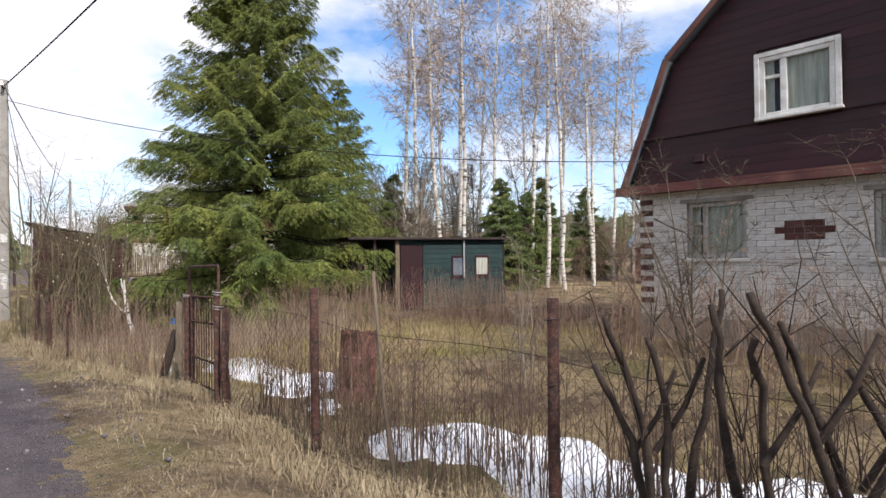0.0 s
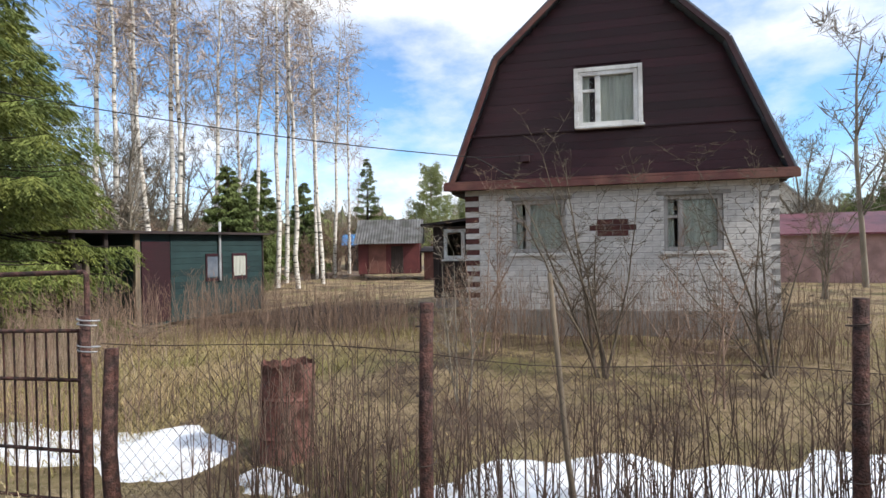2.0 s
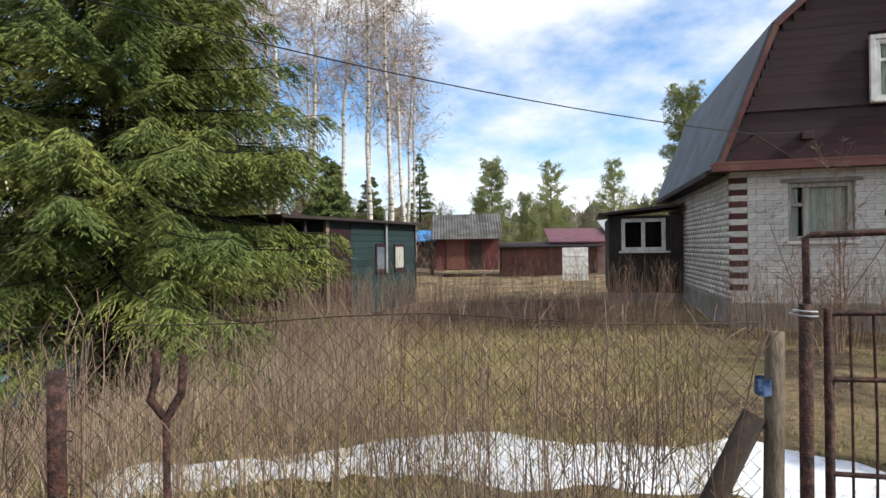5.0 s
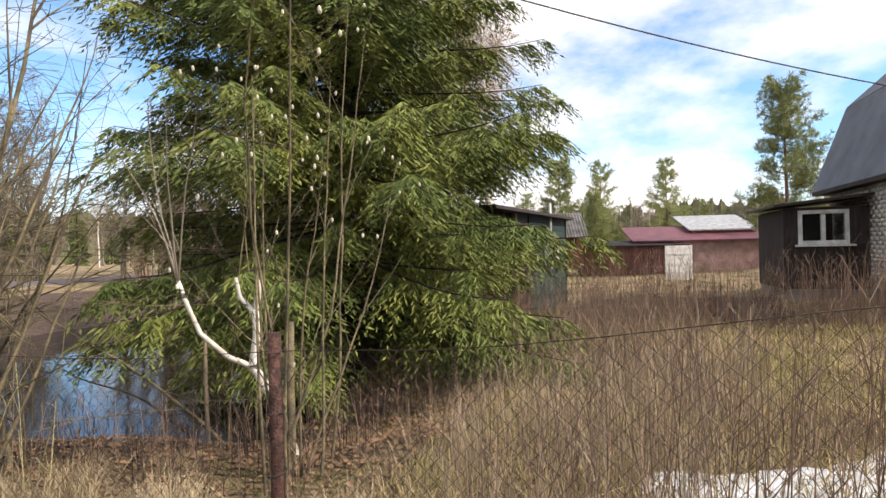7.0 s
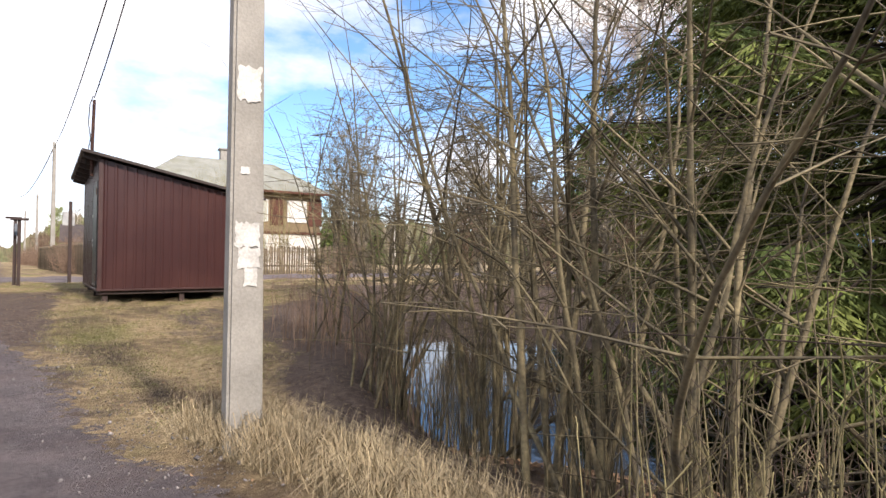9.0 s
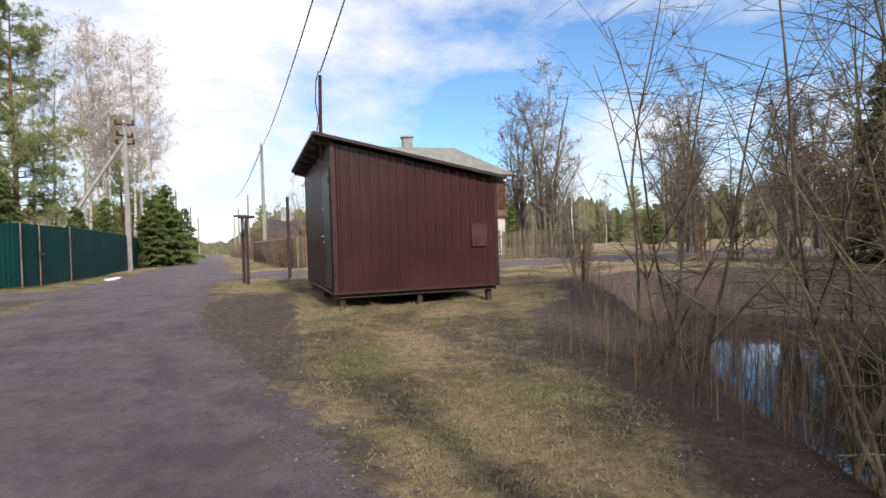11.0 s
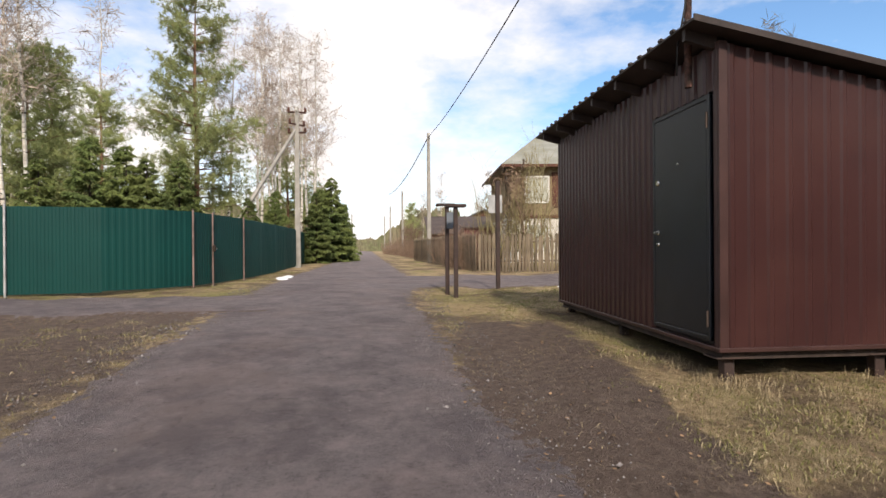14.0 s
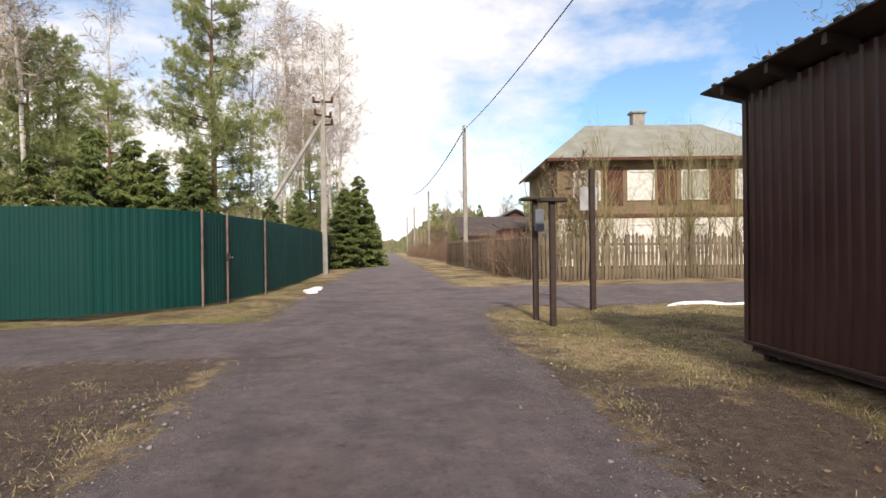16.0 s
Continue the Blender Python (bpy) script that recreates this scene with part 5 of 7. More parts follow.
for a, b in ((POSTS[0][0], POSTS[1][0]), (POSTS[1][0], POSTS[2][0]), (POSTS[2][0], (1.40, 6.75)), ((1.24, 7.95), POSTS[3][0]), (POSTS[3][0], POSTS[4][0]), (POSTS[4][0], (-0.9, 16.4))):
    chain_link(a, b, 0.05, 0.98)

gate = thing("garden_gate", Matrix.Translation((1.27, 7.77, 0)), "rusty iron rod gate under a pipe arch", "gate")
gd = np.array([1.38 - 1.27, 6.84 - 7.77])
gl = np.linalg.norm(gd)
gd = gd / gl
gb = gz(1.3, 7.3)


def gp(s, z, o=0.0):
    return (gd[0] * s + gd[1] * o, gd[1] * s - gd[0] * o, z)


def gtube(name, pts, r, sides=8, mat="rust"):
    tb = Tubes()
    tb.add(pts, [r] * len(pts), sides)
    return tb.make(name, M[mat], gate)


gtube("arch_pipe", [gp(0, gb - 0.2), gp(0, 0.9), gp(-0.005, 1.44), gp(0.02, 1.455), gp(gl - 0.02, 1.475), gp(gl, 1.46), gp(gl + 0.005, 0.9), gp(gl, gb - 0.2)], 0.014)
gtube("post", [gp(-0.02, gb - 0.2, 0.03), gp(-0.015, 1.17, 0.03)], 0.026, 10)
gtube("post", [gp(gl + 0.03, gb - 0.2, 0.03), gp(gl + 0.02, 1.24, 0.03)], 0.026, 10)
leaf = (0.075, gl - 0.05)
for z in (1.13, 0.86, 0.47, gb + 0.07):
    gtube("rail", [gp(leaf[0], z), gp(leaf[1], z + 0.025)], 0.011, 4)
for s in leaf:
    gtube("stile", [gp(s, gb + 0.05), gp(s, 1.15)], 0.018, 4)
for k in range(9):
    s = leaf[0] + (leaf[1] - leaf[0]) * (k + 1) / 10
    gtube("rod", [gp(s, gb + 0.07), gp(s + 0.004 * math.sin(k * 2), 0.7), gp(s - 0.006, 1.14)], 0.0055, 5)
for zz in (1.19, 1.05):
    gtube("tie_wire", [gp(gl + 0.03 + 0.06 * math.cos(a), zz + 0.004 * a, 0.02 + 0.045 * math.sin(a)) for a in np.linspace(0, 9, 14)], 0.004, 4, "grey_post")
gtube("tie_wire", [gp(-0.02 + 0.05 * math.cos(a), 1.12 + 0.003 * a, 0.02 + 0.05 * math.sin(a)) for a in np.linspace(0, 9, 14)], 0.004, 4, "grey_post")
round_post("wooden_stake", [(1.40 + 0.03, 6.70, gb - 0.2), (1.40, 6.71, 0.5), (1.42, 6.70, 1.06)], [0.046, 0.042, 0.036], M["rust"], "shaggy old wooden stake beside the gate", sides=7)
round_post("wooden_stake", [(1.17, 7.92, gb - 0.2), (1.18, 7.9, 1.06)], [0.04, 0.036], M["bark"], "bare wooden stake beside the gate", sides=8)
round_post("leaning_stake", [(1.0, 8.35, gb - 0.2), (1.15, 7.98, 0.72)], [0.045, 0.05], M["bark_dark"], "dark plank leaning on the gate stake", sides=5)
round_post("thin_pole", [(1.95, 4.28, gz(1.95, 4.28) - 0.1), (1.90, 4.36, 0.6), (1.86, 4.42, 1.45)], [0.016, 0.014, 0.011], M["picket"], "thin bare stick in the hedge", sides=6)

bt = thing("plastic_bottle", Matrix.Translation((1.12, 7.86, 0.24)), "crumpled clear plastic bottle hung upside down on a stake", "bottle")
bm = bmesh.new()
prof = ((0.012, -0.16), (0.014, -0.13), (0.03, -0.10), (0.045, -0.05), (0.042, 0.0), (0.045, 0.05), (0.043, 0.12), (0.03, 0.14))
rings = [[bm.verts.new((r * math.cos(a) * (1 + 0.06 * math.sin(5 * z + 3 * a)), r * math.sin(a), z)) for a in np.linspace(0, 2 * math.pi, 14, endpoint=False)] for r, z in prof]
for r0, r1 in zip(rings, rings[1:]):
    for k in range(14):
        bm.faces.new((r0[k], r0[(k + 1) % 14], r1[(k + 1) % 14], r1[k]))
part("body", bm, M["glass"], bt)

bar = thing("rusty_barrel", pose(2.75, 6.65, -0.12, 2, 3, 30) @ Matrix.Diagonal((0.8, 0.8, 1.0, 1)), "old rusted steel barrel with a torn rim in the weeds", "barrel")
bm = bmesh.new()
rings = []
for z, r in ((0, 0.25), (0.02, 0.255), (0.28, 0.252), (0.30, 0.262), (0.32, 0.252), (0.56, 0.252), (0.58, 0.262), (0.60, 0.252), (0.80, 0.25), (0.84, 0.256)):
    rings.append([bm.verts.new((r * math.cos(a) * (1 + 0.03 * math.sin(3 * a + 4 * z)), r * math.sin(a), z + (0.02 * math.sin(4 * a) * math.cos(7 * a) if z > 0.8 else 0))) for a in np.linspace(0, 2 * math.pi, 40, endpoint=False)])
for r0, r1 in zip(rings, rings[1:]):
    for k in range(40):
        bm.faces.new((r0[k], r0[(k + 1) % 40], r1[(k + 1) % 40], r1[k]))
bm.faces.new(rings[0])
bmesh.ops.solidify(bm, geom=bm.faces[:], thickness=0.006)
part("shell", bm, M["rust_pale"], bar)

# ---- dug bed between the hut and the house ----
def bed_height(x, y):
    e = np.minimum(np.minimum(x - 8.9, 13.4 - x), np.minimum(y - 10.3, 14.5 - y)) + 0.15 * np.sin(2.3 * x + y) + 0.1 * np.sin(5.1 * y)
    return land(x, y) + np.where(e > 0, 0.05, -0.06) + 0.035 * np.sin(6.3 * y + 0.4 * np.sin(3 * x)) + 0.02 * np.sin(17 * x + 5 * y) * np.sin(13 * y)


M["dug_earth"] = material("dug_dark_earth", (0.085, 0.058, 0.043), 0.95, second=(0.045, 0.031, 0.024), scale=4, fine=30, spread=0.35, bump=1.0, bump_dist=0.04)
tagged(grid_mesh("garden_bed", np.arange(8.5, 13.8, 0.09), np.arange(9.9, 14.9, 0.09), bed_height, M["dug_earth"]), "dug bed of dark brown earth and dead leaves", "garden bed")


# ---- snow ----
def snow_patch(line, half, seed, label):
    """An old snow drift: a domed sheet along a line of centres."""
    rs = np.random.RandomState(seed)
    line = np.array(line, float)
    s = np.linspace(0, len(line) - 1, 34)
    cx, cy = np.interp(s, range(len(line)), line[:, 0]), np.interp(s, range(len(line)), line[:, 1])
    d = np.stack([np.gradient(cx), np.gradient(cy)], 1)
    d /= np.linalg.norm(d, axis=1)[:, None]
    n = np.stack([-d[:, 1], d[:, 0]], 1)
    u = np.linspace(-1, 1, 15)
    taper = np.sqrt(np.clip(1 - (2 * np.linspace(0, 1, 34) - 1) ** 6, 0.02, 1))
    wob = [half * taper * (1 + 0.28 * np.sin(s * 3.1 + k * 2 + seed) + 0.16 * np.sin(s * 7.7 + k) + rs.normal(size=34) * 0.05) for k in (0, 1)]
    wu = np.where(u[None, :] < 0, wob[0][:, None], wob[1][:, None]) * u[None, :]
    x, y = cx[:, None] + n[:, :1] * wu, cy[:, None] + n[:, 1:] * wu
    z = land(x, y) - 0.012 + 0.055 * (1 - np.abs(u[None, :]) ** 3) * taper[:, None] + 0.012 * np.sin(9 * x) * np.sin(11 * y) * (1 - u[None, :] ** 2)
    i = (np.arange(33)[:, None] * 15 + np.arange(14)[None, :]).reshape(-1)
    f = np.concatenate([np.stack([i, i + 1, i + 16], 1), np.stack([i, i + 16, i + 15], 1)])
    return tagged(tri_mesh("snow_patch", np.stack([x, y, z], -1).reshape(-1, 3), f, M["snow"], smooth=True), label, "snow")


snow_patch(((2.30, 5.40), (2.85, 4.75), (3.15, 3.85), (3.55, 2.95), (3.9, 2.1), (4.2, 1.0)), 0.58, 1, "melting drift of old snow behind the fence")
snow_patch(((2.55, 7.0), (2.45, 7.8), (2.35, 8.7), (2.05, 9.8), (1.65, 10.9)), 0.46, 5, "long strip of melting snow by the gate")
snow_patch(((1.55, 10.2), (1.35, 11.0), (1.0, 11.9)), 0.30, 8, "small melting snow strip in the weeds")
snow_patch(((2.2, 6.1), (2.3, 6.4), (2.35, 6.7)), 0.16, 3, "small scrap of old snow beside the barrel")
snow_patch(((-6.35, 40.2), (-6.55, 41.4), (-6.5, 42.6)), 0.20, 4, "scrap of snow beside the lane")
snow_patch(((0.6, 35.9), (1.6, 36.1), (2.6, 36.0)), 0.10, 6, "scrap of snow near the side lane")


# ---- grass and stalks ----
def blades(name, xy, h, w, lean, mat, seed, label, droop=0.0, category="grass"):
    rs = np.random.RandomState(seed)
    n = len(xy)
    base = np.stack([xy[:, 0], xy[:, 1], land(xy[:, 0], xy[:, 1]) - 0.02], 1)
    a = rs.uniform(0, 2 * np.pi, n)
    l = rs.rayleigh(lean, n)
    d = np.stack([np.cos(a), np.sin(a)], 1)
    p1 = base.copy()
    p1[:, :2] += d * (l * h * 0.35)[:, None]
    p1[:, 2] += h * 0.6
    p2 = base.copy()
    p2[:, :2] += d * (l * h)[:, None]
    p2[:, 2] += h * (1 - droop * np.clip(l * 1.2, 0, 0.85))
    sa = rs.uniform(0, np.pi, n)
    s = np.stack([np.cos(sa), np.sin(sa), np.zeros(n)], 1) * (w / 2)[:, None]
    v = np.stack([base - s, base + s, p1 + s * 0.8, p1 - s * 0.8, p2], 1).reshape(-1, 3)
    k = np.arange(n)[:, None] * 5
    f = np.concatenate([k + np.array([[0, 1, 2]]), k + np.array([[0, 2, 3]]), k + np.array([[3, 2, 4]])])
    return tagged(tri_mesh(name, v, f, mat), label, category, kind="stuff")


def fence_x(y):
    return np.interp(y, [-10, 1.45, 3.18, 4.95, 7.3, 10.45, 13.3, 17, 24], [3.9, 2.62, 2.28, 1.66, 1.3, -0.05, -0.37, -1.0, -1.0])


def scatter(rs, n, x0, x1, y0, y1, keep):
    x, y = rs.uniform(x0, x1, n), rs.uniform(y0, y1, n)
    k = keep(x, y)
    return np.stack([x[k], y[k]], 1)


def clump(x, y, f, lo):
    return (np.sin(x * f + 1.3 * np.sin(y * f * 0.7)) * np.sin(y * f * 1.1 + 0.9 * np.cos(x * f * 0.8))) > lo


rs = np.random.RandomState(11)
off_pond = lambda x, y: pond_distance(x, y) > 2.7
# straw verge between the lane and the garden fence
p = scatter(rs, 130000, -3.5, 4.0, -2, 23, lambda x, y: (x > edge_r(y) + 0.15 + 0.25 * np.sin(y * 2.3) ** 2) & (x < fence_x(y) + 0.5) & (clump(x, y, 3.1, -0.35) | (rs.rand(len(x)) < 0.3)) & off_pond(x, y))
h = rs.uniform(0.03, 0.13, len(p)) * (1 + 0.8 * (p[:, 0] > edge_r(p[:, 1]) + 1.0)) * (1 - 0.62 * smooth(18.5, 20.5, p[:, 1]))
blades("verge_grass", p, h, rs.uniform(0.002, 0.0045, len(p)), 0.8, M["dry_grass"], 1, "matted dry straw on the lane verge", droop=0.8)
# tall straw tufts along the fence foot and by the pole
tx, ty = [], []
for k in range(330):
    y_ = rs.uniform(0.5, 18.5)
    x_ = fence_x(y_) + rs.normal(-0.15, 0.3)
    if k % 4 == 0:
        y_, x_ = rs.uniform(16.5, 19.6), rs.uniform(-1.5, -0.75)
    m_ = rs.randint(70, 150)
    tx.append(rs.normal(x_, 0.06, m_))
    ty.append(rs.normal(y_, 0.06, m_))
p = np.stack([np.concatenate(tx), np.concatenate(ty)], 1)
p = p[(p[:, 0] > edge_r(p[:, 1]) + 0.3) & off_pond(p[:, 0], p[:, 1])]
blades("straw_tufts", p, rs.uniform(0.18, 0.5, len(p)) * (1 - 0.62 * smooth(3.0, 4.5, p[:, 1]) * smooth(10.5, 9.0, p[:, 1])), rs.uniform(0.0022, 0.005, len(p)), 0.6, M["dry_grass"], 2, "bleached straw tufts at the fence foot", droop=0.9)
# dry weed stalks: a tall stand beyond the gate, thin elsewhere
def in_stand(x, y):
    return y > 8.9 + 0.92 * (x - 1.2) - 0.5 * np.sin(x * 1.7)


p = scatter(rs, 52000, -0.5, 9.0, 8.0, 17.5, lambda x, y: (x > fence_x(y) + 0.1) & off_pond(x, y) & ((x - 4.3) ** 2 + (y - 16.2) ** 2 > 5.5) & ~((y > 13.6) & (x < 3.4)) & ((in_stand(x, y) & (rs.rand(len(x)) < 0.72)) | (rs.rand(len(x)) < 0.10)) & (clump(x, y, 0.9, -0.45) | (rs.rand(len(x)) < 0.4)))
far_k = smooth(0.5, 3.5, p[:, 0] - fence_x(p[:, 1]))
blades("dry_weed_stalks", p, rs.uniform(0.2, 1.0, len(p)) ** 1.3 * (0.5 + 0.5 * far_k) * np.where(clump(p[:, 0], p[:, 1], 1.5, 0.0), 1.05, 0.6) * np.where(in_stand(p[:, 0], p[:, 1]), 1.0, 0.6), rs.uniform(0.002, 0.006, len(p)), 0.3, M["dry_stalk"], 3, "dense dry brown weed stalks across the plot", category="weeds")
p = scatter(rs, 3600, 0.0, 9.5, -1.0, 9.5, lambda x, y: (x > fence_x(y) + 0.15) & (((x - fence_x(y)) < 0.7) | (x > 7.7)) & ~((np.abs(x - fence_x(y) - 1.0) < 1.2) & (rs.rand(len(x)) < 0.7)))
blades("dry_weed_stalks", p, rs.uniform(0.3, 0.95, len(p)), rs.uniform(0.002, 0.005, len(p)), 0.2, M["dry_stalk"], 4, "thin dry weed stalks in front of the house", category="weeds")
# short lawn
p = scatter(rs, 70000, 0.0, 9.0, 8.0, 16.0, lambda x, y: (x > fence_x(y) + 0.2) & off_pond(x, y) & ~((y > 13.4) & (x < 3.4)) & (clump(x, y, 1.1, -0.2) | (rs.rand(len(x)) < 0.3)))
blades("rank_grass", p, rs.uniform(0.05, 0.22, len(p)), rs.uniform(0.004, 0.008, len(p)), 0.7, M["dry_lawn"], 15, "rank yellow-green grass under the weeds", droop=0.7)
p = scatter(rs, 110000, 2.0, 14.0, -3, 15, lambda x, y: (x > fence_x(y) + 0.5) & (clump(x, y, 1.3, -0.3) | (rs.rand(len(x)) < 0.35)))
blades("lawn", p, rs.uniform(0.03, 0.10, len(p)), rs.uniform(0.004, 0.008, len(p)), 0.8, M["dry_lawn"], 5, "short matted lawn turning green", droop=0.6)
p = scatter(rs, 150000, -4.5, 6.0, 20.0, 36.5, lambda x, y: (x > edge_r(y) + 0.1) & off_pond(x, y) & (clump(x, y, 1.7, -0.1) | (rs.rand(len(x)) < 0.2)) & ~((x > -1.1) & (x < 1.8) & (y > 27.5) & (y < 31.4)) & (rs.rand(len(x)) > 1.5 * bareness(x, y)))
blades("plot_grass", p, rs.uniform(0.02, 0.065, len(p)), rs.uniform(0.003, 0.006, len(p)), 0.9, M["green_grass"], 6, "thin spring grass on the corner plot", droop=0.7)
p = scatter(rs, 30000, -4.5, 4.0, 19.0, 36.5, lambda x, y: (x > edge_r(y) + 0.05) & off_pond(x, y) & clump(x, y, 2.3, 0.15))
blades("plot_straw", p, rs.uniform(0.02, 0.08, len(p)), rs.uniform(0.002, 0.004, len(p)), 0.9, M["dry_grass"], 7, "straw among the grass of the corner plot", droop=0.8)
p = scatter(rs, 60000, -13, -5.0, 22, 46, lambda x, y: (x < edge_l(y) - 0.1) & ((clump(x, y, 1.1, 0.25) & (rs.rand(len(x)) < 0.35)) | (y > 35)) & ~((y > 32.2) & (y < 34.6)))
blades("roadside_grass", p, rs.uniform(0.03, 0.10, len(p)), rs.uniform(0.002, 0.005, len(p)), 0.8, M["green_grass"], 8, "patchy grass along the lane and fence", droop=0.7)
# low tufts dotted over the corner plot and the lane sides
tx, ty = [], []
for k in range(2600):
    if k % 5:
        x_, y_ = rs.uniform(-3.4, 3.0), rs.uniform(19.5, 36.0)
        if x_ < edge_r(y_) + 0.15 or (-1.2 < x_ < 2.0 and 27.2 < y_ < 31.6) or bareness(x_, y_) > 0.5:
            continue
    else:
        y_ = rs.uniform(21.0, 31.5)
        x_ = edge_l(y_) - abs(rs.normal(0.1, 1.6))
        if k % 4:
            continue
    m_ = rs.randint(25, 70)
    tx.append(rs.normal(x_, 0.08, m_))
    ty.append(rs.normal(y_, 0.08, m_))
p = np.stack([np.concatenate(tx), np.concatenate(ty)], 1)
half = rs.rand(len(p)) < 0.55
blades("grass_tufts", p[half], rs.uniform(0.02, 0.085, half.sum()), rs.uniform(0.003, 0.006, half.sum()), 0.9, M["green_grass"], 21, "low green grass tufts dotted over the plot", droop=0.8)
blades("grass_tufts", p[~half], rs.uniform(0.02, 0.09, (~half).sum()), rs.uniform(0.003, 0.006, (~half).sum()), 1.0, M["dry_grass"], 22, "low straw tufts dotted over the plot", droop=0.9)
# tufts at the steel shed's corner
tx, ty = [], []
for k in range(34):
    x_, y_ = rs.choice([-1.1, -0.9, 0.2, 1.3]) + rs.normal(0, 0.35), 27.25 + rs.normal(0, 0.25)
    if k % 3 == 0:
        x_, y_ = -1.15 + rs.normal(0, 0.12), rs.uniform(27.3, 31.5)
    m_ = rs.randint(25, 60)
    tx.append(rs.normal(x_, 0.05, m_))
    ty.append(rs.normal(y_, 0.05, m_))
p = np.stack([np.concatenate(tx), np.concatenate(ty)], 1)
blades("shed_tufts", p, rs.uniform(0.05, 0.18, len(p)), rs.uniform(0.002, 0.004, len(p)), 0.9, M["dry_grass"], 9, "straw tufts at the foot of the steel shed", droop=0.8)


def litter(name, xy, size, mat, seed, label, flat=0.25, thick=False):
    rs_ = np.random.RandomState(seed)
    n = len(xy)
    base = np.stack([xy[:, 0], xy[:, 1], land(xy[:, 0], xy[:, 1]) + 0.02], 1)
    a = rs_.uniform(0, 2 * np.pi, n)
    d = np.stack([np.cos(a), np.sin(a), rs_.normal(0, flat, n)], 1) * size[:, None]
    e = np.stack([-np.sin(a), np.cos(a), rs_.normal(0, flat, n)], 1) * (size * rs_.uniform(0.4, 0.9, n))[:, None]
    up = np.zeros((n, 3))
    up[:, 2] = size * 0.7
    if thick:
        v = np.stack([base - d, base + e, base + d, base - e, base + up + d * 0.2, base - up], 1).reshape(-1, 3)
        k = np.arange(n)[:, None] * 6
        f = np.concatenate([k + np.array([q]) for q in ([0, 1, 4], [1, 2, 4], [2, 3, 4], [3, 0, 4], [1, 0, 5], [2, 1, 5], [3, 2, 5], [0, 3, 5])])
    else:
        v = np.stack([base - d, base + e, base + d, base - e], 1).reshape(-1, 3)
        k = np.arange(n)[:, None] * 4
        f = np.concatenate([k + np.array([[0, 1, 2]]), k + np.array([[0, 2, 3]])])
    return tagged(tri_mesh(name, v, f, mat), label, name.replace("_", " "), kind="stuff")


p = scatter(rs, 9000, 0.0, 4.0, 13.4, 18.5, lambda x, y: x > fence_x(y) + 0.2)
litter("leaf_litter", p, rs.uniform(0.012, 0.035, len(p)), M["leaf_dead"], 5, "thick brown leaf litter on the pond bank")
p = scatter(rs, 16000, -12, 5, 15, 36, lambda x, y: (x < edge_l(y) + 0.2) | ((x > edge_r(y) - 0.2) & off_pond(x, y)))
litter("leaf_litter", p, rs.uniform(0.006, 0.019, len(p)), M["leaf_dead"], 1, "scattered dead leaves and twigs beside the lane")
p = scatter(rs, 70000, -7, 1, -1, 38, lambda x, y: (x > edge_l(y) - 0.5) & (x < edge_r(y) + 0.5) & ((np.minimum(x - edge_l(y), edge_r(y) - x) < 0.45) | (rs.rand(len(x)) < 0.22) | ((np.abs(x - (edge_l(y) + edge_r(y)) / 2 - 0.3) < 0.35) & (y > 22))))
litter("gravel", p, rs.uniform(0.003, 0.011, len(p)) * (1 + (rs.rand(len(p)) < 0.03) * 1.5), M["stone"], 2, "loose gravel and crumbled asphalt on the lane", 0.1, True)


# ---- shrubs ----
def stem(rs_, tb, p0, length, az, lean, r, bend=0.25, sides=5, twigs=6, depth=1, twig_len=0.4, spread=0.7, tips=None):
    """One woody stem with side twigs, each with twigs of its own down to the depth."""
    k = max(4, int(length / 0.22))
    t = np.linspace(0, 1, k)
    a = az + np.cumsum(rs_.normal(0, 0.20, k)) * 0.6
    l = lean + bend * t * rs_.normal(0, 1) * 0.5 + np.cumsum(rs_.normal(0, 0.055, k))
    d = np.stack([np.sin(l) * np.cos(a), np.sin(l) * np.sin(a), np.cos(l)], 1) * (length / (k - 1))
    p = np.array(p0, float) + np.concatenate([np.zeros((1, 3)), np.cumsum(d[:-1], 0)])
    rad = np.maximum(r * (1 - 0.8 * t), 0.0022)
    tb.add(p, rad, sides)
    if tips is not None:
        tips.append(p[-1])
    if depth > 0:
        for _ in range(twigs):
            j = rs_.randint(max(1, k // 4), k)
            stem(rs_, tb, p[j], length * twig_len * rs_.uniform(0.5, 1.2) * (1 - 0.4 * t[j]), rs_.uniform(0, 2 * np.pi), min(1.5, abs(l[j]) + rs_.uniform(0.3, spread + 0.2)), rad[j] * 0.6, bend, 3, max(2, twigs - 2), depth - 1, twig_len, spread, tips)


def bush(name, x, y, stems, height, r, mat, seed, label, lean=0.35, base=0.15, twigs=6, depth=2, twig_len=0.4, spread=0.7, aim=None, group=""):
    rs_ = np.random.RandomState(seed)
    t = thing(name, Matrix.Translation((x, y, gz(x, y) - 0.05)), label, "shrub", group)
    for _ in range(stems):
        tb = Tubes()
        az = rs_.uniform(0, 2 * np.pi) if aim is None else rs_.normal(aim, 0.6)
        b = rs_.normal(0, base, 2)
        stem(rs_, tb, (b[0], b[1], -0.05), height * rs_.uniform(0.65, 1.1), az, abs(rs_.normal(0, lean)) + 0.03, r * rs_.uniform(0.7, 1.2), 0.25, 6, twigs, depth, twig_len, spread)
        tb.make("stem", mat, t)
    return t


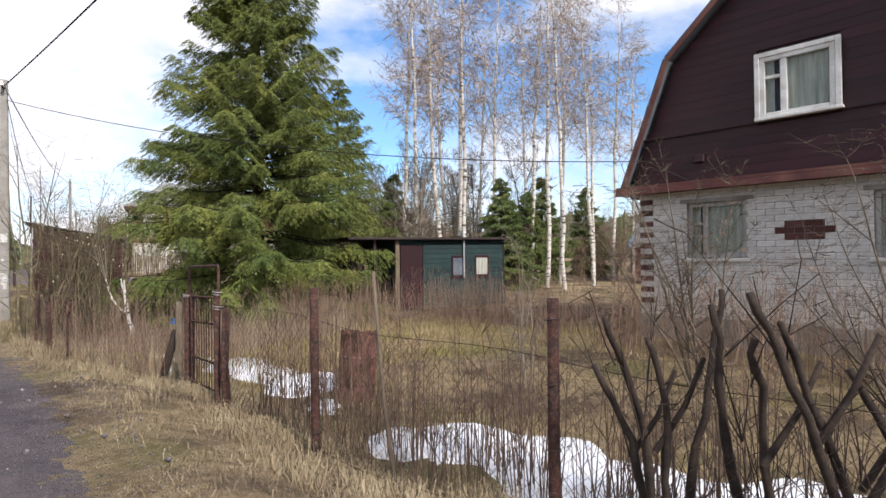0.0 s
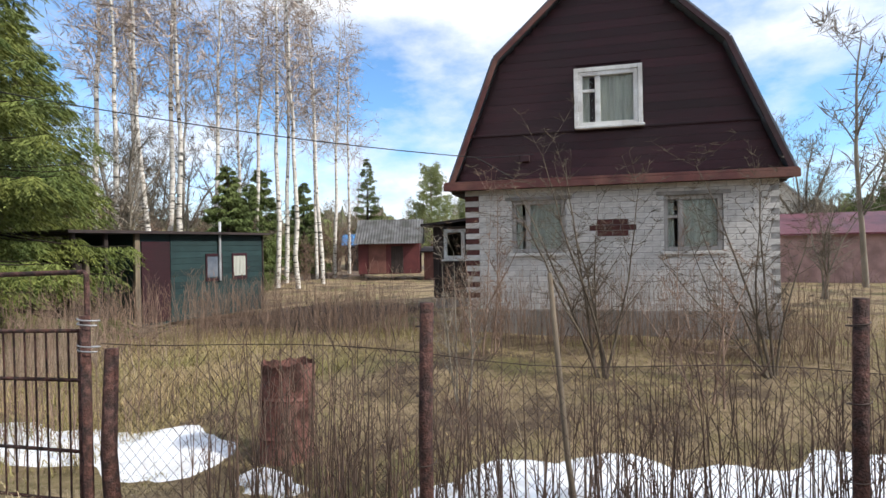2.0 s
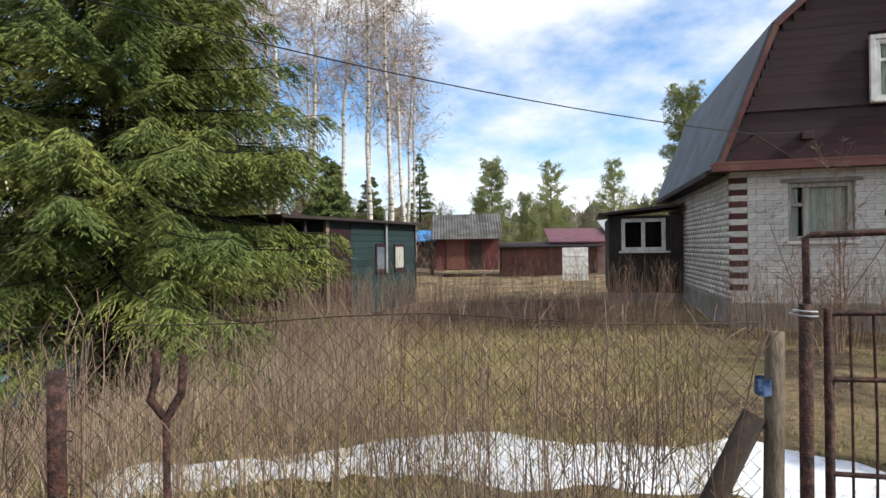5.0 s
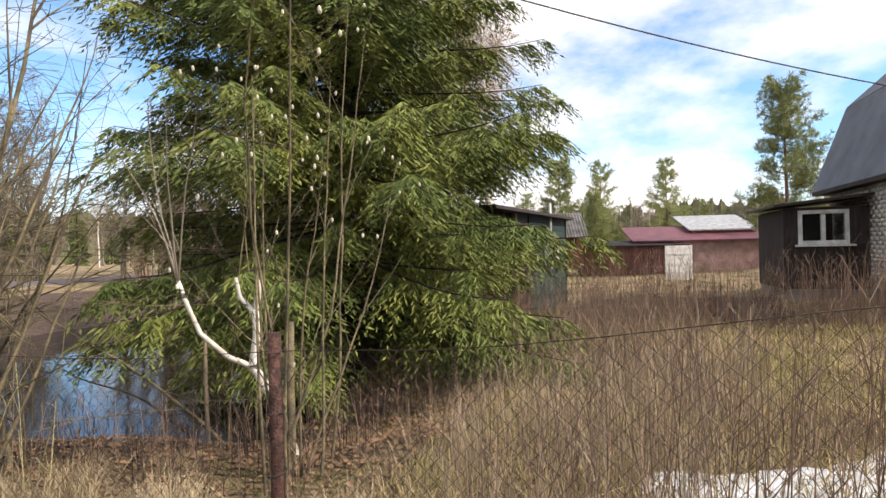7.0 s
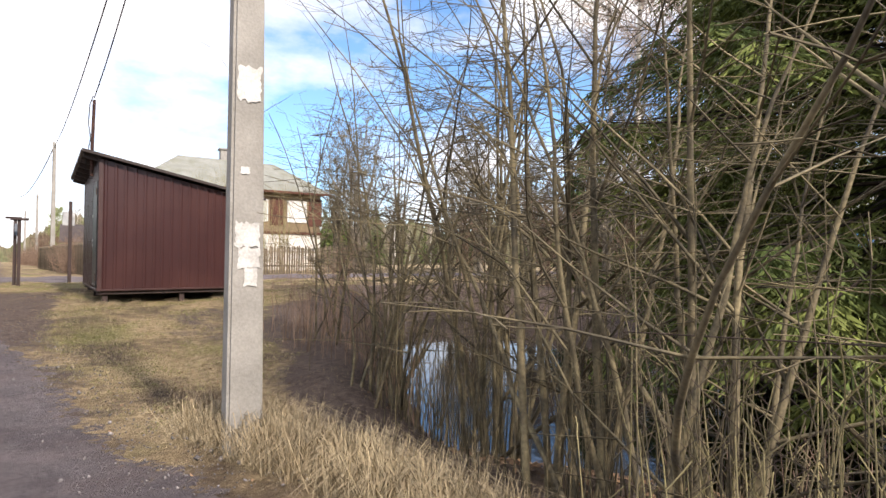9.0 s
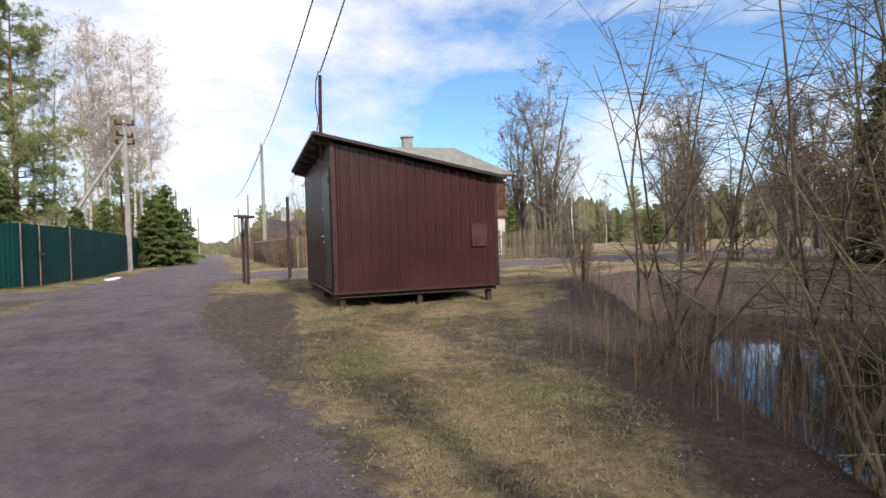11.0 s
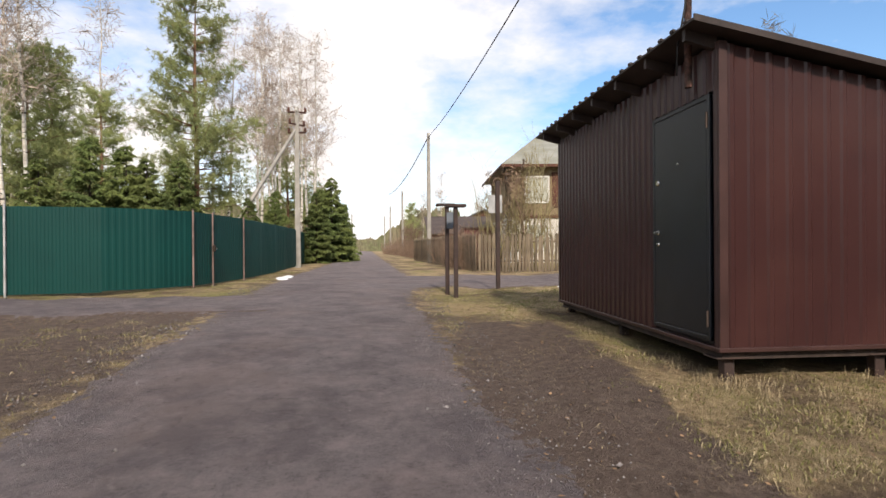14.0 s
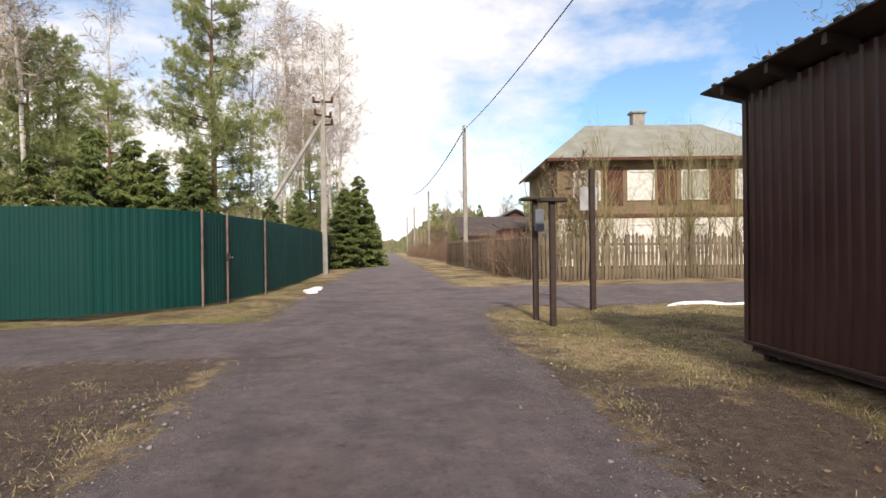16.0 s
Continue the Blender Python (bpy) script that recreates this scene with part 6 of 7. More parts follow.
# pruned thick-stemmed shrubs behind the fence
for x_, y_, n_, s_ in ((2.42, 2.55, 4, 1), (2.62, 2.2, 3, 4), (2.75, 1.85, 4, 2), (2.95, 1.5, 4, 5), (2.75, 1.1, 4, 3)):
    rs_ = np.random.RandomState(s_ + 40)
    t = thing("pruned_shrub", Matrix.Translation((x_, y_, gz(x_, y_) - 0.05)), "hard-pruned shrub with thick dark bare stems", "shrub")
    for k in range(n_):
        tb = Tubes()
        az = rs_.uniform(0, 6.28)
        L = rs_.uniform(1.1, 1.5)
        ln_ = rs_.uniform(0.05, 0.30)
        pts = [(0.05 * math.cos(az) + L * q * math.sin(ln_ * (0.4 + 0.9 * q)) * math.cos(az + 0.5 * q) + 0.02 * math.sin(7 * q + k), 0.05 * math.sin(az) + L * q * math.sin(ln_ * (1 + 0.3 * q)) * math.sin(az), L * q * math.cos(ln_)) for q in (0, 0.3, 0.6, 0.85, 1)]
        fine_q = np.linspace(0, 4, 13)
        bent = np.stack([np.interp(fine_q, range(5), [p_[i_] for p_ in pts]) for i_ in range(3)], 1)
        bent[:, :2] += np.cumsum(rs_.normal(0, 0.011, (13, 2)), 0)
        tb.add(bent, np.interp(fine_q, range(5), [0.024, 0.021, 0.018, 0.016, 0.014]) * rs_.uniform(0.85, 1.2, 13), 7)
        if k % 2 == 0:
            q = np.array(pts[2])
            tb.add([q, q + np.array([0.1, -0.08, 0.2]), q + np.array([0.12, -0.16, 0.42])], [0.015, 0.013, 0.011], 6)
        for _ in range(4):
            stem(rs_, tb, pts[rs_.randint(1, 4)], rs_.uniform(0.25, 0.6), rs_.uniform(0, 6.28), rs_.uniform(0.2, 0.8), 0.005, 0.2, 3, 2, 1)
        tb.make("stem", M["bark_dark"], t)

# sucker hedge along the fence: many thin upright shoots
rs_ = np.random.RandomState(77)


def suckers(name, n, place, hmin, hmax, mat, label, r=0.0045):
    tb = Tubes()
    for _ in range(n):
        x, y = place()
        z0 = gz(x, y)
        if pond_distance(x, y) < 2.6:
            continue
        stem(rs_, tb, (x, y, z0 - 0.03), rs_.uniform(hmin, hmax), rs_.uniform(0, 6.28), abs(rs_.normal(0, 0.12)), r * rs_.uniform(0.6, 1.3), 0.2, 3, 3, 1, 0.3, 0.4)
    return tagged(tb.make(name, mat), label, "shoots", kind="stuff")


def along(y0, y1, d0, d1):
    def f():
        y = rs_.uniform(y0, y1)
        return fence_x(y) + rs_.uniform(d0, d1), y
    return f


suckers("hedge_shoots", 600, along(0.5, 6.5, 0.05, 1.0), 0.45, 1.1, M["twig_dark"], "thin bare hedge shoots behind the fence", 0.006)
suckers("hedge_shoots", 520, along(8.1, 12.5, -0.1, 2.3), 0.35, 1.05, M["twig_brown"], "thicket of thin bare shoots beside the gate")
suckers("hedge_shoots", 760, lambda: (rs_.uniform(7.5, 8.7), rs_.uniform(1.6, 7.6)), 0.5, 1.3, M["twig_brown"], "thin brown shoots in front of the brick wall")
suckers("hedge_shoots", 300, lambda: (rs_.uniform(7.0, 8.6), rs_.uniform(8.2, 12.5)), 0.6, 1.3, M["twig_brown"], "row of bare currant shoots beside the house")
suckers("weed_shoots", 520, lambda: (rs_.uniform(3.8, 7.4), rs_.uniform(11.6, 14.6)), 0.6, 1.3, M["twig_brown"], "tall reddish dry shoots in the plot")
suckers("raspberry_canes", 420, lambda: (rs_.normal(8.3, 0.35), rs_.uniform(8.4, 13.6)), 0.6, 1.15, M["twig_brown"], "row of bare reddish raspberry canes at the dug bed", 0.006)
# garden shrubs before the house
bush("lilac_bush", 7.0, 6.5, 7, 2.2, 0.014, M["twig_brown"], 17, "bushy bare garden shrub under the window", 0.3, 0.1, 14, 2, 0.34, 0.4)
bush("lilac_bush", 5.2, 3.6, 6, 1.6, 0.011, M["twig_brown"], 18, "low bare garden shrub on the lawn", 0.35, 0.1, 12, 2, 0.36, 0.5)
bush("lilac_bush", 6.1, 4.7, 7, 2.7, 0.019, M["bark"], 5, "tall bare garden shrub before the house", 0.2, 0.06, 15, 2, 0.34, 0.4)
bush("lilac_bush", 6.7, 2.9, 7, 2.7, 0.018, M["bark"], 6, "bare leaning garden shrub before the house", 0.3, 0.06, 14, 2, 0.34, 0.4)
bush("lilac_bush", 4.6, 5.9, 3, 1.7, 0.012, M["twig_grey"], 7, "low bare garden shrub on the lawn", 0.3, 0.05, 12, 2, 0.36, 0.5)
bush("currant_bush", 8.6, 10.6, 9, 1.2, 0.008, M["bark_dark"], 8, "dark bare currant bush beside the porch", 0.5, 0.12, 6, 2)
# willow thicket at the pond
W = ((-0.35, 16.45, 9, 3.9, 0.030, 21, 0.38), (-0.15, 17.2, 7, 4.4, 0.036, 22, 0.42), (0.35, 18.3, 8, 3.8, 0.028, 23, 0.4), (0.15, 19.7, 8, 3.6, 0.026, 24, 0.45), (1.0, 20.6, 8, 4.2, 0.030, 25, 0.4), (0.55, 18.4, 6, 4.6, 0.036, 26, 0.4), (1.2, 22.6, 6, 3.8, 0.026, 27, 0.4), (1.9, 15.9, 6, 4.0, 0.028, 28, 0.5), (8.8, 19.0, 7, 4.5, 0.034, 29, 0.4), (10.5, 23.5, 7, 4.5, 0.034, 30, 0.4), (9.8, 27.5, 7, 4.0, 0.03, 31, 0.4))
for x_, y_, n_, h_, r_, s_, l_ in W:
    bush("willow_bush", x_, y_, n_ + 1, h_, r_ * 0.72, M["bark_willow"], s_, "bare olive-barked willow bush at the pond edge", l_, 0.16, 9, 2, 0.46, 0.7, group="willow bushes")
def willow_line():
    y = rs_.uniform(15.7, 21.0)
    return rs_.normal(-0.55 + 0.30 * (y - 15.6), 0.28), y


suckers("willow_shoots", 300, willow_line, 0.5, 1.6, M["bark_willow"], "young olive willow shoots at the ditch", 0.006)
suckers("pond_edge_shoots", 420, lambda: (rs_.uniform(0.5, 2.4), rs_.uniform(18.4, 24.0)), 0.4, 1.1, M["twig_brown"], "brown shoots and brush on the pond bank", 0.005)
suckers("bank_brush", 420, lambda: (rs_.uniform(0.1, 3.4), rs_.uniform(13.9, 17.2)), 0.15, 0.5, M["bark_dark"], "dark low brush on the bank under the spruce", 0.004)
suckers("bank_brush", 260, lambda: (rs_.uniform(0.0, 3.4), rs_.uniform(13.6, 17.0)), 0.2, 0.55, M["twig_brown"], "brown low brush on the bank under the spruce", 0.004)
suckers("olive_shoots", 75, lambda: (rs_.normal(-0.72, 0.20), rs_.normal(15.9, 0.3)), 0.35, 1.0, M["twig_olive"], "yellow-green willow shoots at the tree foot", 0.006)
# leaning willow tree with a forked trunk
FW = np.array([-0.62, 15.45, gz(-0.62, 15.45) - 0.05])
t = thing("forked_willow", Matrix.Translation(FW), "grey-barked young willow tree with a forked trunk", "tree")
rs_f = np.random.RandomState(14)
for name_, pts, rad in (("trunk", ((0, 0, 0), (-0.02, 0.05, 0.6), (0.05, 0.10, 1.2), (0.06, 0.14, 1.62)), (0.036, 0.031, 0.027, 0.025)), ("limb", ((0.06, 0.14, 1.60), (-0.04, 0.20, 1.85), (-0.05, 0.22, 2.3), (-0.16, 0.36, 3.1), (-0.2, 0.4, 4.2)), (0.021, 0.019, 0.017, 0.013, 0.006)), ("limb", ((0.06, 0.14, 1.60), (0.17, 0.10, 1.74), (0.20, 0.06, 2.1), (0.32, -0.02, 2.8), (0.5, 0.0, 3.9)), (0.020, 0.019, 0.016, 0.012, 0.006)), ("trunk", ((-0.10, -0.05, 0), (-0.16, -0.02, 0.7), (-0.14, 0.10, 1.5), (-0.30, 0.2, 2.6), (-0.34, 0.3, 3.8)), (0.026, 0.023, 0.019, 0.013, 0.005))):
    tb = Tubes()
    tb.add(pts, rad, 9)
    pa_ = np.array(pts)
    for _ in range(7 if name_ == "limb" else 5):
        q_ = rs_f.uniform(0.35, 0.95) * (len(pts) - 1)
        b_ = np.array([np.interp(q_, range(len(pts)), pa_[:, i_]) for i_ in range(3)])
        stem(rs_f, tb, b_, rs_f.uniform(0.5, 1.3), rs_f.uniform(0, 6.28), rs_f.uniform(0.3, 0.9), 0.009, 0.25, 5, 6, 1, 0.4, 0.6)
    tb.make(name_, M["bark_willow"], t)
round_post("stub_post", [(0.93, 14.38, gz(0.93, 14.38) - 0.2), (0.94, 14.39, 0.4), (0.96, 14.39, 0.78)], [0.034, 0.030, 0.022], M["bark_willow"], "short split grey stump of a post in the shoots", sides=7)
round_post("young_trunk", [(1.28, 15.67, gz(1.28, 15.67) - 0.2), (1.24, 15.65, 0.2), (1.22, 15.62, 0.62)], [0.022, 0.018, 0.014], M["picket"], "pale bare sapling stump on the pond bank", "sapling", sides=8)
# slim willow with catkins near the birch stump
t = thing("catkin_willow", Matrix.Translation((0.62, 14.15, gz(0.62, 14.15))), "slim young willow with pale catkins", "shrub")
rs_c = np.random.RandomState(5)
tips = []
for k in range(10):
    tb = Tubes()
    stem(rs_c, tb, (rs_c.normal(0, 0.16), rs_c.normal(0, 0.2), -0.05), rs_c.uniform(2.2, 3.6), rs_c.uniform(0, 6.28), abs(rs_c.normal(0, 0.16)), 0.013, 0.15, 6, 5, 1, 0.3, 0.35, tips)
    tb.make("stem", M["bark_willow"], t)
bm = bmesh.new()
for q in tips[::2]:
    for _ in range(2):
        bmesh.ops.create_icosphere(bm, subdivisions=1, radius=0.013, matrix=Matrix.Translation(Vector(q) + Vector(rs_c.normal(0, 0.09, 3))) @ Matrix.Diagonal((0.8, 0.8, 1.5, 1)))
tagged(part("catkins", bm, M["catkin"], t), "pale yellow catkins", kind="stuff")
# broken birch
t = thing("birch_stump", Matrix.Translation((1.27, 14.65, gz(1.27, 14.65) - 0.05)), "broken white birch stump with a forked top", "tree")
o = np.array([1.27, 14.65, gz(1.27, 14.65) - 0.05])
tb = Tubes()
tb.add(np.array([(1.27, 14.65, -0.4), (1.22, 14.8, 0.05), (1.146, 14.975, 0.37), (1.12, 14.9, 0.62), (1.10, 14.88, 0.85)]) - o, [0.048, 0.042, 0.037, 0.033, 0.030], 10)
tb.make("trunk", M["birch"], t)
for pts, r in ((((1.10, 14.88, 0.83), (1.085, 14.84, 1.0), (1.09, 14.83, 1.10)), (0.025, 0.022, 0.016)), (((1.10, 14.88, 0.80), (1.06, 15.02, 0.95), (1.04, 15.04, 1.11)), (0.023, 0.019, 0.014)), (((1.14, 14.97, 0.36), (1.02, 15.12, 0.45), (0.88, 15.28, 0.66), (0.80, 15.36, 0.95), (0.77, 15.39, 1.10)), (0.026, 0.023, 0.020, 0.018, 0.015))):
    tb = Tubes()
    tb.add(np.array(pts) - o, r, 8)
    tb.make("limb", M["birch"], t)
for k in range(4):
    tb = Tubes()
    stem(rs_c, tb, np.array([0.77, 15.39, 1.08]) - o, 1.4, rs_c.uniform(0, 6.28), rs_c.uniform(0.1, 0.5), 0.009, 0.2, 5, 6, 1, 0.4, 0.5)
    tb.make("shoot", M["twig_grey"], t)


# ---- trees ----
def spruce(name, x, y, h, r, seed, label, mat="spruce", whorl=0.26, per=7, detail=1.0, low=0.05):
    rs_ = np.random.RandomState(seed)
    t = thing(name, Matrix.Translation((x, y, gz(x, y) - 0.1)), label, "tree")
    tb = Tubes()
    tb.add([(0, 0, 0), (0, 0, h * 0.5), (0.02, 0, h)], [0.017 * h, 0.010 * h, 0.01], 8)
    tb.make("trunk", M["bark_dark"], t)
    br = Tubes()
    B, T, WD = [], [], []
    z = h * low
    while z < h * 0.985:
        q = 1 - z / h
        L0 = r * (q ** 0.75) * (0.62 + 0.38 * min(1, z / (0.12 * h)))
        for _ in range(max(3, int(per * (0.5 + 0.6 * q)))):
            L = L0 * rs_.uniform(0.62, 1.12)
            a = rs_.uniform(0, 2 * np.pi)
            k = 7
            s = np.linspace(0, 1, k)
            droop = (0.36 * q + 0.05) * rs_.uniform(0.5, 1.5)
            rr = L * s
            zz = z + L * (0.10 * (1 - q) * s + (0.45 * (1 - q)) * s - droop * s ** 1.3 + 0.30 * droop * s ** 4) + rs_.uniform(-0.28, 0.28) * min(1, q * 3)
            aa = a + rs_.normal(0, 0.12) * s
            p = np.stack([rr * np.cos(aa), rr * np.sin(aa), zz], 1)
            br.add(p, 0.0085 * L * (1 - 0.88 * s) + 0.002, 3)
            m = max(8, int(L * 33 * detail))
            f = rs_.uniform(0.12, 1.0, m) ** 0.75
            c = np.stack([np.interp(f, s, p[:, i]) for i in range(3)], 1)
            side = rs_.choice([-1, 1], m) * rs_.uniform(0.25, 1.15, m)
            sl = (0.34 * L * (1 - 0.72 * f) + 0.10) * rs_.uniform(0.5, 1.1, m)
            d = np.stack([np.cos(a + side), np.sin(a + side), -0.30 - 0.35 * rs_.rand(m) * q - 0.1], 1)
            per_s = max(4, int(14 * detail))
            across = np.stack([-np.sin(a + side), np.cos(a + side), np.zeros(m)], 1)
            for j in range(per_s):
                g = (j + rs_.rand(m)) / per_s
                b0 = c + d * (sl * g)[:, None]
                b0[:, 2] -= sl * g * g * 0.35
                dd = d * 0.75 + across * (rs_.uniform(0.35, 0.8, m) * (1 if j % 2 else -1))[:, None] + rs_.normal(0, 0.16, (m, 3)) + np.array([0, 0, -0.30])
                dd /= np.linalg.norm(dd, axis=1)[:, None]
                ln_ = rs_.uniform(0.08, 0.18, m) * (1.15 - 0.5 * g) * (1.0 if detail > 0.75 else 1.8)
                B.append(b0)
                T.append(b0 + dd * ln_[:, None])
                WD.append(rs_.uniform(0.007, 0.013, m) * (1.0 if detail > 0.75 else 2.0))
        z += whorl * rs_.uniform(0.7, 1.3) * (0.55 + 0.6 * q)
    br.make("branch_frame", M["bark_dark"], t)
    v, f = cards(np.concatenate(B), np.concatenate(T), np.concatenate(WD), rs_)
    tagged(tri_mesh("crown", v, f, M[mat], t), "dense drooping needle sprays")
    return t


spruce("spruce_tree", 4.35, 16.35, 12.9, 4.0, 1, "large dense dark green spruce beside the pond", whorl=0.23, per=12, low=0.105)
s2 = spruce("spruce_tree", 8.0, 19.4, 8.3, 2.9, 2, "smaller spruce behind the large one", whorl=0.25, per=8, detail=0.8)
FS = [spruce("far_spruce", -6.1, 58.9, 5.6, 1.75, 3, "young dark spruce beside the lane", "spruce_dark", 0.30, 9, 0.7, 0.02), spruce("far_spruce", 40.8, 28.7, 9.5, 2.0, 4, "slim far spruce behind the sheds", "spruce_dark", 0.36, 7, 0.6, 0.04)]


def birch(name, x, y, h, seed, label, twig="twig_birch", first=0.40, n=70, width=0.17, tr=1.0):
    rs_ = np.random.RandomState(seed)
    t = thing(name, Matrix.Translation((x, y, gz(x, y) - 0.1)), label, "tree")
    k = 12
    s = np.linspace(0, 1, k)
    wob = np.cumsum(rs_.normal(0, 0.055, (k, 2)), 0) * h / 16
    lean = rs_.normal(0, 0.025, 2) * h
    p = np.stack([wob[:, 0] + lean[0] * s, wob[:, 1] + lean[1] * s, h * s], 1)
    rad = (0.0066 * h * (1 - s) ** 0.85 + 0.008) * tr
    tb = Tubes()
    tb.add(p, rad, 8)
    tb.make("trunk", M["birch"], t)
    lb = Tubes()
    B, T, WD = [], [], []
    for _ in range(n):
        f = rs_.uniform(first, 0.98)
        b = np.array([np.interp(f, s, p[:, i]) for i in range(3)])
        L = h * width * (1 - 0.65 * (f - first) / (1 - first)) * rs_.uniform(0.5, 1.15)
        a = rs_.uniform(0, 6.28)
        q = np.linspace(0, 1, 5)
        up = rs_.uniform(0.9, 1.5)
        pts = b + np.stack([L * q * 0.75 * np.cos(a), L * q * 0.75 * np.sin(a), L * (up * q - 0.55 * q ** 2.2)], 1)
        lb.add(pts, 0.0055 * L * (1 - 0.8 * q) + 0.002, 3)
        m = int(7 + L * 6)
        g = rs_.uniform(0.2, 1, m)
        c = np.stack([np.interp(g, q, pts[:, i]) for i in range(3)], 1)
        d = rs_.normal(0, 0.55, (m, 3)) + np.array([0.35 * np.cos(a), 0.35 * np.sin(a), 0.25])
        d /= np.linalg.norm(d, axis=1)[:, None]
        ln_ = rs_.uniform(0.25, 0.75, m) * (0.5 + h / 30)
        e = c + d * ln_[:, None]
        B.append(c)
        T.append(e)
        WD.append(np.full(m, 0.0030))
        for _k in range(1):
            d2 = d + rs_.normal(0, 0.5, (m, 3)) + np.array([0, 0, -0.35])
            st = c + d * (ln_ * rs_.uniform(0.4, 1.0, m))[:, None]
            B.append(st)
            T.append(st + d2 * (ln_ * 0.55)[:, None])
            WD.append(np.full(m, 0.0023))
    lb.make("limb_frame", M[twig], t)
    v, f = cards(np.concatenate(B), np.concatenate(T), np.concatenate(WD), rs_, 0.02)
    tagged(tri_mesh("crown", v, f, M[twig], t), "haze of fine bare twigs")
    return t


BIRCH_AT = ((14.4, 25.7, 0), (13.9, 23.6, 1), (15.4, 23.7, 2), (17.2, 24.8, 0), (16.6, 23.3, 1), (17.7, 22.9, 2), (21.2, 23.5, 0), (20.3, 21.5, 1), (22.9, 23.0, 2), (20.1, 20.1, 0), (26.3, 23.5, 1), (23.2, 20.9, 2), (27.7, 23.2, 0), (31.5, 24.7, 1), (20.2, 30.1, 2), (23.5, 31.2, 0), (25.1, 28.1, 1))
BV = [birch("birch_tree", BIRCH_AT[k][0], BIRCH_AT[k][1], (19, 17, 18)[k], 60 + k, "tall slender white-barked birch without leaves", n=(64, 58, 68)[k]) for k in range(3)]
rsb = random.Random(12)


def plant(src, x, y, s, yaw=None):
    m = pose(x, y, gz(x, y) - 0.1, 0, 0, rsb.uniform(0, 360) if yaw is None else yaw)
    c = copy_thing(src, m)
    c.scale = (s, s, s)
    return c


for x_, y_, k_ in BIRCH_AT[3:]:
    plant(BV[k_], x_, y_, rsb.uniform(0.9, 1.15))
# left of the lane
for x_, y_, s_ in ((-16.4, 51.3, 0.85), (-17.4, 47.4, 0.9), (-17.0, 45.3, 0.8), (-12.6, 58.9, 0.9), (-11.1, 61.3, 1.0), (-10.7, 65.5, 1.1), (-9.1, 73.7, 1.15), (-9.6, 60.2, 0.98), (-8.5, 63.5, 0.98), (-10.2, 57.6, 0.9), (-8.4, 69.0, 1.1), (-11.5, 70, 1.0), (-19.5, 50.5, 0.95), (-22, 48, 0.9), (-14.5, 63, 0.95), (-12.5, 76, 1.0), (-9.8, 88, 1.0), (-24, 55, 1.0)):
    plant(BV[rsb.randrange(3)], x_, y_, s_ * 0.92)


def pine(name, x, y, h, seed, label, crown0=0.35, r=0.16, tufts=1.0):
    rs_ = np.random.RandomState(seed)
    t = thing(name, Matrix.Translation((x, y, gz(x, y) - 0.1)), label, "tree")
    tb = Tubes()
    p = np.array([(0, 0, 0), (0.1, 0.05, h * 0.35), (0.0, 0.1, h * 0.7), (0.1, 0, h)])
    tb.add(p, [0.011 * h, 0.009 * h, 0.006 * h, 0.02], 8)
    tb.make("trunk", M["pine_bark"], t)
    lb = Tubes()
    B, T, WD = [], [], []
    z = crown0 * h
    while z < h * 0.99:
        q = (z - crown0 * h) / (h * (1 - crown0))
        for _ in range(5):
            L = h * r * (1.05 - 0.72 * q) * rs_.uniform(0.5, 1.15) * (0.6 + 0.4 * min(1, q * 4))
            a = rs_.uniform(0, 6.28)
            s = np.linspace(0, 1, 5)
            pts = np.array([0.05, 0.05, z]) + np.stack([L * s * np.cos(a), L * s * np.sin(a), L * (0.25 * s + 0.25 * s ** 2) * (0.2 + q)], 1)
            lb.add(pts, 0.012 * L * (1 - 0.8 * s) + 0.004, 3)
            m = int((8 + L * 12) * tufts)
            g = rs_.uniform(0.35, 1, m)
            c = np.stack([np.interp(g, s, pts[:, i]) for i in range(3)], 1) + rs_.normal(0, 0.10, (m, 3)) * (1 + L * 0.4)
            for _k in range(17):
                d = rs_.normal(0, 0.6, (m, 3)) + np.array([0.3 * np.cos(a), 0.3 * np.sin(a), 0.5])
                d /= np.linalg.norm(d, axis=1)[:, None]
                B.append(c)
                T.append(c + d * rs_.uniform(0.14, 0.32, m)[:, None])
                WD.append(np.full(m, 0.0115))
        z += h * 0.032 * rs_.uniform(0.7, 1.4)
    lb.make("limb_frame", M["pine_bark"], t)
    v, f = cards(np.concatenate(B), np.concatenate(T), np.concatenate(WD), rs_)
    tagged(tri_mesh("crown", v, f, M["pine"], t), "open clumps of pine needles")
    return t


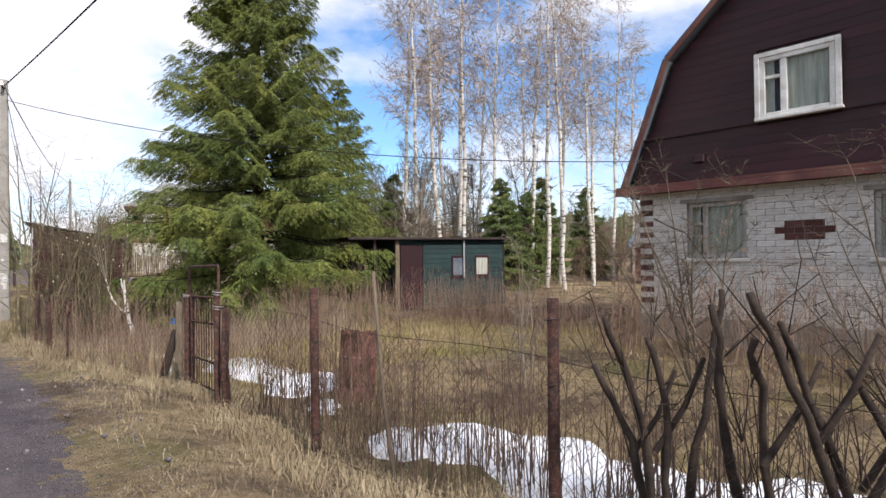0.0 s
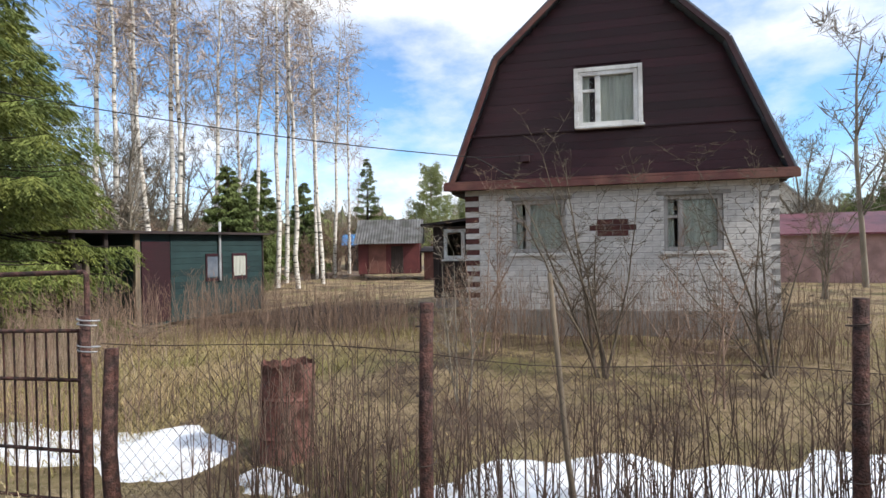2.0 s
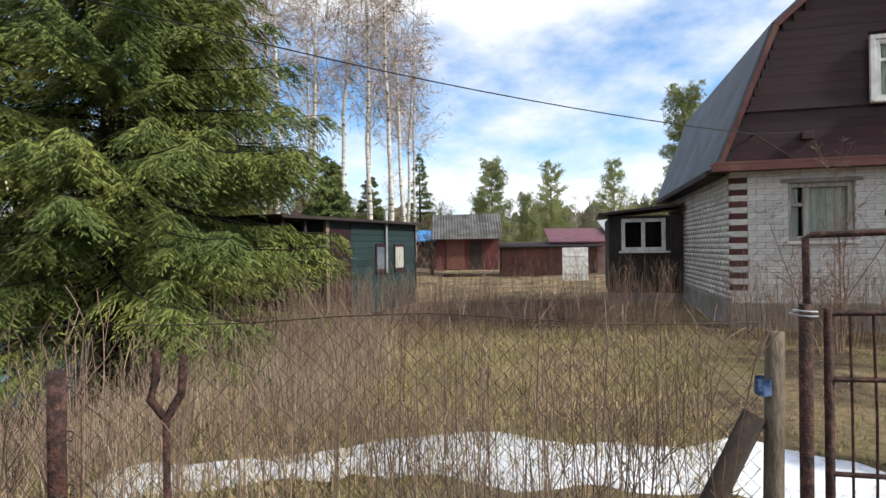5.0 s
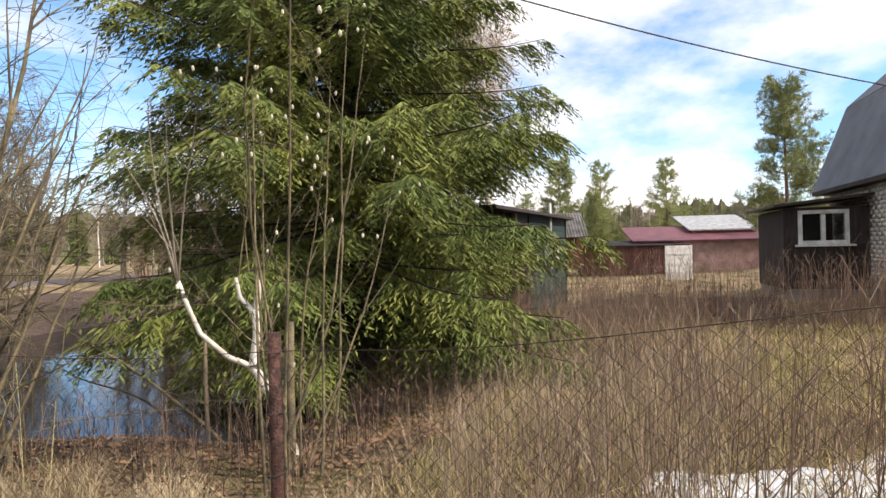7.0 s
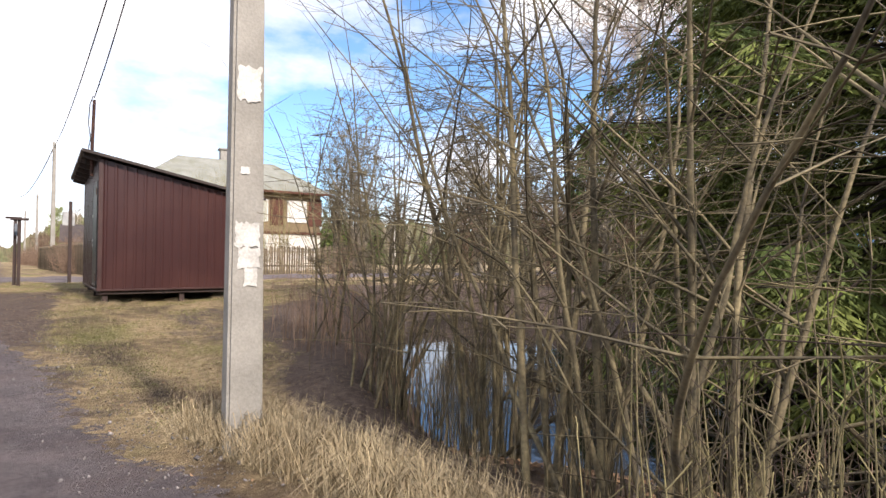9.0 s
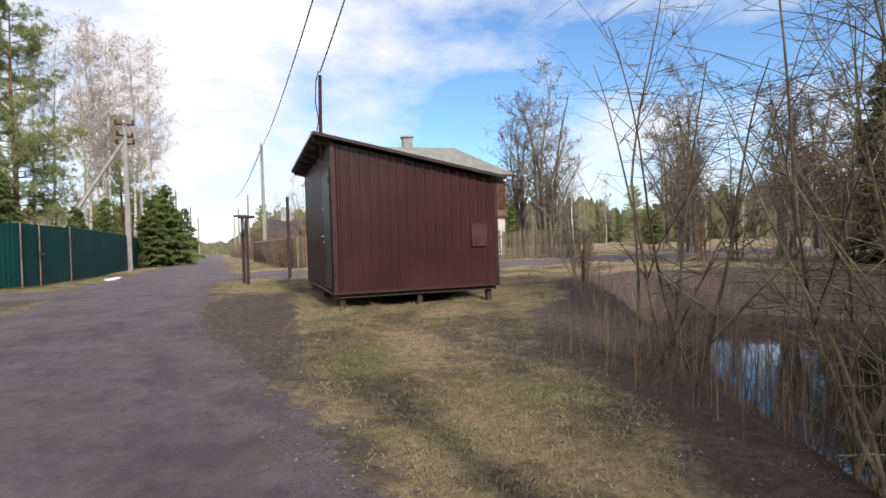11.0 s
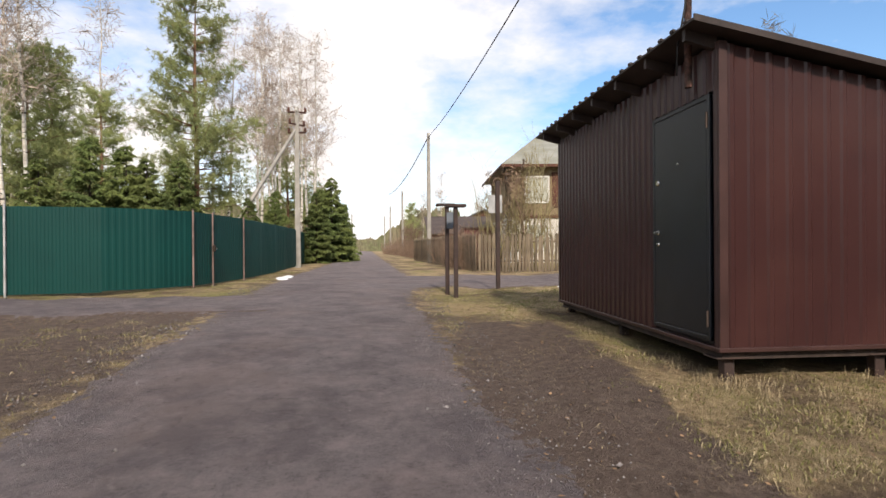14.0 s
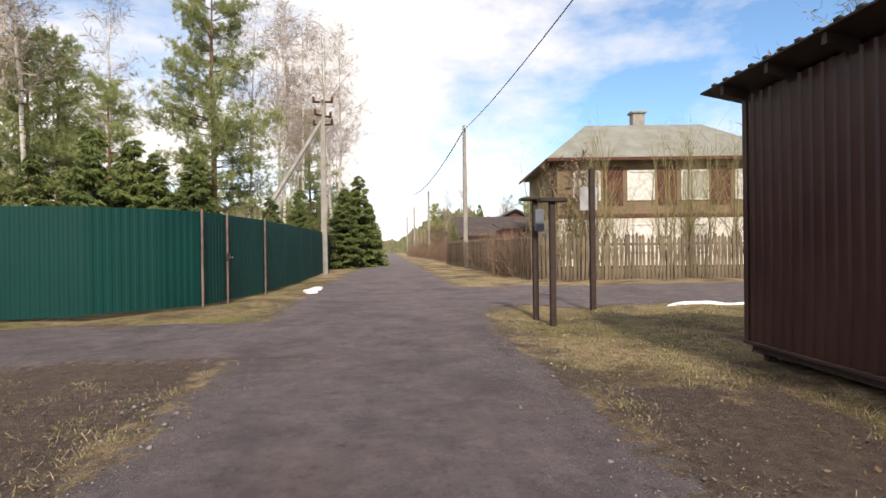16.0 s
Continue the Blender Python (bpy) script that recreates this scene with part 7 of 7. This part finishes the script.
PV = [pine("pine_tree", -13.0, 54.2, 14.4, 1, "tall pine with an open green crown behind the fence", 0.22, 0.27, 1.25), pine("pine_tree", 29.9, 7.8, 9.5, 2, "pine with an open crown behind the house", 0.2, 0.26)]
for x_, y_, s_, k_ in ((-20.0, 54.0, 0.78, 0), (-24.0, 50.0, 0.85, 0), (-18.2, 49.0, 0.66, 0), (-15.6, 49.5, 0.55, 0), (-27, 46, 0.9, 0), (-22.0, 46.0, 0.75, 0), (37.8, 21.3, 0.85, 1), (39.5, 19.0, 0.6, 1), (-12, 82, 1.0, 0)):
    plant(PV[k_], x_, y_, s_)
for x_, y_, s_ in ((-14.8, 52.0, 0.85), (-15.9, 52.6, 0.95), (-14.1, 54.4, 0.9), (-13.0, 53.5, 0.8), (-17.2, 53.2, 0.9), (-8.7, 53.6, 0.75), (-6.6, 61.5, 0.9), (-5.6, 60.6, 0.7), (-7.4, 66, 1.0), (-6.2, 80, 1.0), (19.1, 22.9, 0.85), (21.0, 23.7, 0.95), (18.2, 21.5, 0.7), (-19, 56, 1.0), (-21.5, 52, 1.0), (-13.6, 47.2, 0.95), (-12.6, 46.6, 0.85), (-14.6, 46.4, 1.0), (-12.0, 48.6, 0.9), (-15.8, 45.2, 0.8), (-9.4, 50.0, 0.62), (-17.6, 44.6, 0.7), (-8.5, 52.0, 0.6), (-19.2, 46.0, 1.1), (-6.9, 57.2, 0.8)):
    plant(FS[0], x_, y_, s_)


# bare deciduous trees and bushes farther off
def bare_tree(name, x, y, h, seed, label, stems=3, lean=0.2, mat="twig_grey", fine=2600):
    rs_ = np.random.RandomState(seed)
    t = thing(name, Matrix.Translation((x, y, gz(x, y) - 0.1)), label, "tree")
    tb = Tubes()
    for _ in range(stems):
        stem(rs_, tb, (rs_.normal(0, 0.15), rs_.normal(0, 0.15), 0), h * rs_.uniform(0.8, 1.0), rs_.uniform(0, 6.28), abs(rs_.normal(0, lean)), 0.011 * h, 0.2, 6, 11, 2, 0.36, 0.5)
    tb.make("branch_frame", M[mat], t)
    B = np.concatenate(tb.v)
    B = B[rs_.randint(len(B) // 6, len(B), fine)]
    d = rs_.normal(0, 0.5, B.shape) + np.array([0, 0, 0.35])
    v, f = cards(B, B + d * 0.07 * h * rs_.uniform(0.5, 1, len(B))[:, None], np.full(len(B), 0.0045), rs_, 0.02)
    tagged(tri_mesh("twig_crown", v, f, M[mat], t), "fine bare twigs")
    return t


BT = [bare_tree("bare_tree", 19.8, 39.8, 9.0, 1, "bare rounded tree beyond the side lane", 5, 0.35), bare_tree("bare_tree", 22.3, -2.0, 9.5, 2, "slim bare tree behind the yard", 1, 0.05, "twig_grey", 900), bare_tree("bare_bush", 2.4, 45.2, 4.2, 3, "tall bare brown bush beside the lane", 7, 0.22, "twig_brown", 1500)]
for x_, y_, s_ in ((0.6, 71, 0.6), (0.4, 76, 0.7), (1.0, 84, 0.8), (0.6, 92, 0.9), (-8.2, 60, 0.7), (5.3, 29.8, 0.30), (4.7, 28.6, 0.33)):
    plant(BT[2], x_, y_, s_)
for x_, y_, s_ in ((18.1, 54.6, 1.2), (18.6, 51.8, 1.35), (30.3, 50.6, 1.1), (24, 46, 1.0), (16.5, 48.0, 0.9), (27, 38, 1.0), (23, 33, 0.9), (14, 30.5, 0.6), (17, 33, 0.7), (12.5, 33.5, 0.5), (20, 27, 0.8), (26, 30, 1.0), (13.0, 22.0, 0.75), (15.5, 26.5, 0.8), (11.5, 25.0, 0.6), (30, -1.5, 0.8), (27.5, 2.5, 0.6), (33, 4, 0.8), (26.0, -6.5, 0.9), (19.5, -3.5, 0.45), (17.5, 0.2, 0.35)):
    plant(BT[0], x_, y_, s_)

rsc = random.Random(31)
for k in range(34):
    a_ = rsc.random()
    x_, y_ = 12.5 + 19 * a_ + rsc.uniform(-1.5, 1.5), 24.5 - 1.5 * a_ + rsc.uniform(-1.0, 9.0)
    plant(BT[2], x_, y_, rsc.uniform(0.5, 0.95))
for x_, y_, s_ in ((17.4, 21.6, 1.0), (24.6, 26.2, 1.15), (29.0, 26.5, 1.1), (15.0, 28.0, 1.1)):
    plant(FS[0], x_, y_, s_)

# tall upright shrubs before the tan house
OB = [bush("tall_shrub", x_, y_, 11, 4.6, 0.022, M["twig_olive"], 90 + k, "tall upright bare shrub with olive-yellow shoots", 0.16, 0.28, 20, 1, 0.36, 0.28, group="shrubs before the tan house") for k, (x_, y_) in enumerate(((5.0, 43.9), (2.2, 44.8)))]
for k, (x_, y_, s_) in enumerate(((5.7, 43.9, 0.95), (1.5, 44.6, 0.85), (2.9, 45.2, 1.05), (4.0, 46.0, 1.05), (7.4, 43.7, 1.0), (8.3, 43.8, 0.9), (6.5, 45.6, 1.1), (1.3, 46.5, 0.9), (9.4, 43.6, 1.0))):
    plant(OB[k % 2], x_, y_, s_)

# bare brown hedge along the lane beyond the picket fence
hedge_rng = random.Random(4)
hedge_kinds = [bush("hedge_bush", 0.5 - 0.2 * k, 46.0 + 1.6 * k, 18, 1.75, 0.016, M["twig_brown"], 60 + k, "bare brown hedge bush beside the lane", 0.38, 0.35, 20, 1, 0.4, 0.7, group="hedge along the lane") for k in range(3)]
for k in range(46):
    y_ = 45.4 + 0.6 * k + 0.018 * k * k
    plant(hedge_kinds[k % 3], 1.0 - 0.03 * (y_ - 50) + hedge_rng.uniform(-0.6, 0.6), y_, hedge_rng.uniform(0.75, 1.25))

# ---- distant woods on every side ----
rsw = random.Random(21)
for ring_r, n_ in ((62, 46), (78, 60), (98, 90), (112, 130), (126, 170)):
    for k in range(n_):
        a = 2 * math.pi * (k + rsw.uniform(-0.4, 0.4)) / n_
        x_, y_ = 6 + ring_r * math.cos(a) * rsw.uniform(0.93, 1.07), 26 + ring_r * math.sin(a) * rsw.uniform(0.93, 1.07)
        if -11 < x_ < 4.5 and y_ > 40 or (-8 < x_ < 5 and y_ < 0):
            continue
        kind = rsw.random()
        if kind < 0.38:
            plant(FS[rsw.randrange(2)], x_, y_, rsw.uniform(0.75, 1.15))
        elif kind < 0.55:
            plant(PV[rsw.randrange(2)], x_, y_, rsw.uniform(0.6, 0.85))
        elif kind < 0.8:
            plant(BV[rsw.randrange(3)], x_, y_, rsw.uniform(0.55, 0.8))
        else:
            plant(BT[0], x_, y_, rsw.uniform(0.9, 1.3))
bm = bmesh.new()
nb = 3600
prev = None
for k in range(nb + 1):
    a = 2 * math.pi * k / nb
    hgt = 10.6 + 2.0 * math.sin(k * 0.029) * math.sin(k * 0.0096) + 1.1 * math.sin(k * 0.11 + 2 * math.sin(k * 0.031)) + 0.6 * math.sin(k * 0.53 + math.sin(k * 0.21)) + 1.5 * rsw.random() ** 3
    gap = abs((a - math.pi / 2 - 0.072 + math.pi) % (2 * math.pi) - math.pi)
    hgt *= min(1.0, 0.28 + max(0.0, gap - 0.02) / 0.11)
    c_, s_ = math.cos(a), math.sin(a)
    cur = (bm.verts.new((6 + 135 * c_, 26 + 135 * s_, -1)), bm.verts.new((6 + 138 * c_, 26 + 138 * s_, hgt)))
    if prev:
        bm.faces.new((prev[0], cur[0], cur[1], prev[1]))
    prev = cur
M["far_wood"] = material("distant_mixed_wood", (0.105, 0.115, 0.055), 0.95, second=(0.15, 0.125, 0.085), scale=0.25, fine=2.0, spread=0.35, bump=0, stretch=(1, 1, 0.3))
tagged(part("backdrop", bm, M["far_wood"]), "distant mixed spruce and birch wood", "wood", kind="structure")


# ---- small things in the garden ----
t = thing("bent_bracket", Matrix.Translation((0.12, 10.12, gz(0.12, 10.12))), "bent rusty iron fork standing by the netting", "scrap iron")
zb = 0.76 - gz(0.12, 10.12)
for pts in (((0, 0, -0.1), (0, 0, zb)), ((0, 0, zb), (-0.03, 0.05, zb + 0.08), (-0.02, 0.03, zb + 0.16), (0.0, 0.05, zb + 0.27)), ((0, 0, zb), (0.03, -0.05, zb + 0.1), (0.04, -0.055, zb + 0.25))):
    tb = Tubes()
    tb.add(pts, [0.014] * len(pts) if len(pts) == 2 else [0.017] * len(pts), 8)
    tb.make("rod", M["rust"], t)
pl_ = thing("plank_pile", pose(7.9, 14.6, gz(7.9, 14.6), 0, 0, 25), "small heap of pale weathered planks in the weeds", "planks")
for k in range(6):
    part("plank", boxed(((-0.8 + 0.05 * k, -0.3 + 0.12 * k, 0.02 + 0.05 * (k % 3)), (0.7 + 0.08 * k, -0.2 + 0.12 * k, 0.055 + 0.05 * (k % 3))), bevel=0.005, m=Matrix.Rotation(radians(7 * (k - 2)), 4, "Z")), M["picket"], pl_)
rag = thing("blue_rag", Matrix.Translation((1.14, 7.95, 0.84)) @ Matrix.Diagonal((0.75, 0.75, 0.6, 1)), "faded blue rag tied to the gate stake", "rag")
bm = bmesh.new()
rows = [[bm.verts.new((0.05 * math.cos(a) * (1 + 0.25 * math.sin(3 * a + z * 30)), 0.05 * math.sin(a) * (1 + 0.2 * math.cos(2 * a)), z)) for a in np.linspace(0, 2 * math.pi, 12, endpoint=False)] for z in (-0.05, -0.02, 0.01, 0.04, 0.06)]
for r0, r1 in zip(rows, rows[1:]):
    for k in range(12):
        bm.faces.new((r0[k], r0[(k + 1) % 12], r1[(k + 1) % 12], r1[k]))
part("cloth", bm, M["rag"], rag)

# ---- bricks of the house walls ----
BRL, BRH = 0.26, (W_Z - P_Z) / 22
bme = bmesh.new()
box(bme, (0, 0, 0), (1, 1, 1))
brick_mesh = {}
for mk in ("brick", "brick_red"):
    me = bpy.data.meshes.new("brick")
    bme.to_mesh(me)
    me.materials.append(M[mk])
    brick_mesh[mk] = me
bme.free()
rest_v, rest_f = [], []
CUBE_F = np.array([[0, 1, 3], [0, 3, 2], [4, 6, 7], [4, 7, 5], [0, 4, 5], [0, 5, 1], [2, 3, 7], [2, 7, 6], [0, 2, 6], [0, 6, 4], [1, 5, 7], [1, 7, 3]])
made = 0
rngw = random.Random(8)
for c_ in range(22):
    z0 = P_Z + c_ * BRH
    s = 0.0 if c_ % 2 else -BRL / 2
    while s < H_W:
        a, b = max(s, 0.0), min(s + BRL, H_W)
        s += BRL
        runs = [(a, b)]
        if z0 + BRH * 0.6 > 1.44 and z0 + BRH * 0.4 < 2.42:
            for wx0, wx1, _, _ in WINS:
                nr = []
                for p_, q_ in runs:
                    if q_ <= wx0 or p_ >= wx1:
                        nr.append((p_, q_))
                    else:
                        if p_ < wx0:
                            nr.append((p_, wx0))
                        if q_ > wx1:
                            nr.append((wx1, q_))
                runs = nr
        for p_, q_ in runs:
            if q_ - p_ < 0.04:
                continue
            cx = (p_ + q_) / 2
            corner = (cx < 0.24 or cx > H_W - 0.24)
            red = (corner and c_ % 2 == 0 and c_ > 1) or (2.44 < cx < 2.84 and 13 <= c_ <= 15) or (2.28 < cx < 2.98 and c_ in (14,))
            if corner and c_ % 2 == 0:
                p_, q_ = (0.0, 0.26) if cx < 1 else (H_W - 0.26, H_W)
                if (cx < 1 and a > 0.1) or (cx > 1 and a > H_W - 0.2):
                    continue
            y_ = -rngw.uniform(0.0, 0.003)
            lo, sz = (p_ + 0.005, y_, z0 + 0.005), (q_ - p_ - 0.010, 0.02, BRH - 0.010)
            if red:
                lo, sz = (lo[0], y_ - 0.004, lo[2]), (sz[0], 0.024, sz[2])
            if made < 450:
                o = new("brick", brick_mesh["brick_red" if red else "brick"])
                o.parent = front_wall
                o.matrix_basis = Matrix.Translation(lo) @ Matrix.Diagonal((*sz, 1))
                made += 1
            else:
                n0 = sum(len(v) for v in rest_v)
                v = np.array([[i, j, k] for i in (0, 1) for j in (0, 1) for k in (0, 1)], float) * np.array(sz) + np.array(lo)
                rest_v.append(v)
                rest_f.append(CUBE_F + n0)
if rest_v:
    tagged(tri_mesh("bricks", np.concatenate(rest_v), np.concatenate(rest_f), M["brick"], front_wall), kind="stuff")
rest_v, rest_f, red_v, red_f = [], [], [], []
for c_ in range(22):
    z0 = P_Z + c_ * BRH
    s = 0.0 if c_ % 2 else -BRL / 2
    while s < H_D:
        a, b = max(s, 0.0), min(s + BRL, H_D)
        s += BRL
        if b - a < 0.05:
            continue
        v = np.array([[i, j, k] for i in (0, 1) for j in (0, 1) for k in (0, 1)], float) * np.array((0.02, b - a - 0.01, BRH - 0.01)) + np.array((-0.001, a + 0.005, z0 + 0.005))
        tv, tf = (red_v, red_f) if (a < 0.1 and c_ % 2 == 0 and c_ > 1) else (rest_v, rest_f)
        tf.append(CUBE_F + 8 * len(tv))
        tv.append(v)
tagged(tri_mesh("bricks", np.concatenate(rest_v), np.concatenate(rest_f), M["brick"], left_wall), kind="stuff")
tagged(tri_mesh("quoin_bricks", np.concatenate(red_v), np.concatenate(red_f), M["brick_red"], left_wall), kind="stuff")
